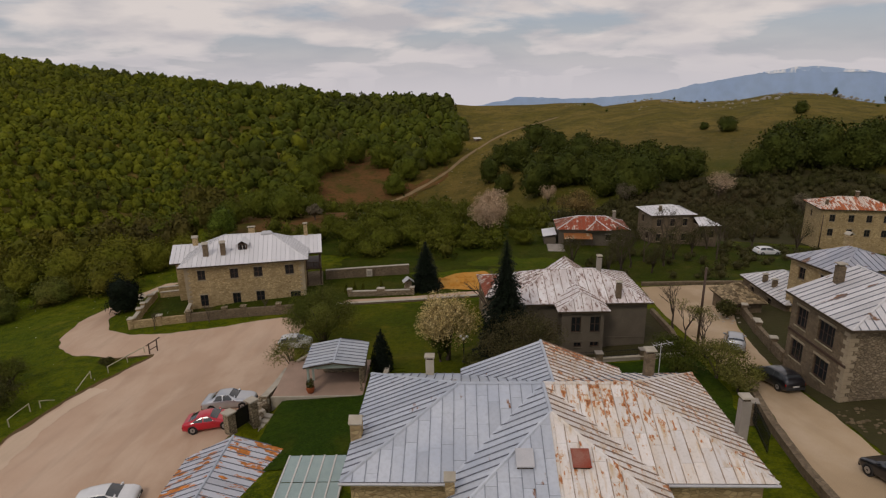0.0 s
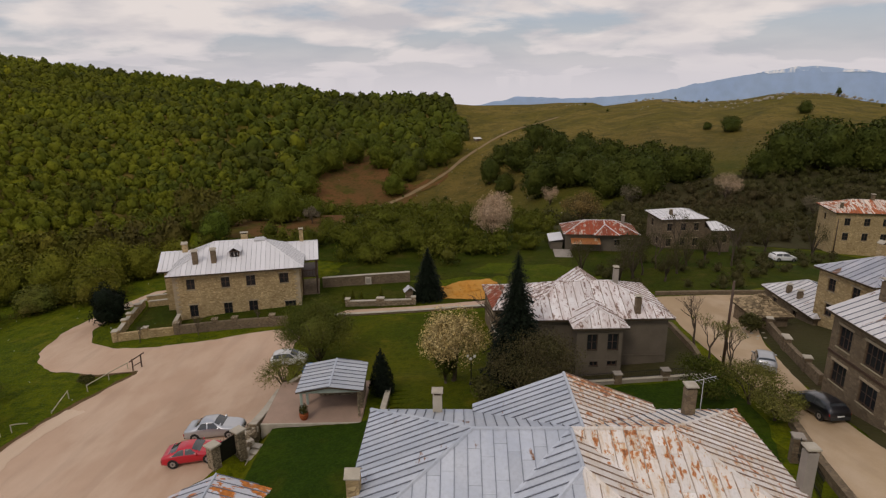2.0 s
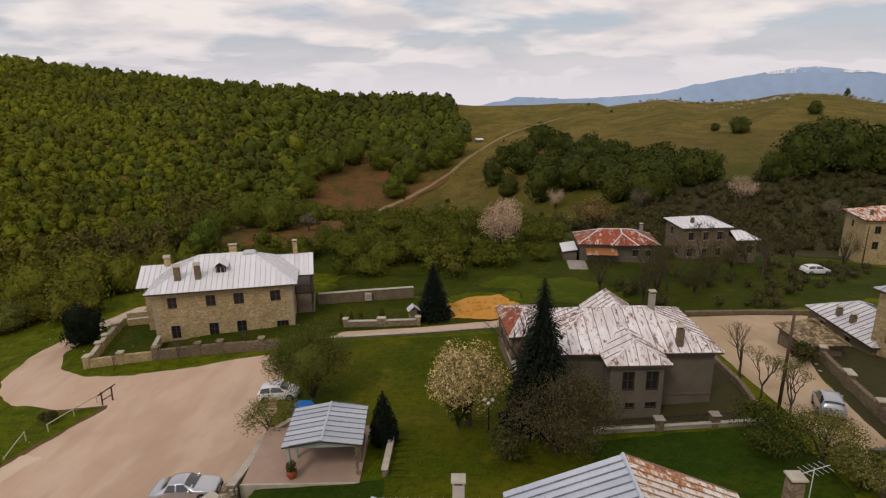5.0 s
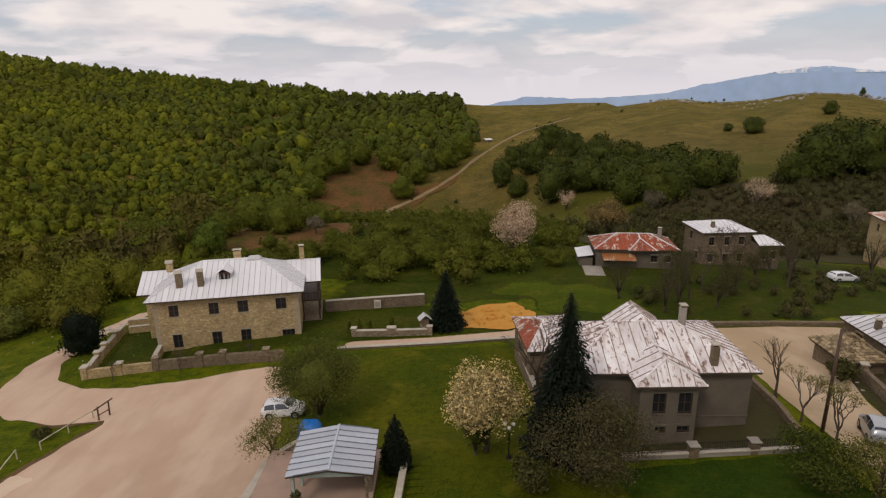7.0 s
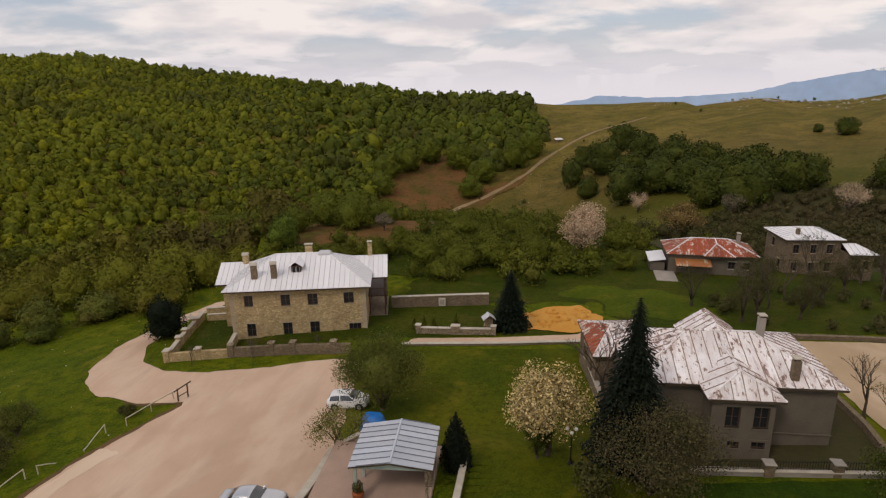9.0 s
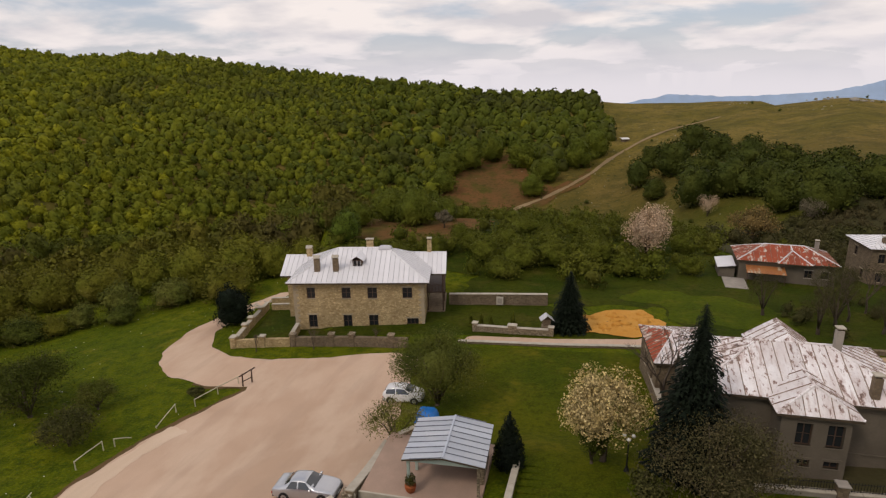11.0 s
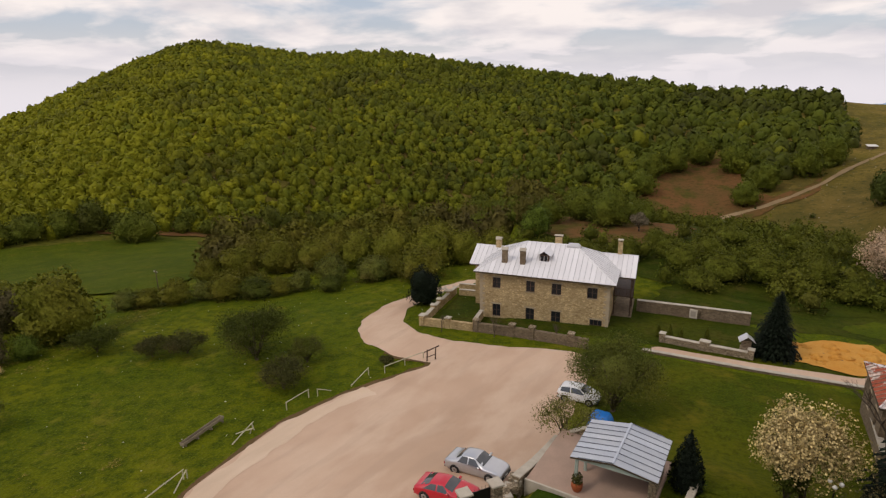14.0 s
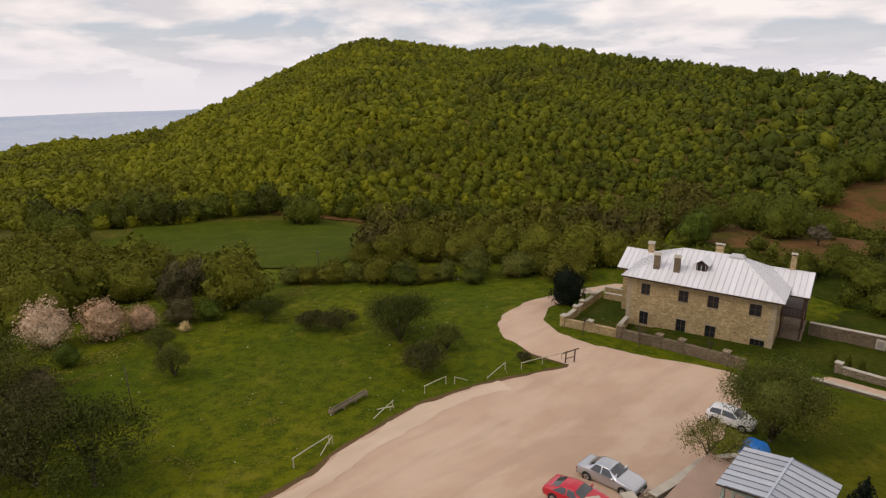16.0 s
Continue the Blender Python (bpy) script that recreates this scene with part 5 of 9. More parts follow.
    part("gable_wall", Shape().slab([(ba[0], ba[1] - 0.25, ba[2] - 0.1), (bb[0], bb[1] - 0.25, bb[2] - 0.1), (bm, y1 - 0.15, bz - 0.15)], (0, -0.25, 0)), RENDER_GREY, h)
    chimney(h, 10.5, 5.7, zr - 0.6, 12.05 - z, 0.45, 0.45, CONCRETE, "slab", "pale concrete chimney")
    chimney(h, 11.55, 1.95, ze - 0.1, 10.5 - z, 0.5, 0.45, STONE_DARK, "slab", "brown brick chimney")


def build_street_house():
    z = 5.9
    h = thing("street_house", pose(28.3, 44.35, z, 0, 0, -90), "two-storey brown stone house with a pale metal roof", "house")
    ze, zr = 13.0 - z, 15.0 - z
    L, D = 7.0, 10.5
    main, ridges = hip_faces(-0.5, L + 0.55, -0.4, D, ze, zr, 3.4, True, False)
    roof = roof_base(h, main, "pale standing-seam metal roof", ridges, ROOF_PALE)
    for poly in main:
        sheet_roof(roof, poly, 0.62, ROOF_PALE)
    w = [(0.75, 2.15, 10.55 - z, 12.2 - z, (3, 2)), (3.5, 5.4, 10.5 - z, 12.2 - z, (4, 2)), (0.6, 2.2, 7.75 - z, 9.35 - z, (3, 2)), (3.6, 5.3, 7.7 - z, 9.35 - z, (3, 2))]
    wall_side(h, (0, 0), (L, 0), -1.0, ze, w, STONE_DARK, 0.5)
    wall_side(h, (L, 0), (L, D - 0.5), -1.0, ze, [], STONE_WALL, 0.5)
    wall_side(h, (L, D - 0.5), (0, D - 0.5), -1.0, ze, [], STONE_DARK, 0.5)
    wall_side(h, (0, D - 0.5), (0, 0), -1.0, ze, [(3, 4, 4.2, 5.6)], STONE_DARK, 0.5)
    part("string_course", Shape().block(-0.03, L + 0.03, -0.06, 0.02, 3.95, 4.15, 0.02), WOOD_DARK, h, "dark timber band between the storeys")
    part("gable_wall", Shape().slab([(-0.02, 0.1, ze - 0.2), (-0.02, D - 0.5, ze - 0.2), (-0.02, (D - 0.4) / 2, zr - 0.2)], (0.3, 0, 0)), STONE_DARK, h)
    quoins(h, L, 0, 0.0, ze - 0.2, -1, 1)
    chimney(h, 1.0, 2.7, 13.6 - z, 15.5 - z, 0.55, 0.55, STONE_DARK, "slab", "dark plastered chimney with a metal cowl")
    part("plinth_step", Shape().block(-0.6, L + 0.6, -0.9, 0, -0.8, 0.25, 0.04), CONCRETE, h)


def build_tower_house():
    z = 4.0
    h = thing("tower_house", pose(38.8, 62.2, z, 0, 0, -78), "tall tan stone house with a blue-grey metal roof", "house")
    ze, zr = 10.4 - z, 11.9 - z
    main, ridges = hip_faces(-0.4, 6.6, -0.4, 9.5, ze, zr, 3.0)
    roof = roof_base(h, main, "blue-grey sheet metal roof", ridges, ROOF_SLATE)
    for poly in main:
        sheet_roof(roof, poly, 0.7, ROOF_SLATE)
    walls_box(h, 0, 6.2, 0, 9.0, -1.2, ze, STONE_TAN, front=[(1.2, 2.1, 4.3, 5.6), (4.0, 4.9, 4.3, 5.6), (1.3, 2.2, 1.6, 2.9)], right=[(3, 4, 4, 5.4)])
    chimney(h, 2.0, 5.0, zr - 0.6, zr + 1.1, 0.6, 0.6, STONE_TAN, "peak")


def build_low_house():
    z = 2.4
    h = thing("low_house", pose(38.7, 71.4, z, 0, 0, -91), "low stone house with a pale metal roof", "house")
    ze, zr = 5.0 - z, 6.6 - z
    main, ridges = hip_faces(-0.3, 10.3, -0.3, 7.0, ze, zr, 3.0)
    roof = roof_base(h, main, "pale galvanised sheet roof", ridges, ROOF_PALE)
    for poly in main:
        sheet_roof(roof, poly, 0.7, ROOF_PALE)
    walls_box(h, 0, 10, 0, 6.7, -1, ze, STONE_DARK, front=[(2, 2.9, 0.9, 2.0), (6, 6.9, 0.9, 2.0)])
    chimney(h, 3.6, 0.8, ze - 0.1, ze + 1.25, 0.42, 0.5, STONE_DARK, "slab")
    chimney(h, 5.6, 0.9, ze - 0.1, ze + 1.25, 0.42, 0.5, STONE_DARK, "slab")


def build_slab_house():
    """An outbuilding roofed with irregular stone slabs, each its own piece."""
    z = 3.5
    h = thing("stone_slab_outbuilding", pose(31.5, 61.6, z, 0, 0, 0), "low outbuilding roofed with brown stone slabs", "outbuilding")
    ze, zr = 5.2 - z, 6.6 - z
    main, ridges = hip_faces(0.6, 4.7, -0.4, 4.8, ze, zr, 1.8)
    roof = roof_base(h, main, "roof of overlapping brown stone slabs", (), CAP)
    rnd = random.Random(5)
    slabs = []
    for _ in range(4):
        w, d = rnd.uniform(0.34, 0.52), rnd.uniform(0.34, 0.46)
        pts = [(-w / 2, 0, 0), (w / 2, 0.04, 0), (w / 2 - 0.05, d, 0.02), (-w / 2 + 0.06, d + 0.04, 0.02)]
        slabs.append(Shape().slab(pts, (0, 0, -0.09)).mesh("stone_slab", STONE_SLAB))
    made = 0
    for poly in main:
        pts = [Vector(p) for p in poly]
        nrm = (pts[1] - pts[0]).cross(pts[2] - pts[0]).normalized()
        up = (Vector((0, 0, 1)) - nrm * nrm.z).normalized()
        along = up.cross(nrm).normalized()
        flat = [((p - pts[0]).dot(along), (p - pts[0]).dot(up)) for p in pts]
        t = -0.05
        while t < max(p[1] for p in flat):
            row = clip(clip(flat, 1, max(t, 0.001), True), 1, t + 0.3, False)
            if len(row) > 2:
                s, e = min(p[0] for p in row), max(p[0] for p in row)
                s += rnd.uniform(0, 0.25)
                while s < e and made < 290:
                    m = Matrix((along.to_4d(), up.to_4d(), nrm.to_4d(), (0, 0, 0, 1))).transposed()
                    for k in range(3):
                        m[k][3] = (pts[0] + along * s + up * t + nrm * (0.09 + rnd.uniform(0, 0.02)))[k]
                    m[3][0] = m[3][1] = m[3][2] = 0
                    ob = part("stone_slab", rnd.choice(slabs), None, roof)
                    ob.matrix_basis = m @ pose(0, 0, 0, rnd.uniform(-14, -7), rnd.uniform(-4, 4), rnd.uniform(-10, 10))
                    s, made = s + rnd.uniform(0.36, 0.48), made + 1
            t += 0.29
    walls_box(h, 0.9, 4.4, 0, 4.4, -1, ze, STONE_DARK, front=[(1.3, 2.1, 0.3, 1.1)])


def build_slab_stone():
    m, t, p, co = base_material("brown_stone_slab", 0.9)
    col = mixed(t, noise_fac(t, co, 1.5), (0.34, 0.255, 0.15), (0.22, 0.165, 0.10))
    t.links.new(island_tint(t, col, 0.45, 1.45, True), p.inputs["Base Color"])
    p.inputs["Specular IOR Level"].default_value = 0.12
    relief(t, p, noise_fac(t, co, 9.0, 4.0, 0.3, 0.7), 0.5, 0.02)
    return m


STONE_SLAB = build_slab_stone()
RUST_SHEET = roof_paint("rusted_canopy_sheet", (0.42, 0.17, 0.05), (0.34, 0.12, 0.04), (0.55, 0.42, 0.28), 0.36)


def build_red_house():
    z = -0.3
    h = thing("red_roofed_house", pose(21.6, 105.6, z, 0, 0, -6), "low plastered house with a rust-red metal roof", "house")
    ze, zr = 2.8 - z, 4.5 - z
    main, ridges = hip_faces(-0.4, 12.9, -0.4, 7.4, ze, zr, 4.0)
    porch = [[(4.9, -0.9, ze), (7.1, -0.9, ze + 0.02), (7.1, 1.9, ze + 1.3)], [(7.1, -0.9, ze + 0.02), (9.3, -0.9, ze), (7.1, 1.9, ze + 1.3)]]
    roof = roof_base(h, main + porch, "rust-red sheet roof with pale flashings", ridges + [((7.1, 1.9, ze + 1.3), (4.9, -0.9, ze)), ((7.1, 1.9, ze + 1.3), (9.3, -0.9, ze)), ((7.1, 1.9, ze + 1.3), (7.1, 3.5, zr))], ROOF_PALE)
    for poly in porch:
        sheet_roof(roof, poly, 0.8, ROOF_RED)
    for poly in main:
        sheet_roof(roof, poly, 0.8, ROOF_RED, 0, 0.03, None)
    walls_box(h, 0, 12.5, 0, 7.0, -1.0, ze, RENDER_GREY, front=[(1.5, 2.6, 0.9, 2.1), (8.6, 9.6, 1.0, 2.1), (10.7, 11.7, 1.0, 2.1)], mat_stone=CONCRETE)
    can = part("canopy", Shape().slab([(0.9, -1.9, 1.75), (6.0, -1.9, 1.75), (6.0, -0.02, 2.35), (0.9, -0.02, 2.35)], (0, 0, -0.06)), RUST_SHEET, h, "rusty lean-to canopy over the door")
    for x in (1.0, 3.4, 5.9):
        part("canopy_post", Shape().block(x - 0.05, x + 0.05, -1.85, -1.75, -0.9, 1.75), WOOD_DARK, can)
    chimney(h, 10.6, 4.0, ze + 0.8, ze + 2.4, 0.5, 0.5, CONCRETE, "slab")
    lean = part("side_shed", Shape().box(-2.6, -0.45, 0.2, 5.0, -1.0, 1.5), RENDER_GREY, h, "small white-roofed side shed")
    part("shed_roof", Shape().slab([(-2.9, -0.2, 1.75), (-0.4, -0.2, 2.15), (-0.4, 5.2, 2.15), (-2.9, 5.2, 1.75)], (0, 0, -0.08)), ROOF_WHITE, lean)
    part("paved_yard", Shape().block(-2.2, 0.8, -5.5, -0.6, -0.4, 0.42, 0.02), CONCRETE, h)


def build_white_house():
    z = -2.0
    h = thing("white_roofed_house", pose(40.1, 109.0, z, 0, 0, 2), "two-storey stone house with a white metal roof", "house")
    ze, zr = 4.35 - z, 5.5 - z
    main, ridges = hip_faces(-0.45, 8.45, -0.45, 7.6, ze, zr, 3.4)
    roof = roof_base(h, main, "white sheet metal roof", ridges, ROOF_WHITE)
    for poly in main:
        sheet_roof(roof, poly, 0.8, ROOF_WHITE)
    walls_box(h, 0, 8.0, 0, 7.2, -1.2, ze, STONE_DARK, front=[(1.0, 1.9, 4.1, 5.5), (3.6, 4.5, 4.1, 5.5), (6.0, 6.9, 4.1, 5.5), (1.0, 1.9, 1.2, 2.6), (3.6, 4.5, 1.2, 2.6), (6.0, 6.9, 1.2, 2.6)],
              left=[(2, 3, 4.1, 5.5), (4.6, 5.6, 1.2, 2.6)])
    chimney(h, 2.0, 1.4, ze + 0.2, ze + 1.3, 0.5, 0.5, STONE_DARK, "slab")
    an, r2 = hip_faces(8.05, 12.2, -2.6, 2.4, 2.6 - z, 3.7 - z, 2.2, True, False)
    roof2 = roof_base(h, an, "white roof of the side wing", r2, ROOF_WHITE)
    for poly in an:
        sheet_roof(roof2, poly, 0.8, ROOF_WHITE)
    walls_box(h, 8.0, 11.8, -2.2, 2.0, -1.2, 2.6 - z, STONE_DARK, front=[(0.7, 1.5, 2.2, 3.5), (2.4, 3.2, 2.2, 3.5)])


def build_far_house():
    z = -5.4
    h = thing("rusty_roofed_house", pose(80.4, 121.0, z, 0, 0, -12), "two-storey tan stone house with a rust-streaked roof", "house")
    ze, zr = 2.3 - z, 4.2 - z
    main, ridges = hip_faces(-0.5, 14.5, -0.5, 9.5, ze, zr, 4.6)
    roof = roof_base(h, main, "white sheet roof streaked with rust", ridges, ROOF_FAR)
    for poly in main:
        sheet_roof(roof, poly, 0.85, ROOF_FAR)
    walls_box(h, 0, 14, 0, 9, -2.5, ze, STONE_TAN, front=[(x, x + 1.1, zz, zz + 1.5) for x in (1.6, 5.2, 8.6, 11.8) for zz in (1.9, 5.0)], left=[(3, 4, 5, 6.4)])
    chimney(h, 1.2, 1.4, ze + 0.4, ze + 1.6, 0.5, 0.5, STONE_DARK, "slab")
    chimney(h, 8.0, 4.5, zr - 0.3, zr + 1.0, 0.6, 0.6, STONE_DARK, "slab")


def build_gabled_annex():
    """The narrow outbuilding behind the fir."""
    z = 2.0
    h = thing("narrow_outbuilding", pose(5.0, 62.3, z, 0, 0, 4), "narrow stone outbuilding with a red and white metal roof", "outbuilding")
    ze, zr = 6.2 - z, 7.5 - z
    main, ridges = hip_faces(-0.3, 5.0, -0.3, 7.6, ze, zr, 2.3)
    roof = roof_base(h, main, "patchy red and white sheet roof", ridges, ROOF_PATCHY)
    for k, poly in enumerate(main):
        sheet_roof(roof, poly, 0.6, ROOF_RED if k == 3 else ROOF_PATCHY)
    walls_box(h, 0, 4.7, 0, 7.3, -1, ze, STONE_DARK, left=[(2.0, 2.9, 1.6, 3.0), (5.0, 5.9, 1.6, 3.0)], front=[(1.8, 2.7, 1.8, 3.0)])


def build_gate_shed():
    z = 2.6
    h = thing("gate_shed", pose(-18.3, 29.0, z), "small shed with a blue-grey roof patched with rust", "shed")
    ze, zr = 5.0 - z, 6.2 - z
    # ridge runs away from the street front, gables at both ends
    a, b, c, d = (0.0, -2.0, ze), (7.1, -2.0, ze), (7.15, 6.75, ze), (0.3, 6.1, ze)
    ra, rb = (3.25, -2.0, zr), (3.4, 6.85, zr)
    faces = [[b, c, rb, ra], [d, a, ra, rb]]
    roof = roof_base(h, faces, "blue-grey sheet roof patched with orange rust", [(ra, rb)], ROOF_GREY)
    for poly in faces:
        sheet_roof(roof, poly, 0.55, ROOF_SHED)
    walls_box(h, 0.4, 6.7, -1.7, 5.8, -0.8, ze, STONE_WALL, back=[(2.2, 3.2, 0.6, 1.6)])
    part("gable_wall", Shape().slab([(0.5, 6.0, ze - 0.1), (6.6, 6.3, ze - 0.1), (3.4, 6.3, zr - 0.12)], (0, -0.3, 0)), STONE_WALL, h)


def build_glass_roof():
    """The glazed canopy between shed and double house."""
    z = 4.9
    h = thing("glass_canopy", pose(-10.2, 25.0, z), "pale green glazed canopy on white beams", "canopy")
    top = 6.55 - z
    for k in range(6):
        x = k * 0.76
        part("beam", Shape().block(x - 0.05, x + 0.05, 0, 8.0, top - 0.12, top + 0.03, 0.01), WHITE_PAINT, h)
    for k in range(5):
        for j in range(3):
            part("pane", Shape().box(k * 0.76 + 0.05, k * 0.76 + 0.71, j * 2.68 + 0.02, j * 2.68 + 2.62, top - 0.03, top - 0.015), CANOPY_GLASS, h)
    for j in range(4):
        part("cross_beam", Shape().box(-0.05, 3.85, j * 2.62, j * 2.62 + 0.1, top - 0.22, top - 0.12), WHITE_PAINT, h)
    for x in (0.0, 3.8):
        for y in (0.1, 4, 7.9):
            part("post", Shape().block(x - 0.06, x + 0.06, y - 0.06, y + 0.06, -0.6, top - 0.2), WHITE_PAINT, h)


CANOPY_GLASS = plain("frosted_green_glass", (0.34, 0.44, 0.42), (0.28, 0.38, 0.37), 0.8, 0.2, 0)


def build_gazebo():
    z = 4.25
    h = thing("gazebo", pose(-11.95, 44.5, z, 0, 0, 2), "open garden gazebo with a grey-blue metal gable roof", "gazebo")
    ze, zr = 6.85 - z, 7.27 - z
    a, b, c, d = (0, 0, ze), (5.2, 0, ze), (5.2, 4.65, ze), (0, 4.65, ze)
    ra, rb = (2.6, -0.05, zr), (2.6, 4.7, zr)
    roof = roof_base(h, [[b, c, rb, ra], [d, a, ra, rb]], "grey-blue standing-seam gable roof", [(ra, rb)], ROOF_GREY, 0.08)
    for poly in ([b, c, rb, ra], [d, a, ra, rb]):
        sheet_roof(roof, poly, 0.6, ROOF_GAZEBO)
    part("gable_panel", Shape().slab([(0.25, 0.18, ze - 0.12), (4.9, 0.18, ze - 0.12), (2.55, 0.18, zr - 0.12)], (0, 0.06, 0)), FRAME_GREEN, h, "pale green gable panel")
    part("gable_panel", Shape().slab([(0.25, 4.5, ze - 0.12), (4.9, 4.5, ze - 0.12), (2.55, 4.5, zr - 0.12)], (0, 0.06, 0)), FRAME_GREEN, h)
    for x in (0.35, 4.75):
        for y in (0.3, 2.4, 4.5):
            part("post", Shape().block(x - 0.09, x + 0.09, y - 0.09, y + 0.09, -0.4, ze), FRAME_GREEN if x < 1 else STONE_WALL, h)
    part("beam", Shape().box(0.2, 4.95, 0.2, 0.36, ze - 0.22, ze - 0.06), FRAME_GREEN, h)
    part("back_wall", Shape().block(0.3, 4.9, 4.35, 4.65, -0.4, ze - 0.5), STONE_WALL, h)
    part("side_wall", Shape().block(4.6, 4.9, 1.6, 4.35, -0.4, ze - 0.2), STONE_WALL, h)
    part("bench_seat", Shape().block(1.0, 4.2, 3.6, 4.2, 0.35, 0.45), WOOD, h)
    part("bench_support", Shape().box(1.1, 4.1, 3.7, 4.1, 0, 0.35), STONE_WALL, h)
    t = thing("patio", pose(-11.5, 46.5, z + 0.14), "reddish paved patio under the gazebo", "patio", "", "structure")
    part("patio_slab", Shape().block(-3.2, 4.5, -2.3, 4.2, -1.4, 0.02, 0.03), PATIO, t)
    part("patio_edge", Shape().block(-3.25, 4.55, -2.45, -2.3, -1.4, 0.05, 0.02), CAP, t)


ROOF_GAZEBO = roof_paint("grey_blue_gazebo_paint", (0.42, 0.45, 0.50), (0.50, 0.52, 0.55), (0.3, 0.2, 0.15), 0.1)

for make in (build_guesthouse, build_double_house, build_villa, build_street_house, build_tower_house, build_low_house, build_slab_house, build_red_house,
             build_white_house, build_far_house, build_gabled_annex, build_gate_shed, build_glass_roof, build_gazebo):
    make()

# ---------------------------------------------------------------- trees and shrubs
# Leaf tones by bearing: LEAF_SUNNY has the stronger light on its hillside painted in.
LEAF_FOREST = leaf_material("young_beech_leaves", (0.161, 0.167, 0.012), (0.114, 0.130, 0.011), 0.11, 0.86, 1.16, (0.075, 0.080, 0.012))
LEAF_SUNNY = leaf_material("sunlit_yellow_green_leaves", (0.226, 0.221, 0.012), (0.166, 0.175, 0.010), 0.11, 0.86, 1.16, (0.105, 0.105, 0.012))
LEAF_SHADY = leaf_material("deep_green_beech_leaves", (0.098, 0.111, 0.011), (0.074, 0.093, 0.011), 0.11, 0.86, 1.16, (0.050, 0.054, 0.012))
LEAF_WOODS = leaf_material("dark_oak_leaves", (0.050, 0.064, 0.012), (0.068, 0.077, 0.012), 0.09, 0.75, 1.25, (0.066, 0.062, 0.014))
LEAF_EDGE = leaf_material("forest_edge_leaves", (0.086, 0.106, 0.013), (0.115, 0.127, 0.013), 0.09, 0.8, 1.2, (0.050, 0.050, 0.014))
LEAF_HEDGE = leaf_material("hedgerow_leaves", (0.084, 0.098, 0.010), (0.110, 0.115, 0.014), 0.12, 0.72, 1.28, (0.085, 0.066, 0.024))
LEAF_FIELD = leaf_material("field_hedge_leaves", (0.110, 0.114, 0.012), (0.142, 0.128, 0.016), 0.12, 0.75, 1.25, (0.085, 0.066, 0.026))
LEAF_MEADOW = leaf_material("olive_hedge_leaves", (0.122, 0.130, 0.013), (0.166, 0.158, 0.018), 0.12, 0.75, 1.25, (0.100, 0.080, 0.024))
LEAF_SCRUB = leaf_material("budding_scrub", (0.078, 0.068, 0.026), (0.066, 0.066, 0.020), 0.1, 0.75, 1.25, (0.092, 0.070, 0.034))
LEAF_BRIGHT = leaf_material("fresh_green_leaves", (0.085, 0.115, 0.014), (0.065, 0.095, 0.012), 0.3, 0.55, 1.45)
LEAF_OLIVE = leaf_material("olive_brown_leaves", (0.081, 0.076, 0.024), (0.064, 0.068, 0.017), 0.4, 0.55, 1.45, (0.128, 0.081, 0.034))
LEAF_THORN = leaf_material("thorn_leaves", (0.070, 0.084, 0.012), (0.056, 0.070, 0.010), 0.4, 0.6, 1.4, (0.09, 0.075, 0.02))
LEAF_LIME = leaf_material("yellow_green_leaves", (0.20, 0.185, 0.050), (0.12, 0.125, 0.025), 0.5, 0.5, 1.5, (0.30, 0.27, 0.12))
LEAF_RUST = leaf_material("bronze_young_leaves", (0.125, 0.128, 0.024), (0.085, 0.102, 0.018), 0.35, 0.6, 1.4, (0.17, 0.115, 0.034))
PETAL_CREAM = leaf_material("cream_blossom", (0.74, 0.58, 0.28), (0.56, 0.42, 0.17), 1.4, 0.30, 1.35, (0.20, 0.16, 0.06))
PETAL_PINK = leaf_material("pale_pink_blossom", (0.70, 0.52, 0.36), (0.54, 0.38, 0.24), 0.5, 0.6, 1.3, (0.36, 0.29, 0.16))
LEAF_TWIG = leaf_material("budding_twigs", (0.105, 0.084, 0.040), (0.082, 0.076, 0.028), 0.5, 0.55, 1.4)
PETAL_GREY = leaf_material("grey_tan_blossom", (0.24, 0.20, 0.13), (0.17, 0.145, 0.09), 0.5, 0.6, 1.3)
PETAL_ROSE = leaf_material("rose_tan_blossom", (0.60, 0.40, 0.25), (0.44, 0.29, 0.17), 0.5, 0.6, 1.3, (0.26, 0.21, 0.09))
PETAL_TAN = leaf_material("tan_blossom", (0.26, 0.17, 0.06), (0.18, 0.13, 0.05), 0.5, 0.5, 1.4)
NEEDLE = leaf_material("dark_fir_needles", (0.007, 0.012, 0.006), (0.010, 0.015, 0.008), 0.6, 0.5, 1.5)
NEEDLE_CYPRESS = leaf_material("dark_cypress_foliage", (0.010, 0.015, 0.010), (0.013, 0.019, 0.010), 0.8, 0.6, 1.4)


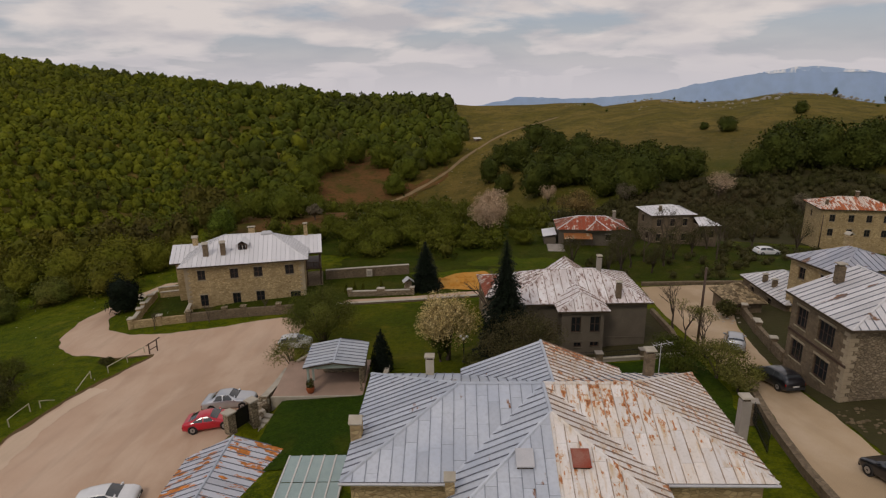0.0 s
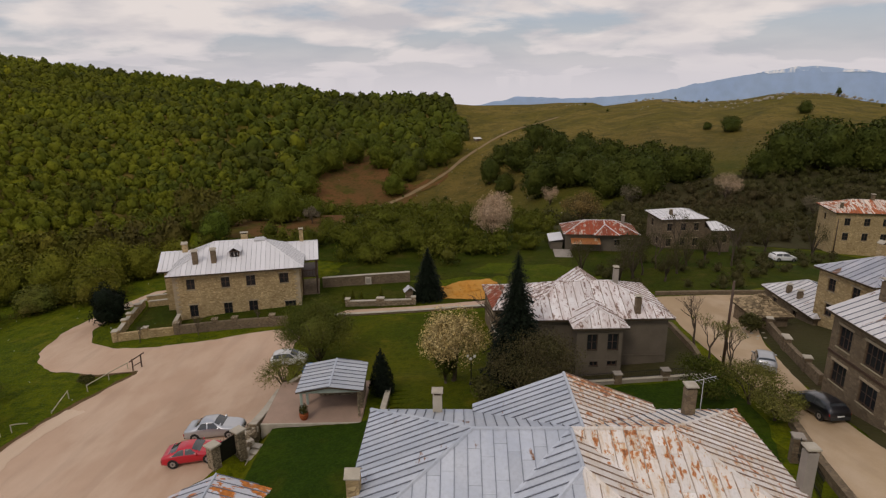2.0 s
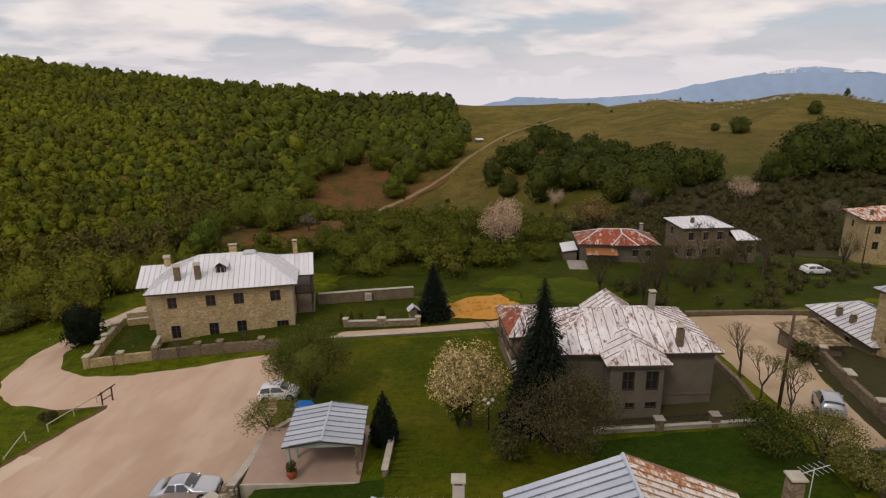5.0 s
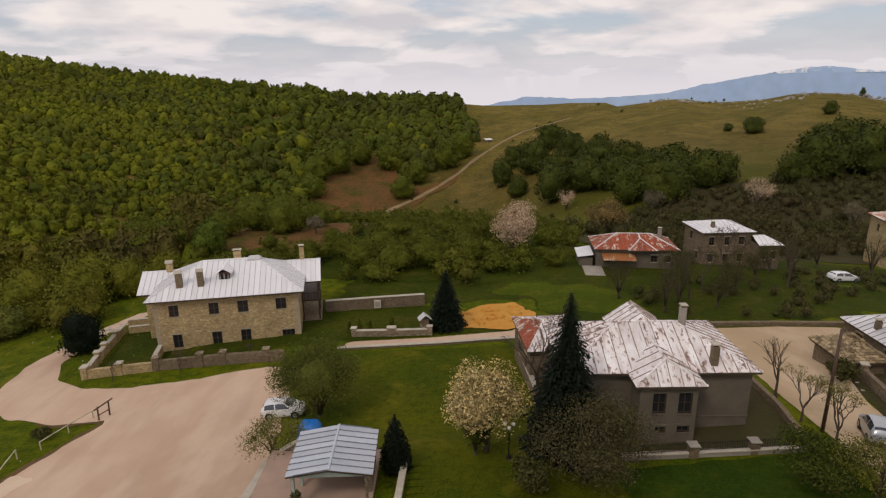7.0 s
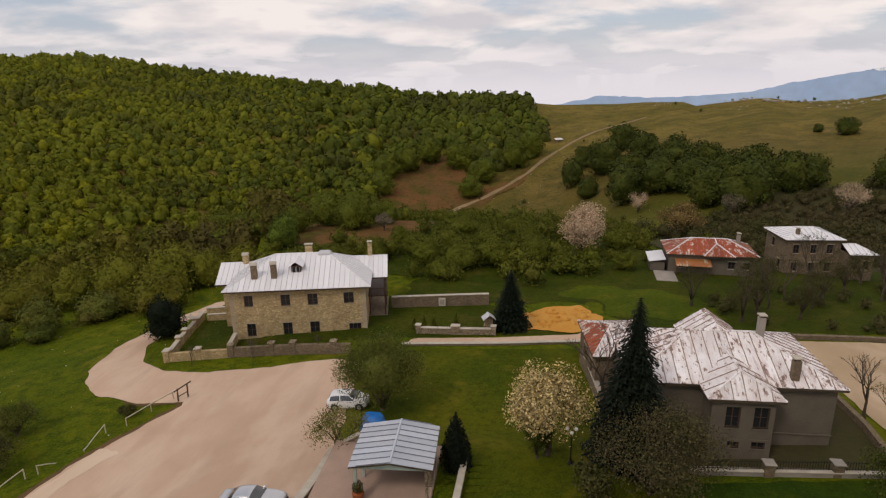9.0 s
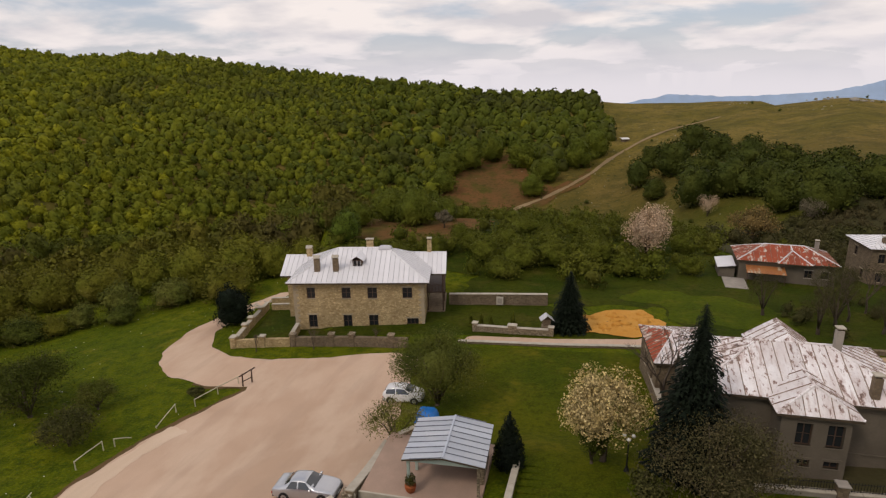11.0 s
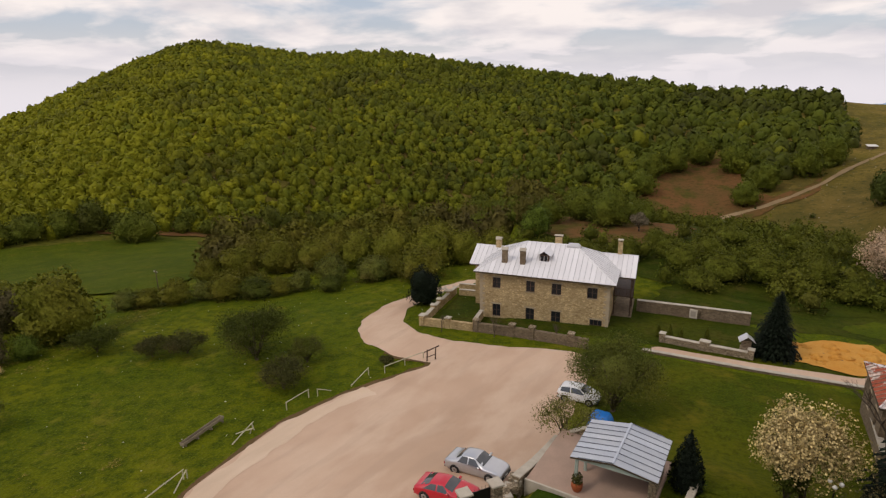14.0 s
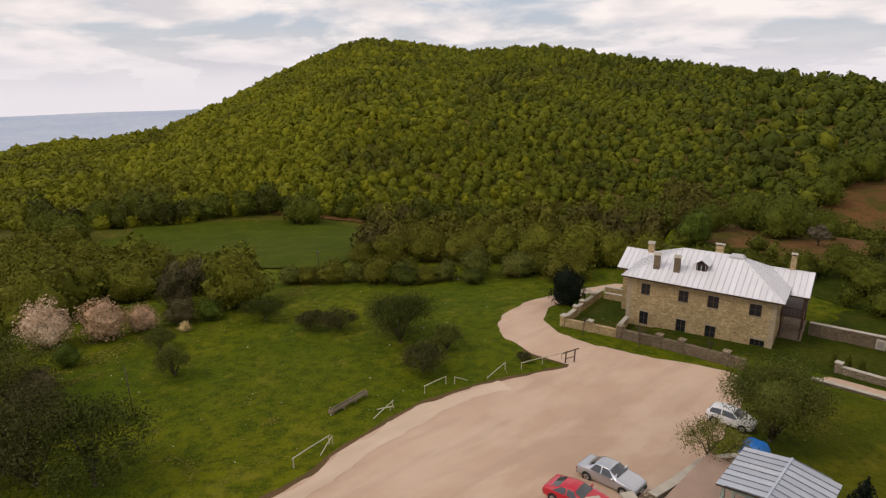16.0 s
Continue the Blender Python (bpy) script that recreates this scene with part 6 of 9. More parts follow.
def leaf_cloud(rng, blobs, count, size, up=0.25, shell=0.35):
    """count leaf clumps (four-sided, bent) in the outer part of the blobs (x, y, z, rx, ry, rz). Returns vertices and triangles."""
    blobs = np.array(blobs, float)
    weight = (blobs[:, 3] * blobs[:, 4] * blobs[:, 5]) ** (2 / 3)
    pick = rng.choice(len(blobs), count, p=weight / weight.sum())
    d = rng.normal(size=(count, 3))
    d /= np.linalg.norm(d, axis=1)[:, None]
    rad = 1 - shell * rng.random(count) ** 1.6 + 0.06 * rng.normal(size=count)
    centre = blobs[pick, :3] + d * blobs[pick, 3:] * rad[:, None]
    nrm = d * 0.8 + rng.normal(size=(count, 3)) * 0.55 + np.array([0, 0, up])
    nrm /= np.linalg.norm(nrm, axis=1)[:, None]
    a = np.cross(nrm, rng.normal(size=(count, 3)))
    a /= np.linalg.norm(a, axis=1)[:, None]
    b = np.cross(nrm, a)
    s = size * (0.6 + 0.8 * rng.random(count))[:, None]
    bend = nrm * s * 0.25
    quad = np.stack([centre - a * s - bend, centre - b * s * 0.7, centre + a * s - bend, centre + b * s * 0.7 + bend * 0.4], 1)
    k = np.arange(count)[:, None] * 4
    tris = np.concatenate([k + [0, 1, 2], k + [0, 2, 3]])
    return quad.reshape(-1, 3), tris


def core_ball(blob, detail, rng):
    """A rough dark-gap filler inside a crown."""
    bm = bmesh.new()
    bmesh.ops.create_icosphere(bm, subdivisions=detail, radius=1.0)
    v = np.array([p.co[:] for p in bm.verts])
    f = np.array([[p.index for p in face.verts] for face in bm.faces])
    bm.free()
    v *= (0.70 + 0.36 * rng.random(len(v)))[:, None]
    return v * np.array(blob[3:]) * 0.84 + np.array(blob[:3]), f


def lumpy(rng, cx, cy, cz, rx, rz, lumps):
    """A crown as one large blob with smaller ones standing out of it."""
    out = [(cx, cy, cz, rx * 0.8, rx * 0.8, rz * 0.82)]
    for _ in range(lumps):
        d = rng.normal(size=3)
        d[2] = abs(d[2]) * 0.9 - 0.35 * rng.random()
        d /= np.linalg.norm(d)
        s = rng.uniform(0.30, 0.48)
        out.append((cx + d[0] * rx * 0.66, cy + d[1] * rx * 0.66, cz + d[2] * rz * 0.66, rx * s, rx * s, rz * s))
    return out


def merged(parts):
    vs, fs, k = [], [], 0
    for v, f in parts:
        vs.append(v)
        fs.append(f + k)
        k += len(v)
    return np.concatenate(vs), np.concatenate(fs)


def crown_reach(dirs, centre, blobs):
    """How far from centre each direction meets the outermost blob, and the surface normal there."""
    best = np.full(len(dirs), 0.05)
    normal = dirs.copy()
    for b in np.array(blobs, float):
        r = b[3:]
        o, d = (centre - b[:3]) / r, dirs / r
        qa, qb, qc = (d * d).sum(1), (d * o).sum(1), (o * o).sum() - 1
        disc = qb * qb - qa * qc
        t = np.where(disc > 0, (-qb + np.sqrt(np.maximum(disc, 0))) / qa, -1)
        win = t > best
        best = np.where(win, t, best)
        n = (o + d * t[:, None]) / r
        n /= np.linalg.norm(n, axis=1)[:, None] + 1e-9
        normal = np.where(win[:, None], n, normal)
    return best, normal


def dome_crown(rng, radius, height, cards, size, detail=2, lumps=9, fuzz=0.20, stray=0.6, foot=0.0, core=0.84, taper=0.25):
    """A leafy crown of uneven outline: a lobed body under leaf clumps that stand off it. foot: height of its lower edge."""
    tall = height - foot
    centre = np.array([0.0, 0.0, foot + 0.44 * tall])
    sx, sy = rng.uniform(0.84, 1.12, 2)
    lean = rng.uniform(-0.12, 0.12, 2) * radius
    blobs = [(0, 0, centre[2], radius * 0.70, radius * 0.70, tall * 0.42), (lean[0], lean[1], foot + 0.30 * tall, radius * 0.76, radius * 0.74, tall * 0.30)]
    for k in range(lumps * 2):
        big = k < lumps
        a, up = 2.4 * k + rng.uniform(-0.6, 0.6), rng.uniform(-0.55, 1.0)
        q = math.sqrt(max(0.0, 1 - up * up))
        s = rng.uniform(0.26, 0.44) if big else rng.uniform(0.12, 0.22)
        out = radius * (1 - taper * max(0.0, up)) * (rng.uniform(0.96, 1.08) - s)
        blobs.append((lean[0] * up + out * q * math.cos(a), lean[1] * up + out * q * math.sin(a), centre[2] + tall * (0.56 - 0.5 * s) * up, radius * s, radius * s, tall * 0.5 * s * rng.uniform(0.8, 1.1)))
    blobs = [(x * sx, y * sy, z, p * sx, q * sy, r) for x, y, z, p, q, r in blobs]
    bm = bmesh.new()
    bmesh.ops.create_icosphere(bm, subdivisions=detail, radius=1.0)
    d = np.array([p.co[:] for p in bm.verts])
    f = np.array([[p.index for p in face.verts] for face in bm.faces if face.calc_center_median().z > -0.75])
    bm.free()
    t, _ = crown_reach(d, centre, blobs)
    body = (centre + d * (t * core * (0.88 + 0.2 * rng.random(len(d))))[:, None], f)
    d = rng.normal(size=(cards, 3))
    d[:, 2] += 0.25
    d /= np.linalg.norm(d, axis=1)[:, None]
    t, n = crown_reach(d, centre, blobs)
    c = centre + d * (t * (1.02 - fuzz * rng.random(cards) ** 1.4 + 0.05 * rng.normal(size=cards)))[:, None]
    n = n + rng.normal(size=(cards, 3)) * stray
    n /= np.linalg.norm(n, axis=1)[:, None]
    u = np.cross(n, rng.normal(size=(cards, 3)))
    u /= np.linalg.norm(u, axis=1)[:, None]
    w = np.cross(n, u)
    s = size * (0.6 + 0.8 * rng.random(cards))[:, None]
    quad = np.stack([c - u * s - n * s * 0.3, c - w * s * 0.75, c + u * s - n * s * 0.3, c + w * s * 0.75], 1).reshape(-1, 3)
    k = np.arange(cards)[:, None] * 4
    return merged([body, (quad, np.concatenate([k + [0, 1, 2], k + [0, 2, 3]]))])


def models(seed, count, cards, size, tall, **more):
    """Crowns one metre in radius, standing on z = 0."""
    return [dome_crown(np.random.default_rng(seed + k), 1.0, tall * (0.9 + 0.14 * (k % 3)), cards, size, **more) for k in range(count)]


NEAR_MODELS = models(10, 8, 90, 0.15, 1.7, lumps=6, fuzz=0.14, stray=0.45, core=0.88)
FAR_MODELS = models(30, 8, 30, 0.23, 1.7, lumps=5, fuzz=0.14, stray=0.45, core=0.9)
HEDGE_MODELS = models(90, 6, 420, 0.09, 1.7, lumps=10, fuzz=0.25, core=0.78)
SHRUB_MODELS = models(50, 6, 180, 0.085, 1.5, detail=1, lumps=7, fuzz=0.5, stray=0.8, core=0.62)


def planted(name, spots, models, material, label, category, seed, sunk=0.15):
    """Crowns at (x, y, radius) merged into one object of kind stuff."""
    rng = np.random.default_rng(seed)
    vs, fs, k = [], [], 0
    for x, y, r in spots:
        v, f = models[rng.integers(len(models))]
        a = rng.uniform(0, 6.283)
        c, s = math.cos(a), math.sin(a)
        h = r * rng.uniform(0.85, 1.2)
        w = np.stack([(v[:, 0] * c - v[:, 1] * s) * r + x, (v[:, 0] * s + v[:, 1] * c) * r + y, v[:, 2] * h + ground_z(x, y) - sunk * r], 1)
        vs.append(w)
        fs.append(f + k)
        k += len(v)
    ob = new(name, big_mesh(name, np.concatenate(vs), np.concatenate(fs), material))
    return tagged(ob, label, category, "", "stuff")


def scatter(x0, x1, y0, y1, spacing, chance, radius, seed):
    """Jittered spots over a box; chance(x, y): how likely; radius: (least, most)."""
    rng, out = random.Random(seed), []
    y, row = y0, 0
    while y < y1:
        x = x0 + (spacing / 2 if row % 2 else 0)
        while x < x1:
            px, py = x + rng.uniform(-0.42, 0.42) * spacing, y + rng.uniform(-0.42, 0.42) * spacing
            if rng.random() < chance(px, py):
                out.append((px, py, rng.uniform(*radius)))
            x += spacing
        y, row = y + spacing * 0.87, row + 1
    return out


def polar(x, y):
    return math.hypot(x - CX, y - CY), math.degrees(math.atan2(x - CX, y - CY))


FOREST_FOOT = [(-110, 262), (-85, 247), (-77, 226), (-63, 224), (-54, 215), (-35, 240), (-25, 268), (-17, 282), (-14.5, 300), (-12.6, 345), (-10, 385), (-8, 404), (-6, 400), (-5.2, 374), (-4.2, 345), (-2, 350), (0, 362), (1.5, 378), (2.6, 394), (2.7, 2000)]


def forest_chance(x, y):
    r, az = polar(x, y)
    if not (-90 < az < 2.6 - 1.7 * smooth(430, 550, r)) or r > knots(az, RIDGE) + 10:
        return 0.0
    foot = knots(az, FOREST_FOOT) + 7 * noise.noise((x * 0.03, y * 0.03, 9))
    return 0.97 if r > foot else 0.0


near_forest = scatter(-420, 30, 5, 430, 5.6, lambda x, y: forest_chance(x, y) if polar(x, y)[0] < 345 else 0, (2.9, 4.7), 1)
far_forest = scatter(-720, 30, -20, 600, 6.0, lambda x, y: forest_chance(x, y) if polar(x, y)[0] >= 345 else 0, (3.2, 5.2), 2)
_pick = random.Random(23)
near_forest, far_forest = ([(x, y, r * (1.55 if polar(x, y)[1] > -19 else 1.0)) for x, y, r in spots if polar(x, y)[1] < -19 or _pick.random() < 0.5] for spots in (near_forest, far_forest))
STANDS = [(-200, -50, LEAF_SUNNY, "yellow-green young beech forest coloured as if sunlit"), (-50, -22, LEAF_FOREST, "dense young-leaved beech forest"), (-22, 200, LEAF_SHADY, "deep green beech forest")]
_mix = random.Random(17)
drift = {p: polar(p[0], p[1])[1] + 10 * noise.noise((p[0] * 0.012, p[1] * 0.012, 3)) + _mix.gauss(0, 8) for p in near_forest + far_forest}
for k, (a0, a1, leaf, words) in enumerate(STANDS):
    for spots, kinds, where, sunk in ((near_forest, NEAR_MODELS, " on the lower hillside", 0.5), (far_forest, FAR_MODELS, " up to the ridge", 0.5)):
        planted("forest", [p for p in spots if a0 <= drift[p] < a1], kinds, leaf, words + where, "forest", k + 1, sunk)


def edge_chance(x, y):
    r, az = polar(x, y)
    if not -100 < az < 2.4:
        return 0.0
    foot = knots(az, FOREST_FOOT) + 7 * noise.noise((x * 0.03, y * 0.03, 9))
    return 0.7 if -2 < r - foot < 7 + 9 * noise.noise((x * 0.02, y * 0.02, 1)) else 0.0


planted("forest_edge", scatter(-330, 25, 0, 460, 7.0, edge_chance, (3.4, 5.8), 9), HEDGE_MODELS, LEAF_EDGE, "taller dark trees along the foot of the forest", "forest", 9)


def broad_tree(name, spots, leaf, label, seed, fine=0.30, fuzz=0.18, group="", lumps=11):
    """Full round-headed trees at (x, y, radius, height): short trunk, limbs, and a leafy dome that comes down nearly to the grass."""
    for k, (x, y, r, h) in enumerate(spots):
        rng = np.random.default_rng(seed + k)
        t = thing(name, pose(x, y, ground_z(x, y) - 0.08 * h, 0, 0, 37 * k), label, "tree", group)
        w = 0.022 * h + 0.05
        part("trunk", Shape().tube([(0, 0, -0.5), (0.05 * r, 0, 0.3 * h), (0, 0.04 * r, 0.7 * h)], [w * 1.3, w, w * 0.4], 7), BARK, t, "", True)
        for j in range(3):
            a = 2.1 * j + k
            part("limb", Shape().tube([(0, 0, 0.2 * h), (0.3 * r * math.cos(a), 0.3 * r * math.sin(a), 0.38 * h), (0.6 * r * math.cos(a), 0.6 * r * math.sin(a), 0.55 * h)], [w * 0.6, w * 0.4, w * 0.15], 5), BARK, t, "", True)
        cards = 1400 if fine >= 0.3 else 2400
        size = 0.62 * math.sqrt(math.pi * r * (r + h) / cards)
        v, f = dome_crown(rng, r, h, cards, size, 3, lumps, fuzz, 0.42, 0.0, 0.9 - 0.45 * fuzz)
        part("crown", big_mesh("crown", v, f, leaf), None, t)


OAK = "dark round-headed oak on the opposite slope"
broad_tree("oak_tree", [(26.3, 326, 7.2, 19), (44.7, 266, 11.0, 20), (43, 327, 11.5, 21), (59, 367, 10.4, 17), (63, 222, 8.8, 17.5), (69, 205, 10.0, 19), (86.5, 216, 9.4, 16.5), (77, 274, 10.6, 15.8), (56, 262, 10.0, 19)], LEAF_WOODS, OAK, 400, 0.42, 0.18, "oaks of the slope")
broad_tree("oak_tree", [(70.7, 300, 10.0, 17), (63.4, 329, 10.9, 17), (64, 252, 9.5, 16), (84, 239, 9.4, 14), (95.3, 222, 6.5, 12), (71.5, 234, 9.4, 17), (36, 350, 8.5, 15), (52, 300, 9.5, 16), (32, 300, 6.5, 12)], LEAF_WOODS, OAK, 420, 0.42, 0.18, "oaks of the slope")
broad_tree("oak_tree", [(113, 210, 6.0, 13), (122.5, 212, 10.5, 20), (140.7, 217, 11.0, 20), (132, 226, 9.5, 18), (152, 214, 10.5, 20), (166, 222, 12, 22), (146, 236, 10, 19), (181, 228, 11, 20)], LEAF_WOODS, OAK, 440, 0.42, 0.18, "oaks of the slope")
broad_tree("hill_tree", [(154.5, 321, 6.6, 10), (206, 343, 4.6, 8.5), (148, 335, 3.0, 4.8), (277.6, 425, 1.8, 7.5), (301, 405, 2.6, 8)], LEAF_WOODS, "lone dark tree on the hill pasture", 460, 0.40)
EDGE_LABEL = "rounded dark-green tree at the edge of the forest"
broad_tree("forest_edge_tree", [(-35, 129.7, 5.6, 9.2), (-46.3, 125, 3.7, 6.8), (-51.5, 124, 4.2, 7.1), (-58, 126, 4.4, 7.5), (-41, 133, 4.6, 8.2), (-31, 139, 4.2, 6.5), (-64, 130, 4.8, 7.5)], LEAF_EDGE, EDGE_LABEL, 480, 0.20)
broad_tree("forest_edge_tree", [(-112, 238, 9.5, 15), (-127, 242, 9.5, 14), (-95, 290, 10.5, 18), (-20, 351.5, 8.6, 19), (-3, 370.6, 10.5, 22), (6.5, 391, 8.5, 21), (-38, 379, 11, 20), (-57.5, 391, 11, 20), (-69, 372, 11, 20), (-79, 356, 10.5, 18), (-76, 331, 8.5, 15)], LEAF_EDGE, EDGE_LABEL, 500, 0.42)
broad_tree("ridge_tree", [(-290, 480, 7, 14), (-246, 505, 6, 12), (-204, 520, 7, 13), (-176, 528, 7, 15), (-158, 536, 4, 11), (-80, 551, 7, 11), (-16, 556, 6, 9)], LEAF_EDGE, "round tree standing against the sky on the ridge", 520, 0.5)
BELT_LABEL = "dark green thicket tree behind the gardens"
broad_tree("thicket_tree", [(-22.8, 116, 2.6, 4.6), (-16.3, 105.8, 3.9, 5.9), (-10.7, 104.3, 4.1, 5.6), (-5.3, 105.8, 4.1, 6.0), (1.2, 108.4, 3.8, 5.6), (-13.6, 115.6, 3.8, 4.6), (-6.6, 115.9, 3.8, 4.6), (0.6, 120.9, 3.4, 4.3), (-19.7, 111.5, 3.0, 4.6), (5.2, 103.5, 2.8, 4.0)], LEAF_HEDGE, BELT_LABEL, 540, 0.16, 0.4, "thicket trees")
broad_tree("thicket_tree", [(15.1, 106, 2.6, 4.0), (-13, 99, 3.1, 3.8), (-25.1, 105.9, 3.0, 5.0), (-31, 103, 3.2, 4.6), (16, 121, 3.4, 4.6), (8, 126, 3.6, 4.4), (-12, 127, 3.8, 4.2), (-2, 131, 3.8, 4.2), (20, 131, 3.2, 3.8)], LEAF_HEDGE, BELT_LABEL, 560, 0.16, 0.4, "thicket trees")
HEDGE_LABEL = "round olive-green hedgerow tree below the meadow"
broad_tree("hedgerow_tree", [(-82.9, 47.6, 6.4, 11.4), (-103, 38.5, 5.8, 8.0), (-109, 27.9, 6.5, 11.5), (-145, 42.3, 8.0, 8.8), (-131, 26, 7.2, 12), (-106, 33, 4.3, 8.0), (-184, 36, 8.2, 11), (-193, 45.6, 7.7, 8.6), (-107.5, 50.8, 5.1, 6.8), (-137, 51.6, 5.6, 7.0), (-183, 30, 7.2, 10.8), (-120, 40, 6, 8), (-160, 30, 7.5, 10), (-97, 24, 5.5, 9)], LEAF_MEADOW, HEDGE_LABEL, 580, 0.20)
broad_tree("hedgerow_tree", [(-91.2, 41.8, 3.3, 8.8), (-96, 47, 4.0, 7.4), (-116, 34, 4.6, 7)], LEAF_TWIG, "brown half-leafed hedgerow tree below the meadow", 600, 0.16, 0.2)
broad_tree("forest_foot_tree", [(-217.8, 80.8, 6, 12.5), (-183.5, 117, 8.2, 12.8), (-214, 89, 6.6, 9.5), (-212, 97, 7.4, 10), (-207, 106, 7.2, 10), (-207, 114.6, 6.7, 10), (-234, 76, 7.1, 10.6), (-207, 50, 7.2, 10.3), (-217, 46, 6.5, 10.8), (-228, 63, 6.8, 10.2), (-163, 147, 7.3, 9.5)], LEAF_EDGE, EDGE_LABEL, 620, 0.30)
MID_LABEL = "full yellow-green tree behind the meadow hedge"
broad_tree("field_tree", [(-65.1, 96.8, 4.7, 8.9), (-58.2, 99.3, 5.2, 8.9), (-53.2, 103.2, 4.2, 7.3), (-71.6, 94.9, 4.9, 7.6), (-61, 106, 5, 8.4), (-50, 110, 4, 6.6)], LEAF_MEADOW, MID_LABEL, 640, 0.18, 0.2)
broad_tree("field_tree", [(-77.7, 91, 5.3, 7.6), (-84, 87.2, 5.0, 7.6), (-89.8, 82.5, 5.4, 7.2), (-91.7, 76.5, 3.3, 5.6), (-80, 99, 5, 8), (-92, 92, 5, 8), (-70, 104, 5, 8)], LEAF_FIELD, "dark green tree behind the meadow hedge", 660, 0.18)
FIELD_ROW = [(-66.8, 82.4, 2.6, 5.4, 0), (-77.4, 69.5, 2.8, 4.4, 1), (-72.7, 71.6, 2.6, 3.2, 2), (-61.6, 86.9, 2.7, 4.0, 0), (-54.2, 90.2, 3.8, 5.6, 1), (-83.4, 64.7, 2.4, 3.9, 1), (-86.5, 62, 2.0, 3.0, 1), (-69.1, 77.6, 1.9, 3.4, 0), (-57.5, 92, 2.4, 3.6, 2), (-75, 74, 2.2, 3.4, 1), (-64, 79, 1.6, 2.6, 2), (-80.5, 68, 1.8, 3.0, 0), (-70.5, 74.5, 1.9, 2.8, 1), (-60, 90.5, 2.2, 3.4, 1), (-89, 60, 2.0, 3.0, 0)]
for k, (x, y, r, h, tone) in enumerate(FIELD_ROW):
    broad_tree("field_hedge_bush", [(x, y, r * 1.45, h * 1.2)], (LEAF_RUST, LEAF_FIELD, LEAF_THORN)[tone], ("bronze budding bush", "dark olive bush", "yellow-green bush")[tone] + " of the meadow hedge", 680 + k, 0.10, 0.42)
# undergrowth that fills the hedgerows and slopes
HEDGE = polygon_distance([(-100, 86), (-84, 96), (-70, 106), (-56, 110), (-48, 118), (-52, 150), (-85, 150), (-120, 128), (-126, 104)])
LEFT_WOOD = polygon_distance([(-92, 8), (-96, 26), (-100, 34), (-106, 46), (-122, 46), (-142, 42), (-165, 34), (-195, 10), (-205, -14), (-120, -20), (-96, -6)])
for zone, leaf, seed, words in ((HEDGE, LEAF_FIELD, 4, "mixed dark hedgerow trees behind the drive"), (LEFT_WOOD, LEAF_MEADOW, 14, "yellow-green hedgerow trees below the meadow")):
    planted("hedgerow", scatter(-225, -40, -25, 155, 6.5, lambda x, y: 0.85 if zone(x, y) + 4 * noise.noise((x * 0.07, y * 0.07, 5)) > 0 else 0.0, (2.8, 5.4), seed), HEDGE_MODELS, leaf, words, "hedgerow", seed)
draped("thicket_floor", ragged(polygon_distance([(-44, 100), (-30, 98), (-6, 97), (6, 98), (16, 108), (28, 140), (32, 172), (20, 200), (-20, 190), (-40, 160)]), 4, 0.1), -60, 40, 90, 210, 2.0, 0.09, VILLAGE_GRASS, "dark undergrowth below the thicket", "undergrowth")
BELT = polygon_distance([(-60, 150), (-47, 103), (-38, 93), (-24, 97), (-6, 95), (6, 96), (14, 108), (26, 138), (32, 172), (20, 205), (-20, 196), (-44, 186)])
planted("green_shrubs", scatter(-70, 40, 98, 210, 3.6, lambda x, y: (0.0 if BANK_PLOT(x, y) > -1 else 0.55 if BELT(x, y) + 7 * noise.noise((x * 0.07, y * 0.07, 8)) > 0 else 0.03), (1.3, 2.9), 5), SHRUB_MODELS, LEAF_HEDGE,
        "dense green shrubs below the hill track", "shrubs", 5)
planted("brown_scrub", scatter(25, 160, 84, 225, 3.6, lambda x, y: (0.75 if SCRUB(x, y) + 8 * noise.noise((x * 0.06, y * 0.06, 4)) > 0 else 0.0), (1.2, 2.8), 6), SHRUB_MODELS, LEAF_SCRUB,
        "brown budding scrub behind the houses", "scrub", 6)
planted("village_scrub", scatter(22, 80, 78, 112, 2.6, lambda x, y: 0.45 if polygon_distance([(24, 80), (40, 79), (46, 84), (60, 92), (72, 108), (54, 104), (40, 96), (30, 99), (22, 92)])(x, y)
        + 3 * noise.noise((x * 0.12, y * 0.12, 4)) > 0 else 0.0, (0.6, 1.5), 8), SHRUB_MODELS, LEAF_SCRUB, "low brown brush between the village plots", "scrub", 8)
OAKS = polygon_distance([(22, 330), (40, 262), (60, 200), (100, 205), (170, 200), (190, 240), (100, 280), (60, 388), (34, 400)])
planted("hill_bushes", scatter(-60, 420, 200, 540, 16, lambda x, y: 0.22 * max(0.0, noise.noise((x * 0.02, y * 0.02, 6)) + 0.25) if polar(x, y)[1] > -8 and OAKS(x, y) < 0 else 0, (0.8, 2.0), 7),
        SHRUB_MODELS, LEAF_WOODS, "scattered bushes on the hill pasture", "bushes", 7)


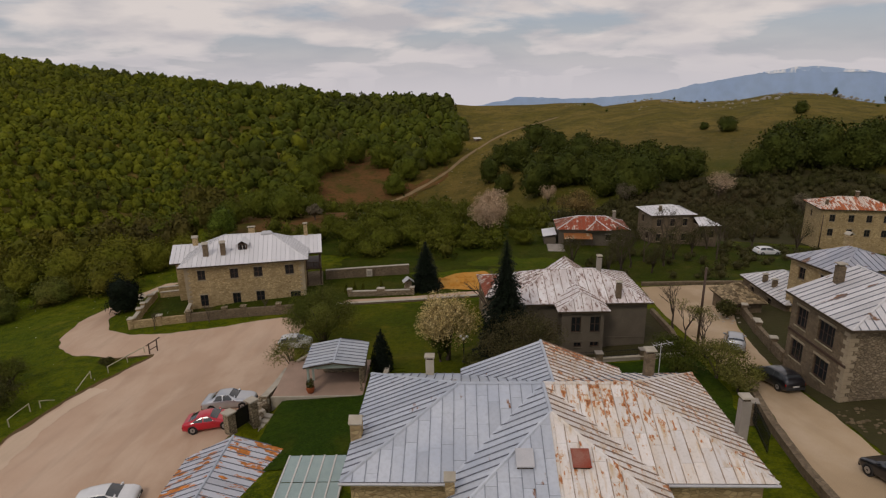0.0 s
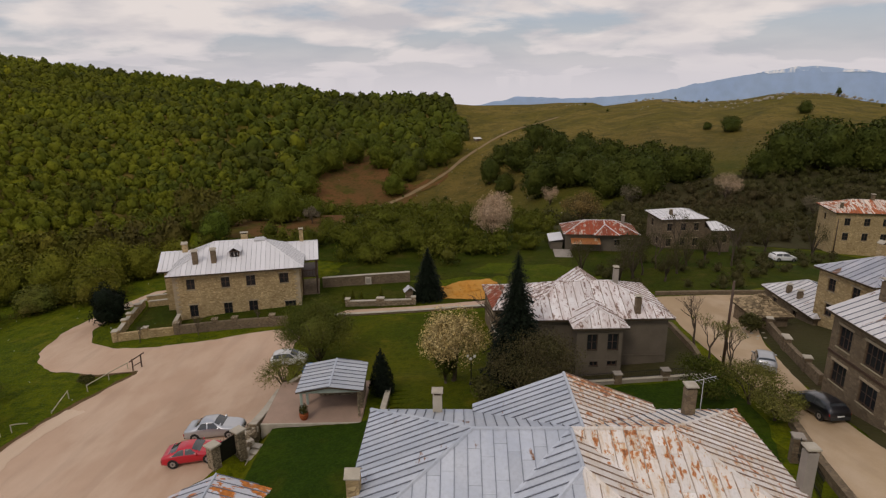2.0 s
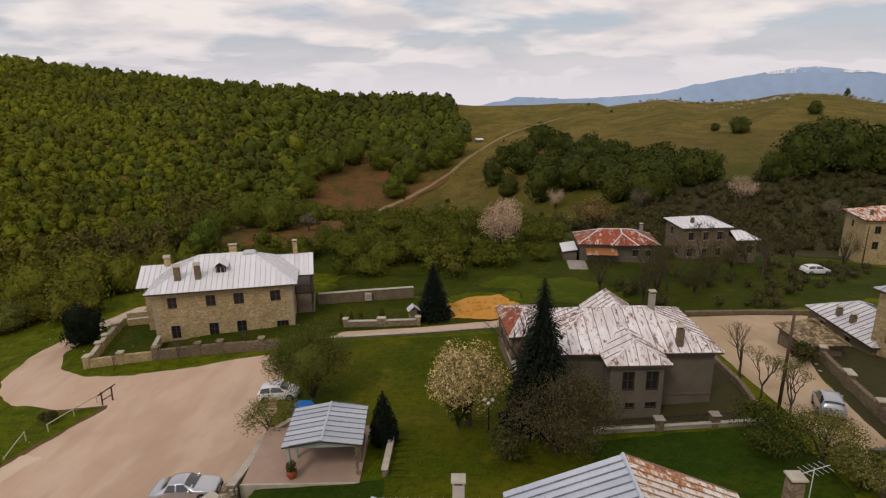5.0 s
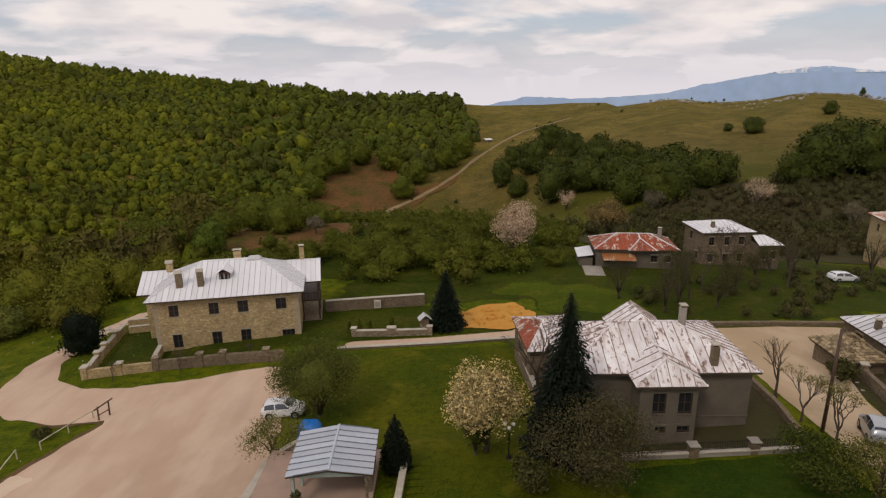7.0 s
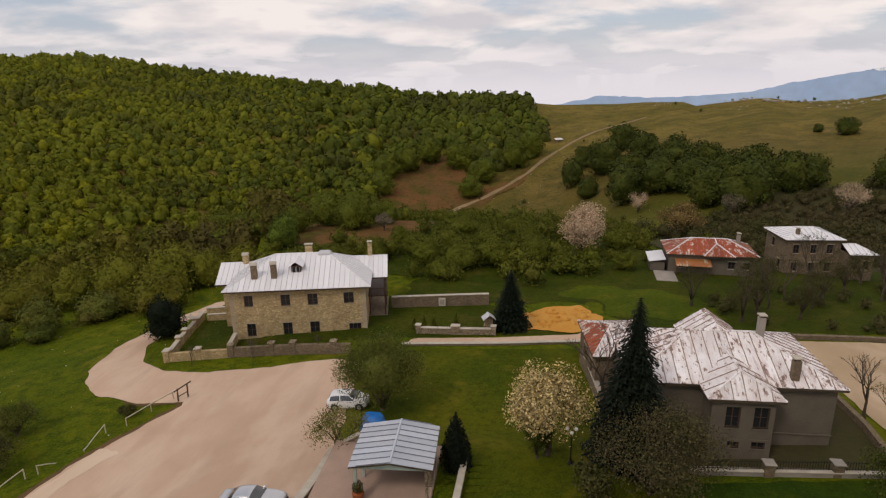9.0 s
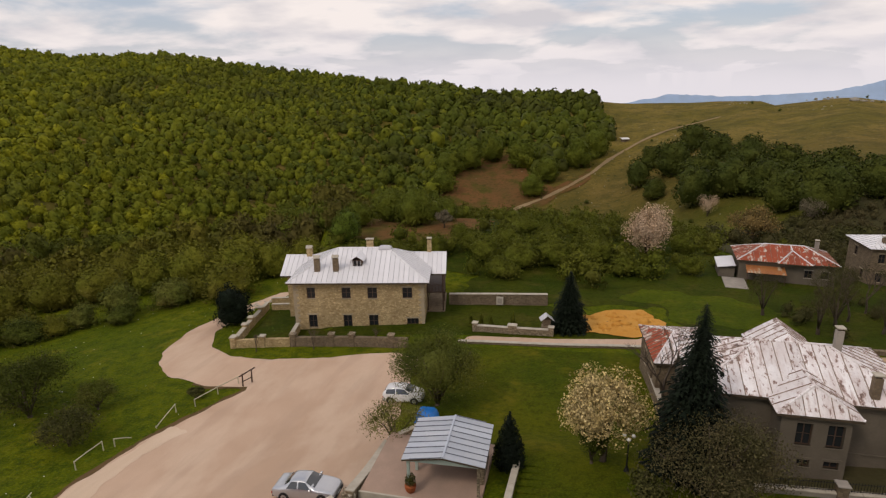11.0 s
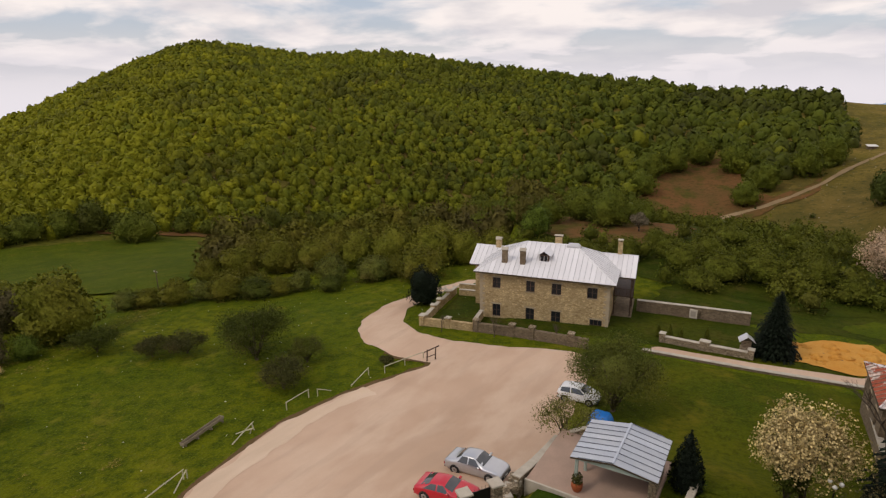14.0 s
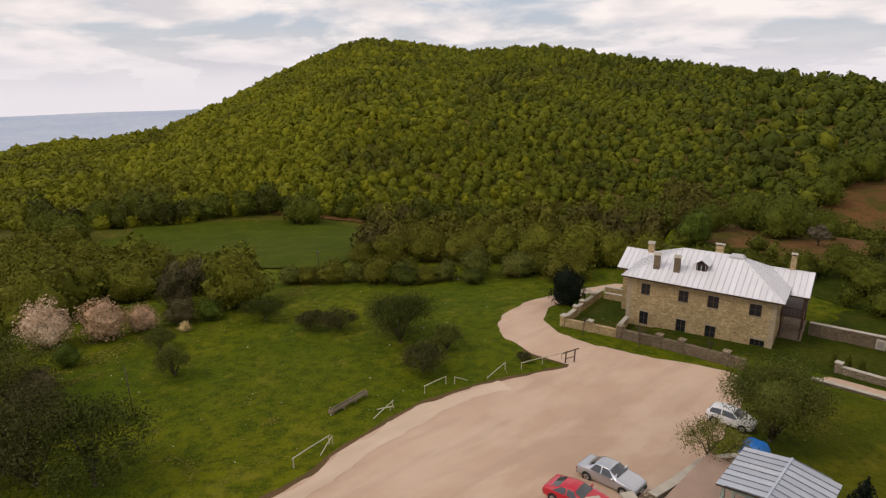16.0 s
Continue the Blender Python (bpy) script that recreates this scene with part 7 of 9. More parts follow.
def tree(name, x, y, height, radius, trunk, leaf, seed, label, leaves=2200, size=0.16, lumps=12, flat=1.0, sink=0.0, bark=None, core=True, group="", shell=0.55):
    """A broad-leaved tree: tapered trunk, limbs to the lumps of its crown, and a crown of many leaf clumps."""
    rng = np.random.default_rng(seed)
    g = ground_z(x, y) - sink
    t = thing(name, pose(x, y, g), label, "tree" if trunk > 0.5 else "shrub", group)
    rz = (height - trunk) / 2
    cz = trunk + rz
    blobs = lumpy(rng, 0, 0, cz, radius, rz * flat, lumps)
    lean = rng.uniform(-0.2, 0.2, 2)
    top = Vector((lean[0], lean[1], cz))
    w = 0.028 * height + 0.03
    part("trunk", Shape().tube([(0, 0, -0.3), (lean[0] * 0.3, lean[1] * 0.3, trunk * 0.6), (lean[0] * 0.7, lean[1] * 0.7, trunk), top], [w * 1.25, w, w * 0.8, w * 0.35], 8), bark or BARK, t, "", True)
    limbs = [b for b in blobs[1:]][:7]
    for b in limbs:
        a = Vector((lean[0] * 0.6, lean[1] * 0.6, max(0.15, trunk * rng.uniform(0.7, 1.05))))
        e = Vector(b[:3])
        mid = a.lerp(e, 0.5) + Vector((0, 0, 0.12 * height * rng.uniform(0.2, 0.8)))
        part("limb", Shape().tube([a, mid, e, e + (e - mid) * 0.5], [w * 0.5, w * 0.33, w * 0.16, 0.01], 5), bark or BARK, t, "", True)
    pieces = [leaf_cloud(rng, blobs, leaves, size, 0.25, shell)]
    if core:
        pieces.append(core_ball(tuple(blobs[0][:3]) + tuple(v * 0.75 for v in blobs[0][3:]), 2, rng))
    v, f = merged(pieces)
    part("crown", big_mesh("crown", v, f, leaf), None, t)
    return t


def bare_tree(x, y, height, seed, label, spread=0.55, buds=None, name="bare_tree"):
    """A leafless tree of forking tapered branches."""
    rng = random.Random(seed)
    t = thing(name, pose(x, y, ground_z(x, y)), label, "tree")
    trunk, twigs, tips = Shape(), Shape(), []

    def grow(a, way, length, r, depth):
        mid = a + way * length * 0.5 + Vector((rng.uniform(-1, 1), rng.uniform(-1, 1), 0.2)) * length * 0.08
        e = a + way * length
        (trunk if depth < 2 else twigs).tube([a, mid, e], [r, r * 0.8, r * 0.6], 6 if depth < 2 else 4, False)
        if depth >= 5 or r < 0.008:
            tips.append(e)
            return
        for _ in range(3 if depth < 3 else 2):
            d = (way + Vector((rng.uniform(-1, 1), rng.uniform(-1, 1), rng.uniform(-0.2, 0.7))) * spread).normalized()
            grow(e, d, length * rng.uniform(0.62, 0.82), r * 0.58, depth + 1)

    grow(Vector((0, 0, -0.2)), Vector((rng.uniform(-0.1, 0.1), rng.uniform(-0.1, 0.1), 1)), height * 0.30, 0.02 * height + 0.02, 0)
    part("trunk", trunk, BARK, t, "", True)
    tagged(part("branchwork", twigs, BARK, t), "", "", "", "stuff")
    if buds:
        g = np.random.default_rng(seed)
        v, f = merged([leaf_cloud(g, [(p.x, p.y, p.z, 0.32, 0.32, 0.28)], 9, 0.045, 0.2, 1.0) for p in tips])
        part("crown", big_mesh("crown", v, f, buds), None, t)
    return t


def fir(x, y, height, radius, seed, label, name="fir_tree", leaf=None, trunk=0.5):
    """A conifer: trunk and whorls of drooping boughs, each a fan of needle sprays."""
    rng = np.random.default_rng(seed)
    t = thing(name, pose(x, y, ground_z(x, y)), label, "tree")
    part("trunk", Shape().tube([(0, 0, -0.3), (0, 0, height * 0.5), (0, 0, height)], [0.02 * height, 0.013 * height, 0.01], 7), BARK, t, "", True)
    vs, fs, k = [], [], 0
    z = trunk
    while z < height - 0.05:
        f = (z - trunk) / (height - trunk)
        reach = radius * (1 - f) ** 0.75 * rng.uniform(0.82, 1.1) + 0.12
        n = max(8, int(30 * (1 - f) + 6))
        for j in range(n):
            a = 6.283 * (j + rng.uniform(-0.3, 0.3)) / n + z * 2.1
            L = reach * rng.uniform(0.72, 1.12)
            c, s = math.cos(a), math.sin(a)
            steps = 4
            for q in range(steps):
                u0, u1 = q / steps, (q + 1) / steps
                for side in (-1, 1):
                    wdt = (L * 0.17 + 0.05) * (1 - 0.6 * u0) * rng.uniform(0.7, 1.2)
                    drop0, drop1 = -0.32 * L * u0 ** 1.4, -0.32 * L * u1 ** 1.4
                    p0 = (c * L * u0, s * L * u0, z + drop0)
                    p1 = (c * L * u1, s * L * u1, z + drop1)
                    p2 = (c * L * u1 * 1.03 - s * wdt * side, s * L * u1 * 1.03 + c * wdt * side, z + drop1 - wdt * 0.5 * rng.uniform(0.4, 1.2))
                    vs += [p0, p1, p2]
                    fs.append((k, k + 1, k + 2))
                    k += 3
        z += (0.12 + 0.010 * height) * (1 - 0.45 * f) * rng.uniform(0.8, 1.1)
    m, q = 14, len(vs)
    for j in range(m):
        a0, a1 = 6.283 * j / m, 6.283 * (j + 1) / m
        vs += [(0, 0, height * 0.93), (radius * 0.72 * math.cos(a0), radius * 0.72 * math.sin(a0), trunk), (radius * 0.72 * math.cos(a1), radius * 0.72 * math.sin(a1), trunk)]
        fs.append((q + 3 * j, q + 3 * j + 1, q + 3 * j + 2))
    part("foliage", big_mesh("foliage", np.array(vs), np.array(fs), leaf or NEEDLE), None, t)
    return t


def cypress(x, y, height, radius, seed, label, name="cypress", leaf=None, group=""):
    rng = np.random.default_rng(seed)
    t = thing(name, pose(x, y, ground_z(x, y)), label, "tree", group)
    part("trunk", Shape().tube([(0, 0, -0.2), (0, 0, height * 0.6)], [0.05 + 0.02 * radius, 0.03], 6), BARK, t)
    blobs = []
    for k in range(9):
        f = k / 8
        r = radius * min(1.0, 0.86 + 1.2 * f) * (1 - 0.97 * f) ** 0.6
        blobs.append((rng.uniform(-0.05, 0.05), rng.uniform(-0.05, 0.05), height * (0.08 + 0.84 * f), max(0.05, r), max(0.05, r), height * 0.12))
    v, f = merged([leaf_cloud(rng, blobs, int(900 + 700 * height * radius), 0.03 + 0.03 * radius, 0.0, 0.14)] + [core_ball(b, 1, rng) for b in blobs])
    part("foliage", big_mesh("foliage", v, f, leaf or NEEDLE_CYPRESS), None, t)
    return t


# garden and village trees
tree("blossom_tree", 0.3, 50.0, 6.7, 3.0, 0.6, PETAL_CREAM, 101, "pear tree covered in cream blossom on the lawn", 12000, 0.078, 22, 1.0, 0, None, False, "", 0.95)
tree("ivy_bush", -0.4, 49.6, 3.4, 1.1, 0.1, LEAF_THORN, 171, "dark ivy bush round the foot of the pear tree", 2600, 0.06, 9, 1.0, 0, None, True, "", 0.5)
fir(5.7, 50.2, 11.9, 2.9, 102, "tall dark fir in front of the villa")
fir(-2.5, 79.6, 7.3, 2.35, 103, "dark fir beside the sand heap", "fir_tree", None, 0.6)
cypress(-5.75, 48.6, 4.1, 1.2, 104, "clipped dark cypress beside the gazebo")
tree("forecourt_tree", -13.4, 59.4, 7.0, 4.2, 0.15, LEAF_RUST, 105, "spreading tree with bronze young leaves by the forecourt", 24000, 0.062, 24, 1.0, 0, None, True, "", 0.75)
tree("small_fruit_tree", -14.6, 51.3, 4.4, 2.5, 0.7, LEAF_LIME, 106, "small open fruit tree with yellow-green young leaves", 4200, 0.055, 18, 0.8, 0, None, False, "", 0.9)
tree("budding_shrub", 6.3, 46.6, 6.0, 4.4, 0.2, LEAF_TWIG, 107, "large budding grey-brown shrub on the lawn", 21000, 0.058, 24, 1.0, 0, None, False, "", 1.0)
tree("budding_shrub", 2.6, 45.0, 2.2, 1.5, 0.2, LEAF_OLIVE, 108, "low dark shrub under the blossom tree", 1500, 0.09, 9)
broad_tree("dark_round_tree", [(-45.4, 78.0, 2.6, 6.6)], NEEDLE, "dense dark evergreen tree beside the drive", 109, 0.11, 0.22)
tree("hill_blossom_tree", 9.5, 112.4, 9.6, 4.2, 0.6, PETAL_PINK, 110, "tall pale-pink blossoming tree behind the gardens", 9000, 0.13, 16, 1.0, 0, None, False, "", 0.7)
HILL_BLOSSOM = [(44.7, 244, 4.2), (90.0, 187.6, 4.8), (63.0, 198, 4.2), (104.4, 165.6, 3.2), (-28.2, 126.6, 1.8)]
for k, (x, y, s) in enumerate(HILL_BLOSSOM):
    tree("hill_blossom_tree", x, y, s * 2.1, s, 0.8, PETAL_PINK if k < 2 else PETAL_GREY, 111 + k, "small pale blossoming tree on the hillside", 2600, 0.12, 10, 1.0, 0, None, False, "", 0.8)
tree("tan_tree", 35.4, 151.0, 8.6, 5.6, 1.2, PETAL_TAN, 115, "broad tan-leaved tree behind the red roof", 2800, 0.19, 12)
broad_tree("round_green_tree", [(-43.9, 113.4, 3.5, 7.2)], LEAF_BRIGHT, "round bright-green tree behind the guesthouse", 116, 0.16)
broad_tree("round_green_tree", [(-27, 333, 7.0, 16)], LEAF_EDGE, "lone dark-green tree on the bare slope", 118, 0.4)
tree("roadside_bush", 22.6, 43.8, 3.6, 2.9, 0.3, LEAF_LIME, 119, "yellow-green bush spilling over the street wall", 6500, 0.055, 15, 0.9, 0, None, False, "", 1.0)
tree("roadside_bush", 22.9, 40.9, 2.6, 1.9, 0.3, LEAF_LIME, 120, "yellow-green bush beside the street", 6000, 0.06, 10, 0.9, 0, None, False, "", 0.8)
tree("roadside_bush", 20.0, 45.6, 3.4, 3.0, 0.3, LEAF_THORN, 121, "dark green bush at the lawn corner", 6000, 0.07, 14, 1.0, 0, None, False, "", 0.9)
tree("yard_bush", 31.4, 60.4, 2.2, 1.3, 0.3, LEAF_OLIVE, 122, "dark bush in the street yard", 1200, 0.1, 8)
for k, (x, y, h, sd) in enumerate([(24.4, 57.6, 6.0, 1), (24.0, 53.6, 4.6, 2), (23.9, 49.6, 5.2, 3)]):
    bare_tree(x, y, h, 130 + sd, "leafless street tree with dark forked branches", 0.6, LEAF_LIME if k else None)
bare_tree(5.2, 59.6, 8.4, 134, "tall leafless tree behind the fir", 0.5)
bare_tree(38.5, 98, 8.5, 135, "leafless tree before the white-roofed house", 0.6, LEAF_SCRUB)
bare_tree(45.5, 93, 7.5, 136, "leafless tree beside the green plot", 0.6, LEAF_SCRUB)
bare_tree(29.5, 88, 7.0, 137, "leafless brown tree behind the villa", 0.65, LEAF_SCRUB)
bare_tree(33, 92, 6.5, 138, "leafless brown tree behind the villa", 0.65, LEAF_SCRUB)
for k, (x, y, h) in enumerate([(-13.9, 79.0, 1.6), (-12.7, 78.9, 1.9), (-11.5, 78.8, 1.7), (-8.9, 79.0, 2.2)]):
    cypress(x, y, h, 0.42, 140 + k, "small clipped conifer in the garden row", "garden_conifer", LEAF_HEDGE, "garden conifers")
for k, (x, y) in enumerate([(-23.5, 71.9), (-30.5, 70.4), (-37.0, 69.2)]):
    bare_tree(x, y, 2.6, 150 + k, "thin bare sapling on the grass verge", 0.4, None, "sapling")
# fuzzy budding trees between the villa and the upper houses
rnd = random.Random(12)
for k, (x, y) in enumerate([(24.5, 82.5), (27.5, 86.0), (31.5, 84.0), (35.0, 88.5), (29.0, 93.0), (38.5, 93.5), (43.5, 98.0), (48.5, 103.5), (33.0, 99.0), (54.5, 108.5), (62.0, 113.0), (68.0, 108.0), (50.0, 114.0), (20.5, 88.5)]):
    h = rnd.uniform(4.5, 7.5)
    tree("budding_tree", x, y, h, h * rnd.uniform(0.36, 0.46), 0.8, LEAF_SCRUB, 300 + k, "bare brown tree in early bud behind the villa", 3200, 0.055, 12, 1.0, 0, None, False, "budding trees", 1.0)
# meadow bushes
MEADOW = [(-52.0, 53.9, 4.4, 6.2), (-55.5, 56.0, 3.2, 4.4), (-43.3, 49.8, 2.4, 3.0), (-45.9, 55.6, 1.7, 2.9), (-62.3, 52.0, 2.4, 2.8), (-65.1, 49.4, 1.9, 2.2), (-73.1, 47.1, 2.9, 3.0), (-63.4, 31.7, 1.9, 3.2), (-71.8, 33.0, 1.7, 2.4),
          (-45.6, 20.1, 4.6, 5.6), (-49.2, 16.9, 4.3, 7.0), (-53, 15.5, 3.6, 4.6), (-69.2, 17.6, 4.4, 6.4), (-60, 12, 4.2, 5.6), (-37.2, 58.6, 0.7, 1.1)]
for k, (x, y, r, h) in enumerate([(x, y, r * 1.15, h * 1.1) for x, y, r, h in MEADOW]):
    warm = k in (3, 7, 8, 11, 12, 13)
    tree("meadow_bush", x, y, h, r, 0.1, LEAF_RUST if warm else LEAF_OLIVE if k % 3 else LEAF_THORN, 200 + k, "brown budding thorn bush on the meadow" if warm else "dark green thorn bush on the meadow",
         int(1800 + 2200 * r), 0.05 + 0.006 * r, 14, 1.0, 0, None, False, "", 1.0)
EDGE_BUSHES = [(-84.0, 23.7, 4.0, PETAL_PINK, "pale pink blossoming bush"), (-81.5, 29.5, 3.7, PETAL_ROSE, "rose-tan blossoming bush"), (-81.5, 34, 2.4, PETAL_ROSE, "rose-tan blossoming bush"), (-80.5, 38.5, 2.6, LEAF_TWIG, "grey budding bush"),
               (-76.5, 37.6, 1.0, PETAL_CREAM, "small white-flowering bush"), (-79, 42, 2.1, LEAF_BRIGHT, "fresh green bush"), (-74.5, 24, 1.9, LEAF_BRIGHT, "fresh green bush"), (-66.5, 19.5, 2.6, LEAF_TWIG, "brown budding bush")]
for k, (x, y, r, mt, lab) in enumerate(EDGE_BUSHES):
    broad_tree("meadow_edge_bush", [(x, y, r, r * 1.75)], mt, lab + " at the meadow's edge", 240 + k, 0.085, 0.40)

# ---------------------------------------------------------------- vehicles
PAINT_SILVER, PAINT_RED = car_paint("silver_car_paint", (0.50, 0.51, 0.53), 0.6), car_paint("red_car_paint", (0.52, 0.004, 0.020))
PAINT_WHITE, PAINT_BLACK = car_paint("white_car_paint", (0.72, 0.72, 0.72)), car_paint("black_car_paint", (0.012, 0.012, 0.016))
PAINT_GREY = car_paint("light_grey_car_paint", (0.42, 0.43, 0.45), 0.5)
TYRE = plain("tyre_rubber", (0.018, 0.018, 0.018), (0.03, 0.03, 0.03), 6.0, 0.9, 0.3, 0.005)
RIM = plain("alloy_rim", (0.50, 0.50, 0.51), (0.40, 0.40, 0.41), 6.0, 0.35, 0, 0, 0.8)
TRIM_BLACK = plain("black_plastic", (0.02, 0.02, 0.02), (0.03, 0.03, 0.03), 6.0, 0.6, 0.1, 0.002)
LAMP_CLEAR = plain("headlamp_lens", (0.62, 0.64, 0.66), (0.5, 0.52, 0.55), 6.0, 0.15, 0)
LAMP_RED = plain("tail_lamp_lens", (0.35, 0.01, 0.01), (0.25, 0.01, 0.01), 6.0, 0.2, 0)
CAR_GLASS = plain("tinted_car_glass", (0.05, 0.055, 0.06), (0.035, 0.04, 0.045), 2.0, 0.06, 0)
CAR_GLASS.node_tree.nodes["Principled BSDF"].inputs["Specular IOR Level"].default_value = 0.9
PLATE = plain("blank_plate", (0.7, 0.7, 0.68), (0.6, 0.6, 0.58), 8.0, 0.5, 0)

# stations from tail (0) to nose (1): place along the length, half width, belt height, half width of the top, top height
SEDAN = [(0.0, 0.78, 0.66, 0.70, 0.70), (0.03, 0.84, 0.86, 0.74, 0.92), (0.14, 0.86, 0.92, 0.70, 0.97), (0.20, 0.86, 0.92, 0.64, 1.06), (0.32, 0.86, 0.92, 0.56, 1.38), (0.44, 0.87, 0.91, 0.57, 1.42),
         (0.56, 0.87, 0.90, 0.58, 1.40), (0.72, 0.86, 0.88, 0.66, 0.96), (0.86, 0.84, 0.78, 0.70, 0.86), (0.96, 0.80, 0.66, 0.66, 0.74), (1.0, 0.70, 0.56, 0.58, 0.60)]
COUPE = [(0.0, 0.78, 0.62, 0.70, 0.68), (0.03, 0.86, 0.80, 0.74, 0.88), (0.12, 0.88, 0.84, 0.68, 0.95), (0.30, 0.88, 0.84, 0.58, 1.20), (0.44, 0.88, 0.83, 0.57, 1.25), (0.54, 0.88, 0.82, 0.58, 1.23),
         (0.70, 0.87, 0.80, 0.66, 0.87), (0.86, 0.84, 0.68, 0.70, 0.74), (0.96, 0.80, 0.56, 0.66, 0.62), (1.0, 0.70, 0.48, 0.58, 0.52)]
HATCH = [(0.0, 0.74, 0.70, 0.64, 0.86), (0.03, 0.80, 0.92, 0.62, 1.12), (0.10, 0.82, 0.94, 0.58, 1.38), (0.25, 0.83, 0.94, 0.58, 1.47), (0.45, 0.83, 0.93, 0.58, 1.48), (0.58, 0.83, 0.92, 0.60, 1.42),
         (0.78, 0.82, 0.92, 0.68, 0.99), (0.90, 0.80, 0.80, 0.68, 0.88), (0.97, 0.76, 0.66, 0.64, 0.74), (1.0, 0.68, 0.56, 0.56, 0.60)]


def car(x, y, heading, length, table, paint, label, width=1.0, high=1.0, side_glass=None):
    """A parked car: lofted body, glass set into it, wheels with tyre and rim, lamps, bumpers, mirrors and plates."""
    g = ground_z(x, y) + 0.06
    a, b = radians(heading), 0.8
    dz = (ground_z(x + math.cos(a) * b, y + math.sin(a) * b) - ground_z(x - math.cos(a) * b, y - math.sin(a) * b)) / (2 * b)
    t = thing("car", pose(x, y, g) @ pose(0, 0, 0, 0, 0, heading) @ pose(0, 0, 0, 0, -math.degrees(math.atan(dz)), 0), label, "car")

    def row(u):
        for p, q in zip(table, table[1:]):
            if u <= q[0]:
                s = (u - p[0]) / (q[0] - p[0])
                return [p[k] + s * (q[k] - p[k]) for k in range(1, 5)]
        return list(table[-1][1:])

    def section(u):
        w, belt, tw, top = row(u)
        w, tw, belt, top = w * width, tw * width, belt * high, top * high
        lo = 0.20 + 0.10 * max(0, abs(u - 0.5) - 0.4) / 0.1
        half = [(w * 0.90, lo), (w * 0.985, lo + 0.12), (w, belt * 0.62), (w * 0.97, belt), (tw + (w - tw) * 0.42, belt + (top - belt) * 0.52), (tw, top - 0.05 * (top > belt + 0.2)), (tw * 0.55, top), (0, top + 0.012)]
        return half

    def at(u, v, off=0.0):
        """v runs over the half section from sill (0) to roof middle (7); negative v is the other side."""
        h = section(u)
        k = min(int(abs(v)), 6)
        s = abs(v) - k
        yy = h[k][0] + s * (h[k + 1][0] - h[k][0])
        zz = h[k][1] + s * (h[k + 1][1] - h[k][1])
        side = 1 if v >= 0 else -1
        return Vector((length * (u - 0.5), side * yy, zz))

    us = [k / 40 for k in range(41)]
    vs = [k * 0.5 for k in range(15)]
    ring = [(1, v) for v in vs] + [(-1, v) for v in reversed(vs[:-1])]
    sh = Shape()
    pts = [at(u, v if s > 0 else -v - 1e-9) for u in us for s, v in ring]
    n = len(ring)
    faces = [(i * n + k, (i + 1) * n + k, (i + 1) * n + k + 1, i * n + k + 1) for i in range(40) for k in range(n - 1)]
    faces += [(i * n + n - 1, (i + 1) * n + n - 1, (i + 1) * n, i * n) for i in range(40)]
    faces += [tuple(range(n)), tuple(40 * n + k for k in range(n - 1, -1, -1))]
    sh.add(pts, faces)
    body = part("body", sh, paint, t, "", True)

    def patch(name, u0, u1, v0, v1, material, side, nu=8, nv=5, off=0.008, parent=None):
        p = Shape()
        grid = []
        for i in range(nu + 1):
            for j in range(nv + 1):
                u, v = u0(j / nv) + (u1(j / nv) - u0(j / nv)) * i / nu, v0 + (v1 - v0) * j / nv
                q = at(u, side * v if side else 0)
                d = Vector((0, 0.5 * (1 if q.y >= 0 else -1), 0.5))
                if not side:
                    q = at(u, 7 - abs(v)) if v >= 0 else at(u, -(7 - abs(v)))
                    d = Vector(((0.6 if u > 0.5 else -0.6), 0, 0.8))
                grid.append(q + d.normalized() * off)
        p.add(grid, [(i * (nv + 1) + j, (i + 1) * (nv + 1) + j, (i + 1) * (nv + 1) + j + 1, i * (nv + 1) + j + 1) for i in range(nu) for j in range(nv)])
        return part(name, p, material, parent or t, "", True)

    tops = [p[0] for p in table if p[4] > 1.15]
    ua, ub = min(tops), max(tops)
    nose = min(p[0] for p in table if p[0] > ub)
    tail = max(p[0] for p in table if p[0] < ua)
    for side in (1, -1):
        mid = ua + (ub - ua) * 0.52
        patch("side_window", lambda f: tail + 0.06 + (ua + 0.015 - tail - 0.06) * f, lambda f: mid - 0.012, 3.12, 4.8, CAR_GLASS, side)
        patch("side_window", lambda f: mid + 0.012, lambda f: nose - 0.05 + (ub - 0.0 - nose + 0.05) * f, 3.12, 4.8, CAR_GLASS, side)
    patch("windscreen", lambda f: ub + 0.015, lambda f: nose - 0.015, -2.05, 2.05, CAR_GLASS, 0, 6, 10)
    patch("rear_window", lambda f: tail + 0.02, lambda f: ua - 0.015, -2.05, 2.05, CAR_GLASS, 0, 6, 10)
    # wheels
    wr = 0.31
    for u in (0.20, 0.81):
        for side in (1, -1):
            w = row(u)[0] * width
            cx, cy = length * (u - 0.5), side * (w - 0.085)
            # A black disc stands in for the shaded hollow of the wheel well.
            arch = Shape().tube([(cx, cy - 0.105, wr), (cx, cy + 0.105, wr)], [wr + 0.055, wr + 0.055], 18)
            part("wheel_well_disc", arch, TRIM_BLACK, t)
            wheel = part("wheel", Shape().tube([(cx, cy - 0.115, wr), (cx, cy - 0.09, wr), (cx, cy + 0.09, wr), (cx, cy + 0.115, wr)], [wr - 0.03, wr, wr, wr - 0.03], 20), TYRE, t)
            part("rim", Shape().tube([(cx, cy - 0.122, wr), (cx, cy + 0.122, wr)], [0.2, 0.2], 14), RIM, wheel)
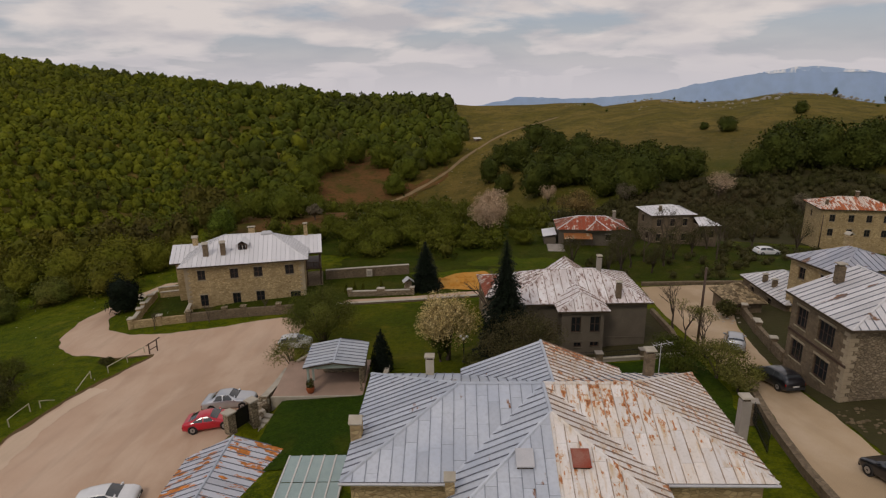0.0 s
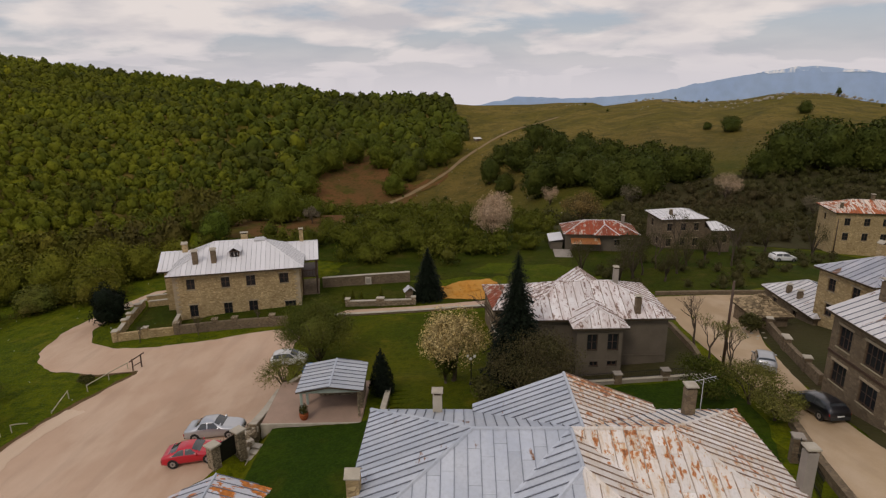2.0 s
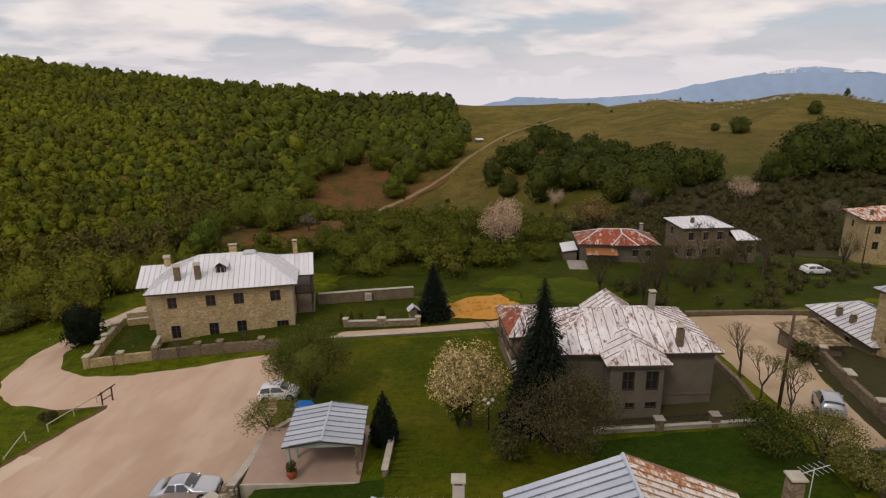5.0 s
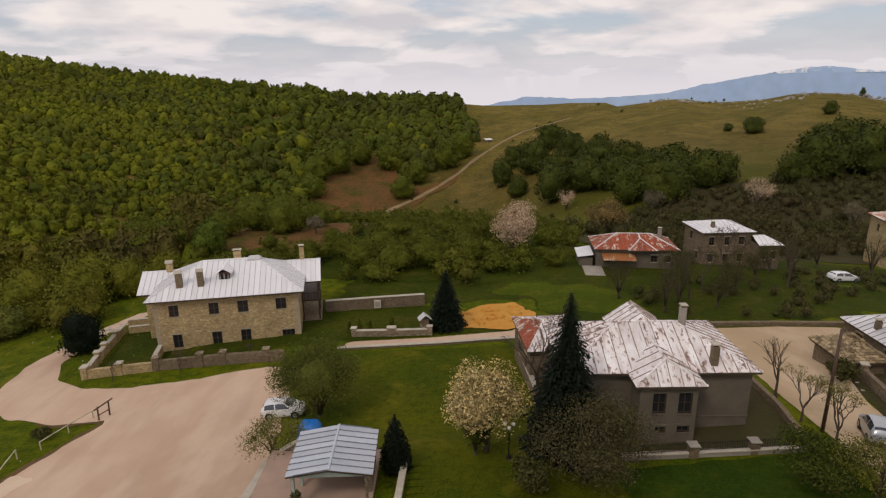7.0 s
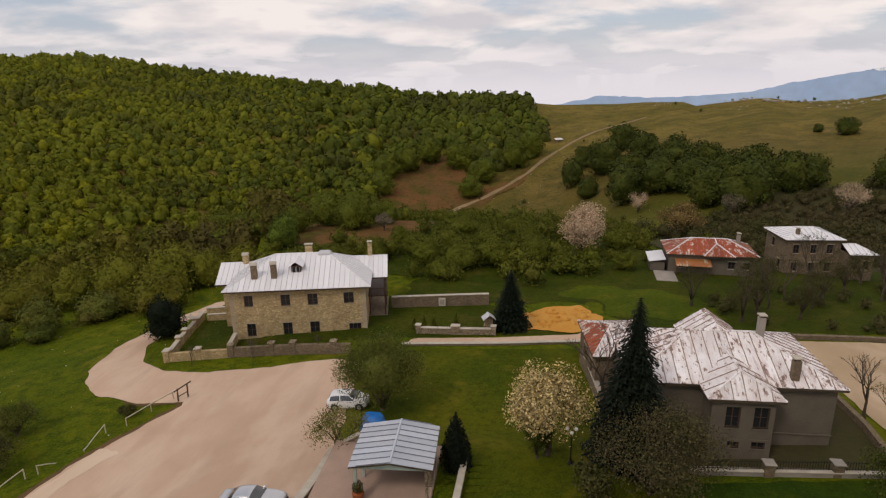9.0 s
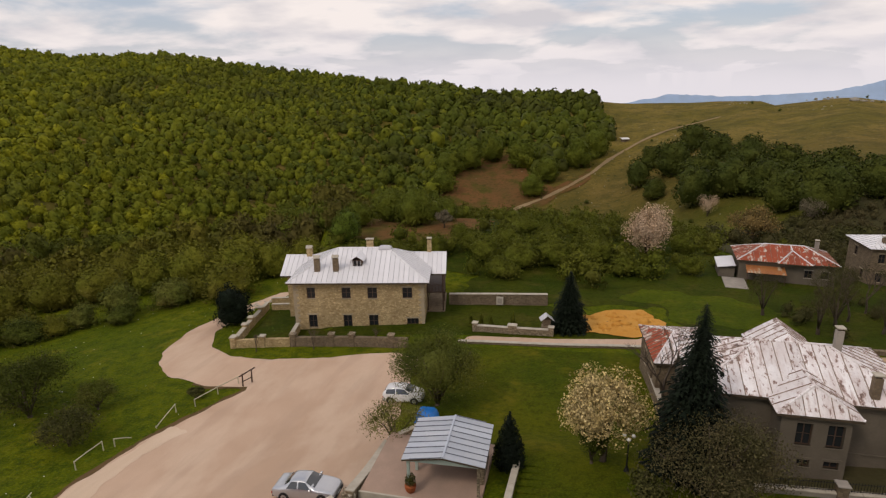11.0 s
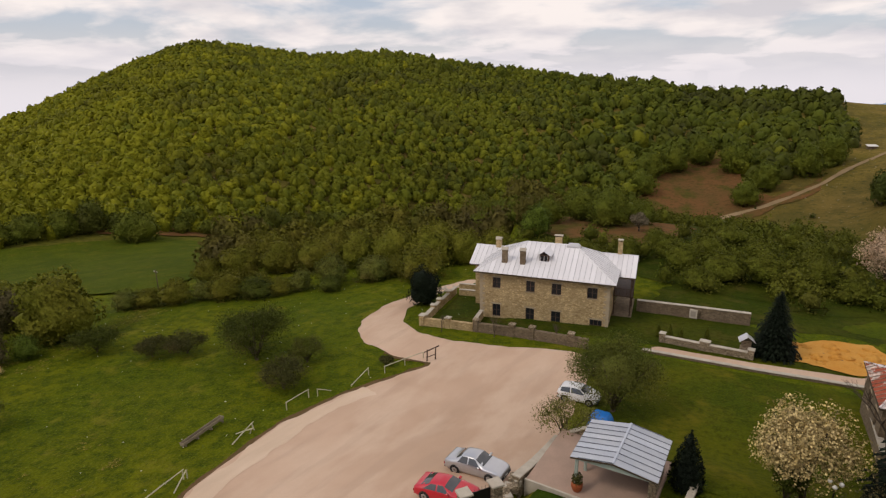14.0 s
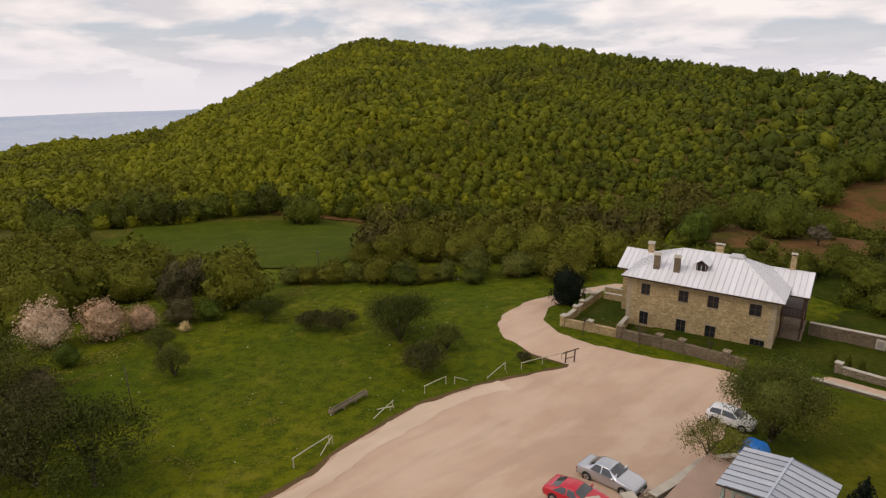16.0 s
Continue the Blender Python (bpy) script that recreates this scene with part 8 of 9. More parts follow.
            part("hub", Shape().tube([(cx, cy - 0.128, wr), (cx, cy + 0.128, wr)], [0.06, 0.06], 8), TRIM_BLACK, wheel)
    # lamps, bumpers, mirrors, plates
    for side in (1, -1):
        f, r = at(0.965, 2.6 * side), at(0.012, 2.4 * side)
        hx = Matrix.Translation((f.x, f.y - side * 0.14, f.z + 0.02))
        part("headlight", Shape().block(-0.10, 0.05, -0.15, 0.12, -0.07, 0.07, 0.03, hx), LAMP_CLEAR, t)
        part("tail_light", Shape().block(-0.03, 0.10, -0.10, 0.10, -0.09, 0.09, 0.02, Matrix.Translation((r.x, r.y - side * 0.08, r.z + 0.05))), LAMP_RED, t)
        m = at(nose - 0.07, 3.15 * side)
        part("mirror", Shape().block(-0.06, 0.06, -0.09, 0.09, 0, 0.13, 0.03, Matrix.Translation((m.x, m.y + side * 0.08, m.z))), paint, t)
    w = table[-2][1] * width
    part("bumper", Shape().block(length / 2 - 0.09, length / 2 + 0.02, -w * 0.86, w * 0.86, 0.22, 0.42, 0.03), TRIM_BLACK if table is not COUPE else paint, t)
    part("bumper", Shape().block(-length / 2 - 0.03, -length / 2 + 0.06, -w * 0.92, w * 0.92, 0.26, 0.46, 0.03), TRIM_BLACK if table is not COUPE else paint, t)
    part("number_plate", Shape().box(length / 2 + 0.021, length / 2 + 0.027, -0.26, 0.26, 0.30, 0.40), PLATE, t)
    part("number_plate", Shape().box(-length / 2 - 0.037, -length / 2 - 0.031, -0.26, 0.26, 0.50, 0.60), PLATE, t)
    return t


car(-18.15, 44.0, 0, 4.3, SEDAN, PAINT_SILVER, "silver four-door saloon parked on the gravel")
car(-18.3, 40.4, 4, 4.0, COUPE, PAINT_RED, "low red coupe parked on the gravel")
car(-16.6, 60.1, 2, 3.6, HATCH, PAINT_WHITE, "small white hatchback parked under the tree")
car(-22.3, 32.5, 8, 4.0, HATCH, PAINT_WHITE, "white hatchback parked beside the shed")
car(27.4, 50.6, 66, 3.8, HATCH, PAINT_GREY, "light grey people carrier parked in the street", 1.05, 1.08)
car(26.3, 41.6, 96, 4.4, HATCH, PAINT_BLACK, "black estate car parked in the street", 1.05)
car(24.5, 26.6, 97, 4.3, SEDAN, PAINT_BLACK, "black saloon parked at the street's edge")
car(56.7, 98.2, 8, 4.6, HATCH, PAINT_WHITE, "white estate car parked on the green plot")

# ---------------------------------------------------------------- small things


def log_rail(name, ends, posts, label, lean=0.0, material=None, h=0.85):
    """A rustic rail: peeled pole on thin posts. ends: the rail's two ends (x, y, height); posts: parameters along it."""
    (ax, ay, ah), (bx, by, bh) = ends
    z0 = ground_z(ax, ay)
    t = thing(name, pose(ax, ay, z0), label, "fence", "forecourt rails")
    a, b = Vector((0, 0, ah)), Vector((bx - ax, by - ay, ground_z(bx, by) - z0 + bh))
    part("rail", Shape().tube([a, a.lerp(b, 0.5) + Vector((0, 0, 0.03)), b], [0.055, 0.05, 0.045], 7), material or WOOD_PALE, t)
    for s in posts:
        p = a.lerp(b, s)
        gz = ground_z(ax + p.x, ay + p.y) - z0
        part("post", Shape().tube([(p.x + lean, p.y, gz - 0.2), (p.x, p.y, max(gz + 0.25, p.z + 0.04))], [0.055, 0.05], 7), material or WOOD_PALE, t)
    return t


RAIL_LABEL = "peeled-pole rail fence at the forecourt edge"
log_rail("rail_fence", [(-36.9, 31.2, 0.85), (-38.1, 35.2, 0.8)], (0.02, 0.97), RAIL_LABEL)
log_rail("rail_fence", [(-37.0, 33.6, 0.05), (-37.9, 35.3, 0.75)], (0.98,), "fallen pole rail leaning on its post")
log_rail("rail_fence", [(-38.9, 40.1, 0.1), (-39.7, 43.0, 0.6)], (0.9,), "broken rail fence lying in the grass", 0.4)
log_rail("rail_fence", [(-38.8, 42.2, 0.55), (-40.1, 41.4, 0.1)], (0.1,), "broken rail fence lying in the grass", -0.3)
log_rail("rail_fence", [(-39.5, 46.6, 0.8), (-39.5, 49.4, 0.85)], (0.0, 1.0), RAIL_LABEL)
log_rail("rail_fence", [(-38.9, 50.0, 0.75), (-38.4, 51.3, 0.1)], (0.0,), "sagging rail fence at the forecourt edge")
log_rail("rail_fence", [(-37.3, 53.0, 0.1), (-37.4, 55.9, 0.85)], (0.98, 0.02), "sagging rail fence at the forecourt edge")
log_rail("rail_fence", [(-36.2, 57.0, 0.75), (-34.6, 61.9, 0.75)], (0.0, 0.5, 0.98), RAIL_LABEL)


def log_bench():
    x, y = -42.6, 38.0
    t = thing("log_trough", pose(x, y, ground_z(x, y), 0, 0, 98), "long weathered wooden trough on the meadow", "trough")
    for k, (y0, y1, z0, z1) in enumerate(((-0.20, 0.20, 0.14, 0.20), (-0.23, -0.17, 0.16, 0.42), (0.17, 0.23, 0.16, 0.42))):
        part("plank", Shape().block(0, 4.5, y0, y1, z0, z1, 0.02), WOOD, t)
    for px in (0.2, 1.5, 3.0, 4.3):
        part("support", Shape().block(px - 0.07, px + 0.07, -0.27, 0.27, -0.1, 0.15, 0.02), WOOD, t)
    for px in (0.0, 4.42):
        part("end_board", Shape().block(px, px + 0.08, -0.17, 0.17, 0.16, 0.40, 0.02), WOOD, t)


log_bench()


def sign_frame():
    x, y = -33.5, 61.7
    t = thing("wooden_sign_frame", pose(x, y, ground_z(x, y), 0, 0, 60), "leaning dark wooden signpost at the drive", "signpost")
    for px in (-0.55, 0.45):
        part("post", Shape().tube([(px, 0, -0.2), (px + 0.1, 0.05, 1.35)], [0.08, 0.07], 7), WOOD_DARK, t)
    part("crossbar", Shape().tube([(-0.8, 0.05, 1.15), (0.95, 0.05, 1.5)], [0.07, 0.07], 7), WOOD_DARK, t)
    part("crossbar", Shape().tube([(-0.55, 0.03, 0.5), (0.5, 0.03, 0.62)], [0.05, 0.05], 7), WOOD_DARK, t)


sign_frame()


def utility_pole(x, y, h, label, arm=True, r=0.13, lean=(0, 0)):
    t = thing("utility_pole", pose(x, y, ground_z(x, y)), label, "pole")
    part("pole", Shape().tube([(0, 0, -0.5), (lean[0] * 0.5, lean[1] * 0.5, h * 0.5), (lean[0], lean[1], h)], [r, r * 0.85, r * 0.7], 9), WOOD_DARK, t, "", True)
    if arm:
        part("crossarm", Shape().block(lean[0] - 0.5, lean[0] + 0.5, lean[1] - 0.05, lean[1] + 0.05, h - 0.5, h - 0.4), WOOD_DARK, t)
        for s in (-0.42, 0.42):
            part("insulator", Shape().tube([(lean[0] + s, lean[1], h - 0.4), (lean[0] + s, lean[1], h - 0.25)], [0.05, 0.03], 6), WHITE_PAINT, t)


utility_pole(24.5, 51.9, 8.0, "dark wooden utility pole beside the street", False, 0.14, (0.1, 0.1))
utility_pole(-56.4, 25.6, 5.0, "thin grey dead pole on the meadow", False, 0.06, (-0.4, 0.1))
utility_pole(-90, 66, 5.0, "thin wooden pole by the hedgerow", True, 0.08)
utility_pole(79.5, 119, 7.5, "wooden utility pole before the tan house", False, 0.13)


def garden_lamp():
    x, y = 1.75, 48.9
    t = thing("garden_lamp", pose(x, y, ground_z(x, y)), "black iron garden lamp with pale globes", "lamp")
    part("base", Shape().tube([(0, 0, -0.1), (0, 0, 0.12), (0, 0, 0.3), (0, 0, 0.5)], [0.2, 0.18, 0.1, 0.06], 10), IRON, t)
    part("pole", Shape().tube([(0, 0, 0.4), (0, 0, 2.4)], [0.05, 0.04], 8), IRON, t)
    for k in range(3):
        a = 2.1 * k + 0.4
        e = (0.32 * math.cos(a), 0.32 * math.sin(a), 2.45)
        arm = part("arm", Shape().tube([(0, 0, 2.3), (e[0] * 0.6, e[1] * 0.6, 2.25), e], [0.025, 0.022, 0.02], 6), IRON, t)
        bm = bmesh.new()
        bmesh.ops.create_icosphere(bm, subdivisions=3, radius=0.13, matrix=Matrix.Translation((e[0], e[1], 2.57)))
        me = bpy.data.meshes.new("globe")
        bm.to_mesh(me)
        bm.free()
        me.materials.append(WHITE_PAINT)
        part("globe", me, None, arm, "pale frosted globe")


garden_lamp()


def street_railing():
    """Iron railing with a stone pier on the wall above the street."""
    x, y = 21.0, 35.4
    z0 = ground_z(x, y)
    t = thing("street_railing", pose(x, y, z0, 0, 0, -106), "black iron railing beside a stone pier above the street", "railing")
    pier = part("pier", Shape().block(-0.3, 0.3, -0.3, 0.3, -0.5, 1.75, 0.03), STONE_DARK, t)
    part("pier_cap", Shape().block(-0.36, 0.36, -0.36, 0.36, 1.75, 1.85, 0.03), CONCRETE, pier)
    for h in (0.75, 1.75):
        part("rail", Shape().tube([(0.4, 0, h), (4.6, 0, h + 0.25)], [0.03, 0.03], 5), IRON, t)
    for k in range(26):
        s = 0.5 + k * 0.16
        part("baluster", Shape().box(s - 0.014, s + 0.014, -0.014, 0.014, 0.45 + 0.06 * s, 1.95 + 0.06 * s), IRON, t)


street_railing()


def villa_railing():
    z0 = ground_z(9.8, 49.9)
    t = thing("garden_railing", pose(9.8, 49.85, z0), "low iron railing with stone piers before the villa", "railing")
    for x in (4.6, 8.7):
        g = ground_z(9.8 + x, 49.7) - z0
        p = part("pier", Shape().block(x - 0.3, x + 0.3, -0.42, 0.18, -0.2 + g, 0.95 + g, 0.02), STONE_DARK, t)
        part("pier_cap", Shape().block(x - 0.38, x + 0.38, -0.5, 0.26, 0.95 + g, 1.03 + g, 0.03), CONCRETE, p)
    for a, b in ((0.0, 4.3), (4.9, 8.4), (9.0, 12.2)):
        ga, gb = ground_z(9.8 + a, 49.7) - z0, ground_z(9.8 + b, 49.6) - z0
        for h in (0.5, 1.0):
            part("rail", Shape().tube([(a, -0.02 * a, ga + h), (b, -0.02 * b, gb + h)], [0.025, 0.025], 5), IRON, t)
        n = int((b - a) / 0.16)
        for k in range(n):
            x = a + 0.08 + k * 0.16
            g = ga + (gb - ga) * (x - a) / (b - a)
            part("baluster", Shape().box(x - 0.012, x + 0.012, -0.02 * x - 0.012, -0.02 * x + 0.012, g + 0.42, g + 1.12), IRON, t)


villa_railing()


def forecourt_gate():
    x, y = -15.85, 40.1
    z0 = ground_z(x, y)
    t = thing("forecourt_gate", pose(x, y, z0, 0, 0, 56), "dark iron gate between stone piers with slab caps", "gate")
    for px in (-1.05, 1.05):
        p = part("pier", Shape().block(px - 0.32, px + 0.32, -0.32, 0.32, -0.6, 1.75, 0.03), STONE_WALL, t)
        part("pier_cap", Shape().block(px - 0.42, px + 0.42, -0.42, 0.42, 1.75, 1.88, 0.04), CAP, p)
    leaf = part("gate_leaf", Shape().box(-0.7, 0.7, 0.0, 0.05, 0.1, 1.6), IRON, t, "dark sheet-iron gate leaf")
    for k in range(6):
        xx = -0.62 + k * 0.25
        part("gate_bar", Shape().tube([(xx, 0.025, 1.55), (xx, 0.025, 1.85)], [0.015, 0.006], 5), IRON, leaf)
    part("gate_rail", Shape().box(-0.7, 0.7, -0.03, 0.0, 0.9, 0.98), IRON, leaf)
    s = thing("stone_steps", pose(-14.9, 41.4, ground_z(-14.9, 41.4)), "worn stone steps beside the garden gate", "steps")
    for k in range(4):
        part("step", Shape().block(-0.55, 0.55, -0.9 + k * 0.5, -0.35 + k * 0.5, -0.4, 0.08 + k * 0.16, 0.03, Matrix.Rotation(radians(-18), 4, "Z")), CAP, s)
    rnd = random.Random(9)
    w = thing("broken_wall_stones", pose(-15.3, 42.0, ground_z(-15.3, 42.0)), "stepped stone wall end with loose slabs", "wall")
    for k in range(14):
        sx, sy, h = rnd.uniform(0.22, 0.4), rnd.uniform(0.2, 0.36), rnd.uniform(0.1, 0.16)
        m = Matrix.Translation((rnd.uniform(-0.25, 0.25), -0.5 + 0.2 * k + rnd.uniform(-0.1, 0.1), 0.35 + 0.03 * k)) @ pose(0, 0, 0, rnd.uniform(-8, 8), rnd.uniform(-8, 8), rnd.uniform(0, 90))
        part("stone", Shape().block(-sx, sx, -sy, sy, -h * 3.4, h, 0.05, m), STONE_WALL if k % 4 else CAP, w)


forecourt_gate()


def patio_pot():
    x, y, z = -11.5, 44.75, 4.41
    t = thing("terracotta_pot", pose(x, y, z), "round terracotta pot with a dark green shrub", "plant pot")
    part("pot", Shape().tube([(0, 0, 0), (0, 0, 0.12), (0, 0, 0.32), (0, 0, 0.44), (0, 0, 0.48), (0, 0, 0.44)], [0.22, 0.3, 0.36, 0.34, 0.37, 0.3], 18), TERRACOTTA, t, "", True)
    rng = np.random.default_rng(3)
    v, f = merged([leaf_cloud(rng, [(0, 0, 0.85, 0.34, 0.34, 0.45)], 420, 0.06, 0.4, 0.7), core_ball((0, 0, 0.8, 0.25, 0.25, 0.35), 1, rng)])
    part("shrub", big_mesh("shrub", v, f, LEAF_OLIVE), None, t)


patio_pot()


def tarpaulin():
    x, y = -13.3, 55.6
    g = ground_z(x, y)
    t = thing("covered_heap", pose(x, y, g), "heap under a bright blue tarpaulin behind the gazebo", "tarpaulin")
    n, sh, pts = 12, Shape(), []
    for i in range(n + 1):
        for j in range(n + 1):
            u, v = i / n * 2 - 1, j / n * 2 - 1
            h = max(0.0, 1 - (u * u * u * u + v * v * v * v) * 0.9)
            pts.append((u * 1.0, v * 0.9, 1.55 * h ** 0.5 + 0.12 * noise.noise((u * 2.3, v * 2.3, 1)) * h))
    sh.add(pts, [(i * (n + 1) + j, (i + 1) * (n + 1) + j, (i + 1) * (n + 1) + j + 1, i * (n + 1) + j + 1) for i in range(n) for j in range(n)])
    part("tarpaulin_sheet", sh, PLASTIC_BLUE, t, "", True)
    part("heap", Shape().block(-0.7, 0.7, -0.6, 0.6, -0.4, 1.0, 0.2), WOOD, t)


tarpaulin()


def garden_steps():
    t = thing("garden_steps", pose(-3.4, 45.0, ground_z(-3.4, 45.0)), "broad grassy steps edged with timber", "steps")
    for k in range(7):
        y = -1.0 + k * 0.78
        g = ground_z(-3.4, 45.0 + y) - ground_z(-3.4, 45.0)
        part("step_edge", Shape().block(-1.5, 1.6, y, y + 0.12, g - 0.15, g + 0.05, 0.01), LAWN, t)


garden_steps()


def garden_shrine():
    x, y = -5.0, 78.2
    t = thing("garden_shrine", pose(x, y, ground_z(x, y), 0, 0, 15), "small stone shrine with a tilted pale metal roof", "shrine")
    part("plinth", Shape().block(-0.5, 0.5, -0.4, 0.4, -0.2, 1.0, 0.03), STONE_WALL, t)
    part("box", Shape().block(-0.42, 0.42, -0.35, 0.35, 1.0, 1.75, 0.02), STONE_DARK, t)
    for s in (-1, 1):
        part("roof", Shape().slab([(0, -0.6, 2.3), (s * 0.75, -0.6, 1.7), (s * 0.75, 0.6, 1.7), (0, 0.6, 2.3)], (0, 0, -0.05)), PALE_METAL, t)


garden_shrine()


def garden_stele():
    x, y = -11.5, 86.6
    t = thing("garden_plaque", pose(x, y, ground_z(x, y)), "pale stone panel fixed on the garden wall", "panel")
    part("panel", Shape().block(-0.45, 0.45, -0.18, -0.02, 0.2, 1.3, 0.03), CAP, t)
    part("inset", Shape().block(-0.28, 0.28, -0.2, -0.17, 0.4, 1.1, 0.01), CONCRETE, t)


garden_stele()


def hill_hut():
    x, y = 25.7, 421.0
    z = ground_z(x, y)
    t = thing("hill_hut", pose(x, y, z, 0, 0, 20), "tiny white-roofed hut beside the hill track", "hut")
    part("wall", Shape().block(-2.2, 2.2, -1.4, 1.4, -0.6, 1.7, 0.02), STONE_DARK, t)
    part("roof", Shape().slab([(-2.7, -1.9, 1.75), (2.7, -1.9, 1.75), (2.7, 1.9, 2.5), (-2.7, 1.9, 2.5)], (0, 0, -0.15)), WHITE_PAINT, t)
    part("door", Shape().block(-0.4, 0.4, -1.46, -1.4, -0.4, 1.4, 0.01), WOOD_DARK, t)


hill_hut()


def field_hut():
    for x, y, w in ((-207, 112, 2.0), (-213, 104, 3.2)):
        t = thing("field_hut", pose(x, y, ground_z(x, y)), "low pale hut at the far meadow's edge", "hut")
        part("wall", Shape().block(-w, w, -1.2, 1.2, -0.6, 1.6, 0.02), WHITE_PAINT if w < 3 else STONE_DARK, t)
        part("roof", Shape().slab([(-w - 0.3, -1.5, 1.62), (w + 0.3, -1.5, 1.62), (w + 0.3, 1.5, 2.2), (-w - 0.3, 1.5, 2.2)], (0, 0, -0.12)), PALE_METAL, t)


field_hut()


def rocks(name, spots, label, seed, material):
    """Weathered rocks of many sizes as one object."""
    rng = np.random.default_rng(seed)
    bits = []
    for x, y, r in spots:
        v, f = core_ball((0, 0, 0, r, r * rng.uniform(0.6, 1.0), r * rng.uniform(0.45, 0.8)), 1, rng)
        bits.append((v + np.array([x, y, ground_z(x, y) + 0.1 * r]), f))
    v, f = merged(bits)
    tagged(new(name, big_mesh(name, v, f, material)), label, "rocks", "", "stuff")


ROCK = plain("pale_limestone", (0.36, 0.33, 0.27), (0.26, 0.24, 0.20), 0.5, 0.9, 0.6, 0.08)


def crest(x, y):
    r, az = polar(x, y)
    return 0.5 * max(0.0, noise.noise((az * 0.35, 1.5, 2))) if az > 3 and abs(r - knots(az, RIDGE) + 6) < 14 else 0.0


rocks("crest_rocks", scatter(20, 420, 250, 560, 3.5, crest, (0.6, 2.2), 21), "pale limestone outcrops along the hill crest", 21, ROCK)
OUTCROPS = [(178.8, 472, 2.6), (215, 445, 1.6), (226, 433, 2.0), (235, 434, 2.4), (249, 443, 3.0), (256, 440, 2.4), (280, 427, 2.6), (292, 420, 2.2), (195, 440, 1.2), (155, 449, 1.0), (114, 512, 1.4), (205, 420, 1.3)]
_o = random.Random(33)
rocks("hill_outcrops", [(x + _o.gauss(0, 5), y + _o.gauss(0, 4), r * _o.uniform(0.25, 1.0)) for x, y, r in OUTCROPS for _ in range(9)], "large pale limestone outcrops on the crest", 27, ROCK)
rocks("slope_rocks", scatter(-70, 60, 180, 460, 7, lambda x, y: 0.12, (0.2, 0.7), 22), "loose pale stones on the hill pasture", 22, ROCK)
_r = random.Random(61)
rocks("sand_lumps", [(_r.uniform(-1.5, 7.2), _r.uniform(79.2, 85.8), _r.uniform(0.35, 1.1)) for k in range(46)], "low lumps of orange building sand", 26, SAND)
rocks("sand_stones", [(2.0, 82.5, 0.35), (3.6, 81.2, 0.4), (4.6, 84.0, 0.3), (5.5, 80.4, 0.35), (1.0, 80.2, 0.28), (6.2, 82.6, 0.3), (-0.4, 81.4, 0.4)], "stones lying on the orange sand", 23, STONE_SLAB)
rocks("yard_rubble", [(31.5 + random.Random(k).uniform(-1.5, 1.5), 60 + random.Random(k + 50).uniform(-2, 2), 0.25) for k in range(14)], "pale rubble in the street yard", 24, CAP)
rocks("drive_rubble", [(-46.2 + random.Random(k).uniform(-1.4, 1.6), 85.2 + random.Random(k + 50).uniform(-2.2, 2.4), random.Random(k + 9).uniform(0.2, 0.5)) for k in range(26)], "heap of pale stones beside the drive", 28, CAP)
rocks("verge_rubble", [(27.6 + random.Random(k).uniform(-0.8, 1.6), 34.6 + random.Random(k + 50).uniform(-2.4, 1.6), random.Random(k + 9).uniform(0.12, 0.34)) for k in range(34)], "rubble on the street verge", 25, STONE_SLAB)


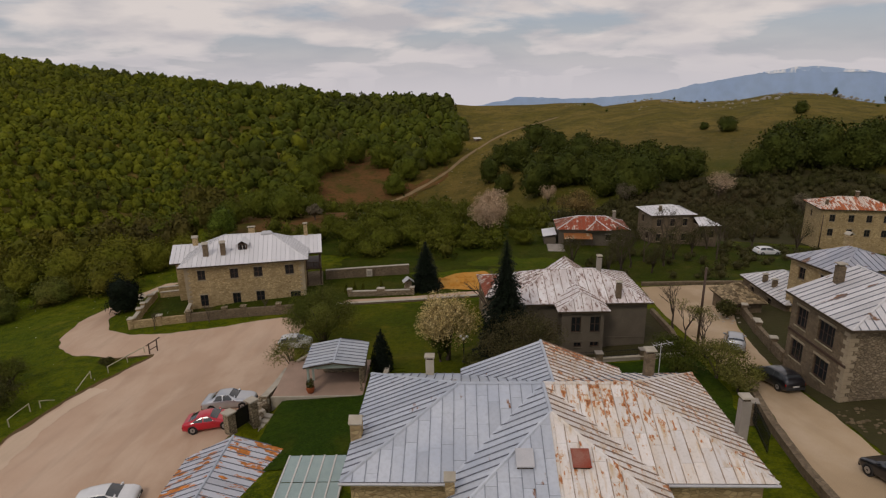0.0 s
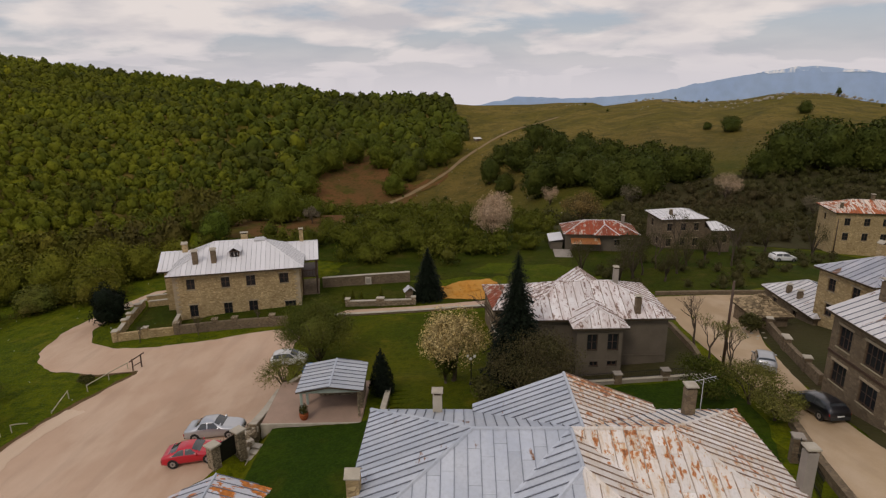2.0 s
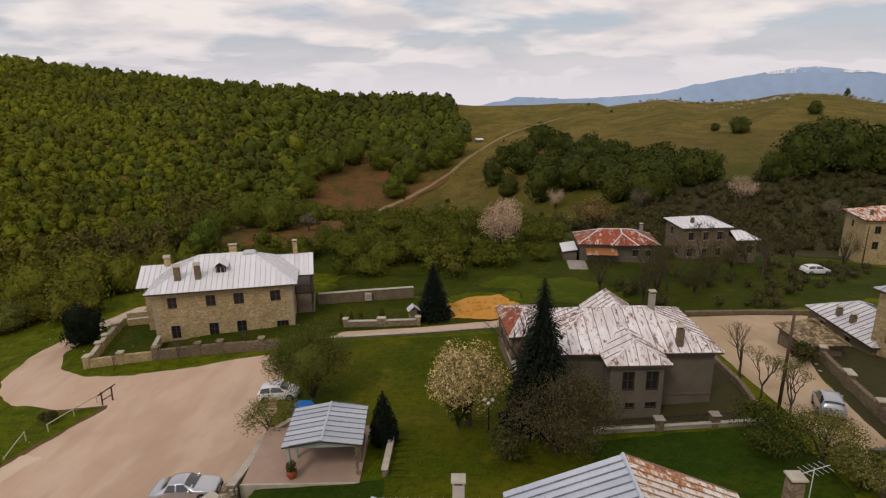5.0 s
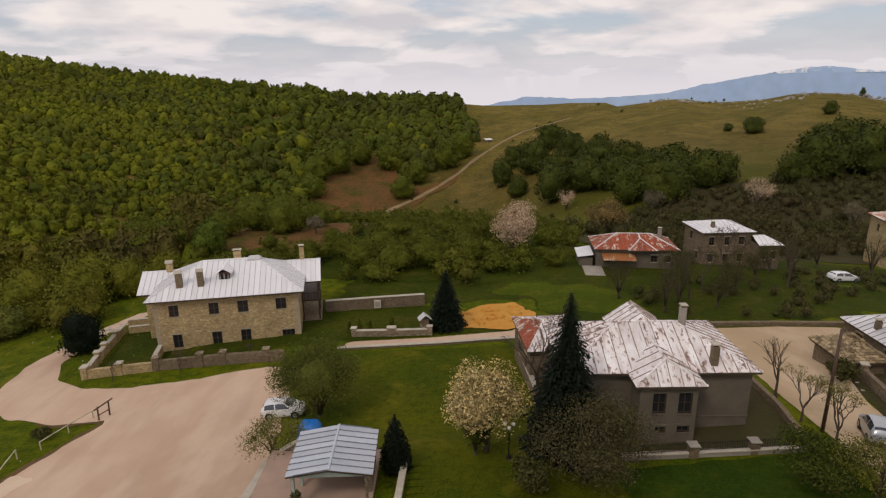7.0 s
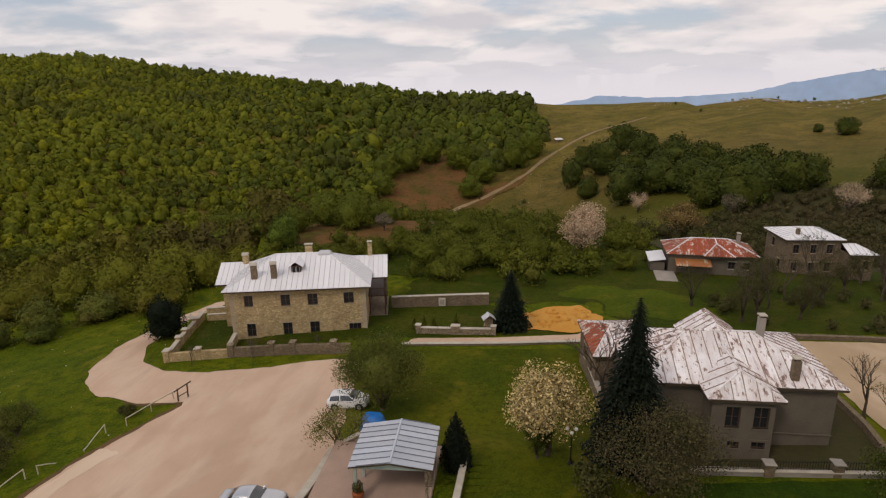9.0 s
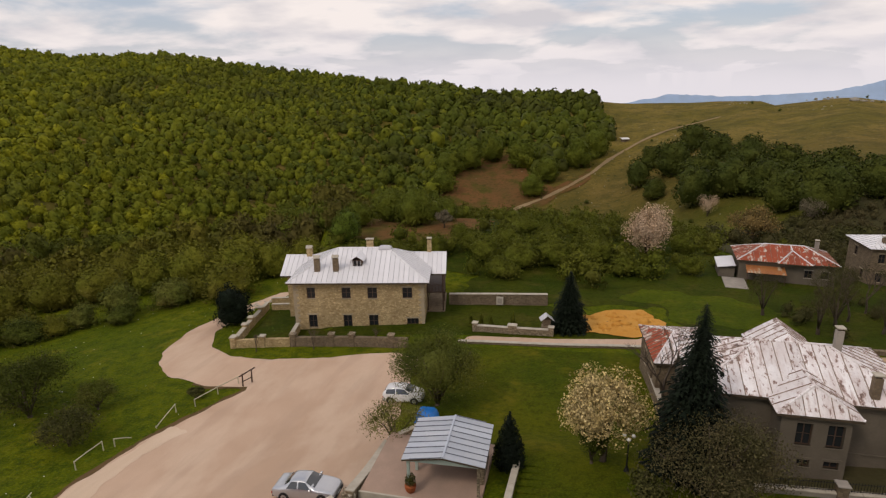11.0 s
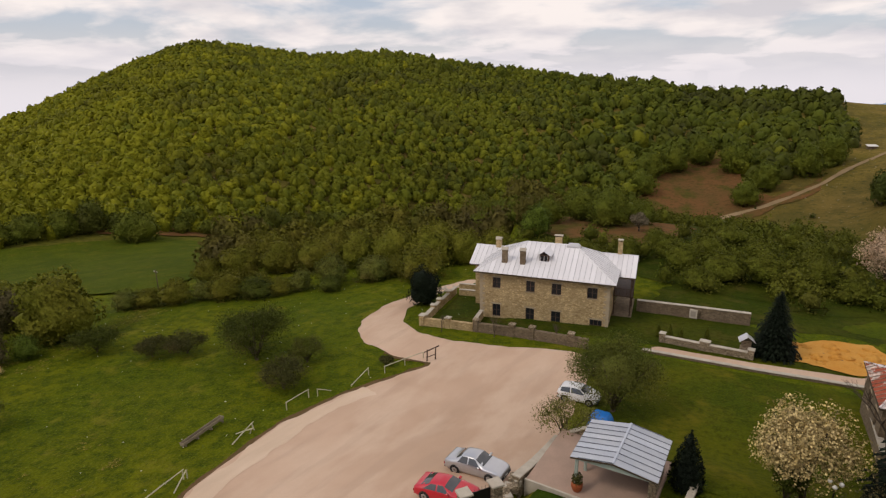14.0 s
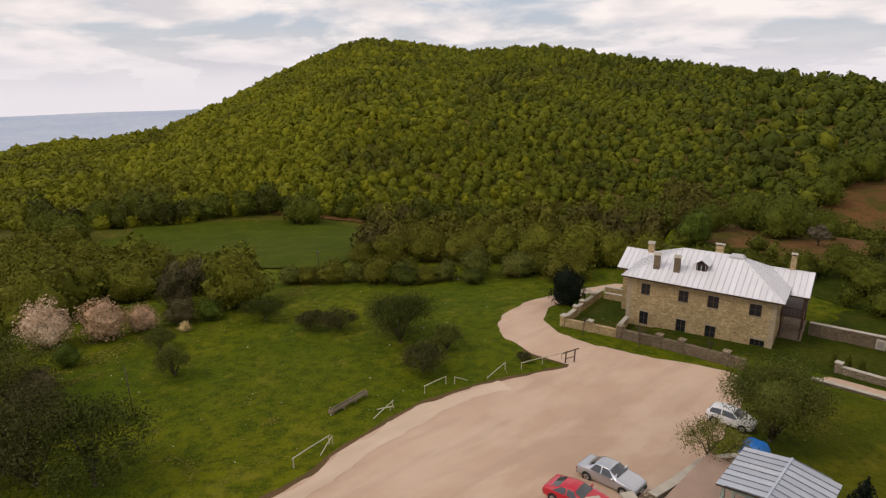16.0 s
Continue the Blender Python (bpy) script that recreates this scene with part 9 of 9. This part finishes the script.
def grass_tufts(name, spots, material, label, seed, tall):
    """Low tufts of blades lying outwards, as one object."""
    rng = np.random.default_rng(seed)
    base = np.array(spots)
    n = len(base)
    zs = np.array([ground_z(x, y) for x, y, _ in spots]) + 0.05
    vs, fs, k = [], [], 0
    for _ in range(3):
        a = rng.uniform(0, 6.283, n)
        r, h = base[:, 2], base[:, 2] * rng.uniform(0.3, 1.0, n) * tall
        off = rng.normal(size=(n, 2)) * r[:, None] * 0.6
        c = np.stack([base[:, 0] + off[:, 0], base[:, 1] + off[:, 1], zs], 1)
        d = np.stack([np.cos(a), np.sin(a), 0 * a], 1) * r[:, None]
        e = np.stack([-np.sin(a), np.cos(a), 0 * a], 1) * r[:, None]
        vs += [c - d, c + d, c + e * 1.2 + np.stack([0 * a, 0 * a, h], 1)]
        fs.append(np.stack([np.arange(n) + k, np.arange(n) + k + n, np.arange(n) + k + 2 * n], 1))
        k += 3 * n
    tagged(new(name, big_mesh(name, np.concatenate(vs), np.concatenate(fs), material)), label, "grass", "", "stuff")


TUFT = leaf_material("meadow_tuft", (0.080, 0.120, 0.004), (0.060, 0.098, 0.004), 0.12, 0.7, 1.35, (0.14, 0.145, 0.008))
TUFT_DRY = leaf_material("dry_meadow_tuft", (0.23, 0.185, 0.035), (0.16, 0.145, 0.020), 0.2, 0.7, 1.3, (0.12, 0.13, 0.01))
on_gravel = polygon_distance(PARKING)
grass_tufts("grass_tufts", scatter(-95, -34, 8, 95, 0.6, lambda x, y: 0.5 if on_gravel(x, y) < -0.4 and noise.noise((x * 0.35, y * 0.35, 3)) > -0.2 else 0.0, (0.05, 0.13), 31), TUFT, "uneven tufts of spring meadow grass", 77, 0.35)
BANK = line_distance([(-69, 20), (-75.2, 28.9), (-77, 34.8), (-78.8, 40.2), (-79.6, 46.5), (-81.4, 54), (-84, 61), (-92, 64)], 3.4)
grass_tufts("dry_grass", scatter(-115, -55, 16, 76, 0.26, lambda x, y: max(0.0, min(0.7, 0.20 * BANK(x, y) + 0.9 * noise.noise((x * 0.5, y * 0.13, 6)) - 0.15)), (0.05, 0.14), 32), TUFT_DRY, "dry yellow grass along the meadow bank", 78, 0.8)
grass_tufts("dry_patches", scatter(-52, -38, 24, 36, 0.28, lambda x, y: max(0.0, min(0.6, 1.6 * noise.noise((x * 0.45, y * 0.45, 12)) - 0.35)), (0.05, 0.13), 33), TUFT_DRY, "small dry patches in the meadow grass", 79, 0.5)


def flowers():
    rng = np.random.default_rng(5)
    spots = scatter(-90, -34, 18, 100, 2.4, lambda x, y: 0.26 if polygon_distance(PARKING)(x, y) < -0.8 else 0.0, (0.05, 0.10), 41)
    v, f = merged([leaf_cloud(rng, [(x, y, ground_z(x, y) + 0.12, r, r, 0.03)], 3, 0.05, 1.0, 1.0) for x, y, r in spots])
    tagged(new("meadow_flowers", big_mesh("meadow_flowers", v, f, WHITE_PAINT)), "small white flowers dotted over the grass", "flowers", "", "stuff")


flowers()
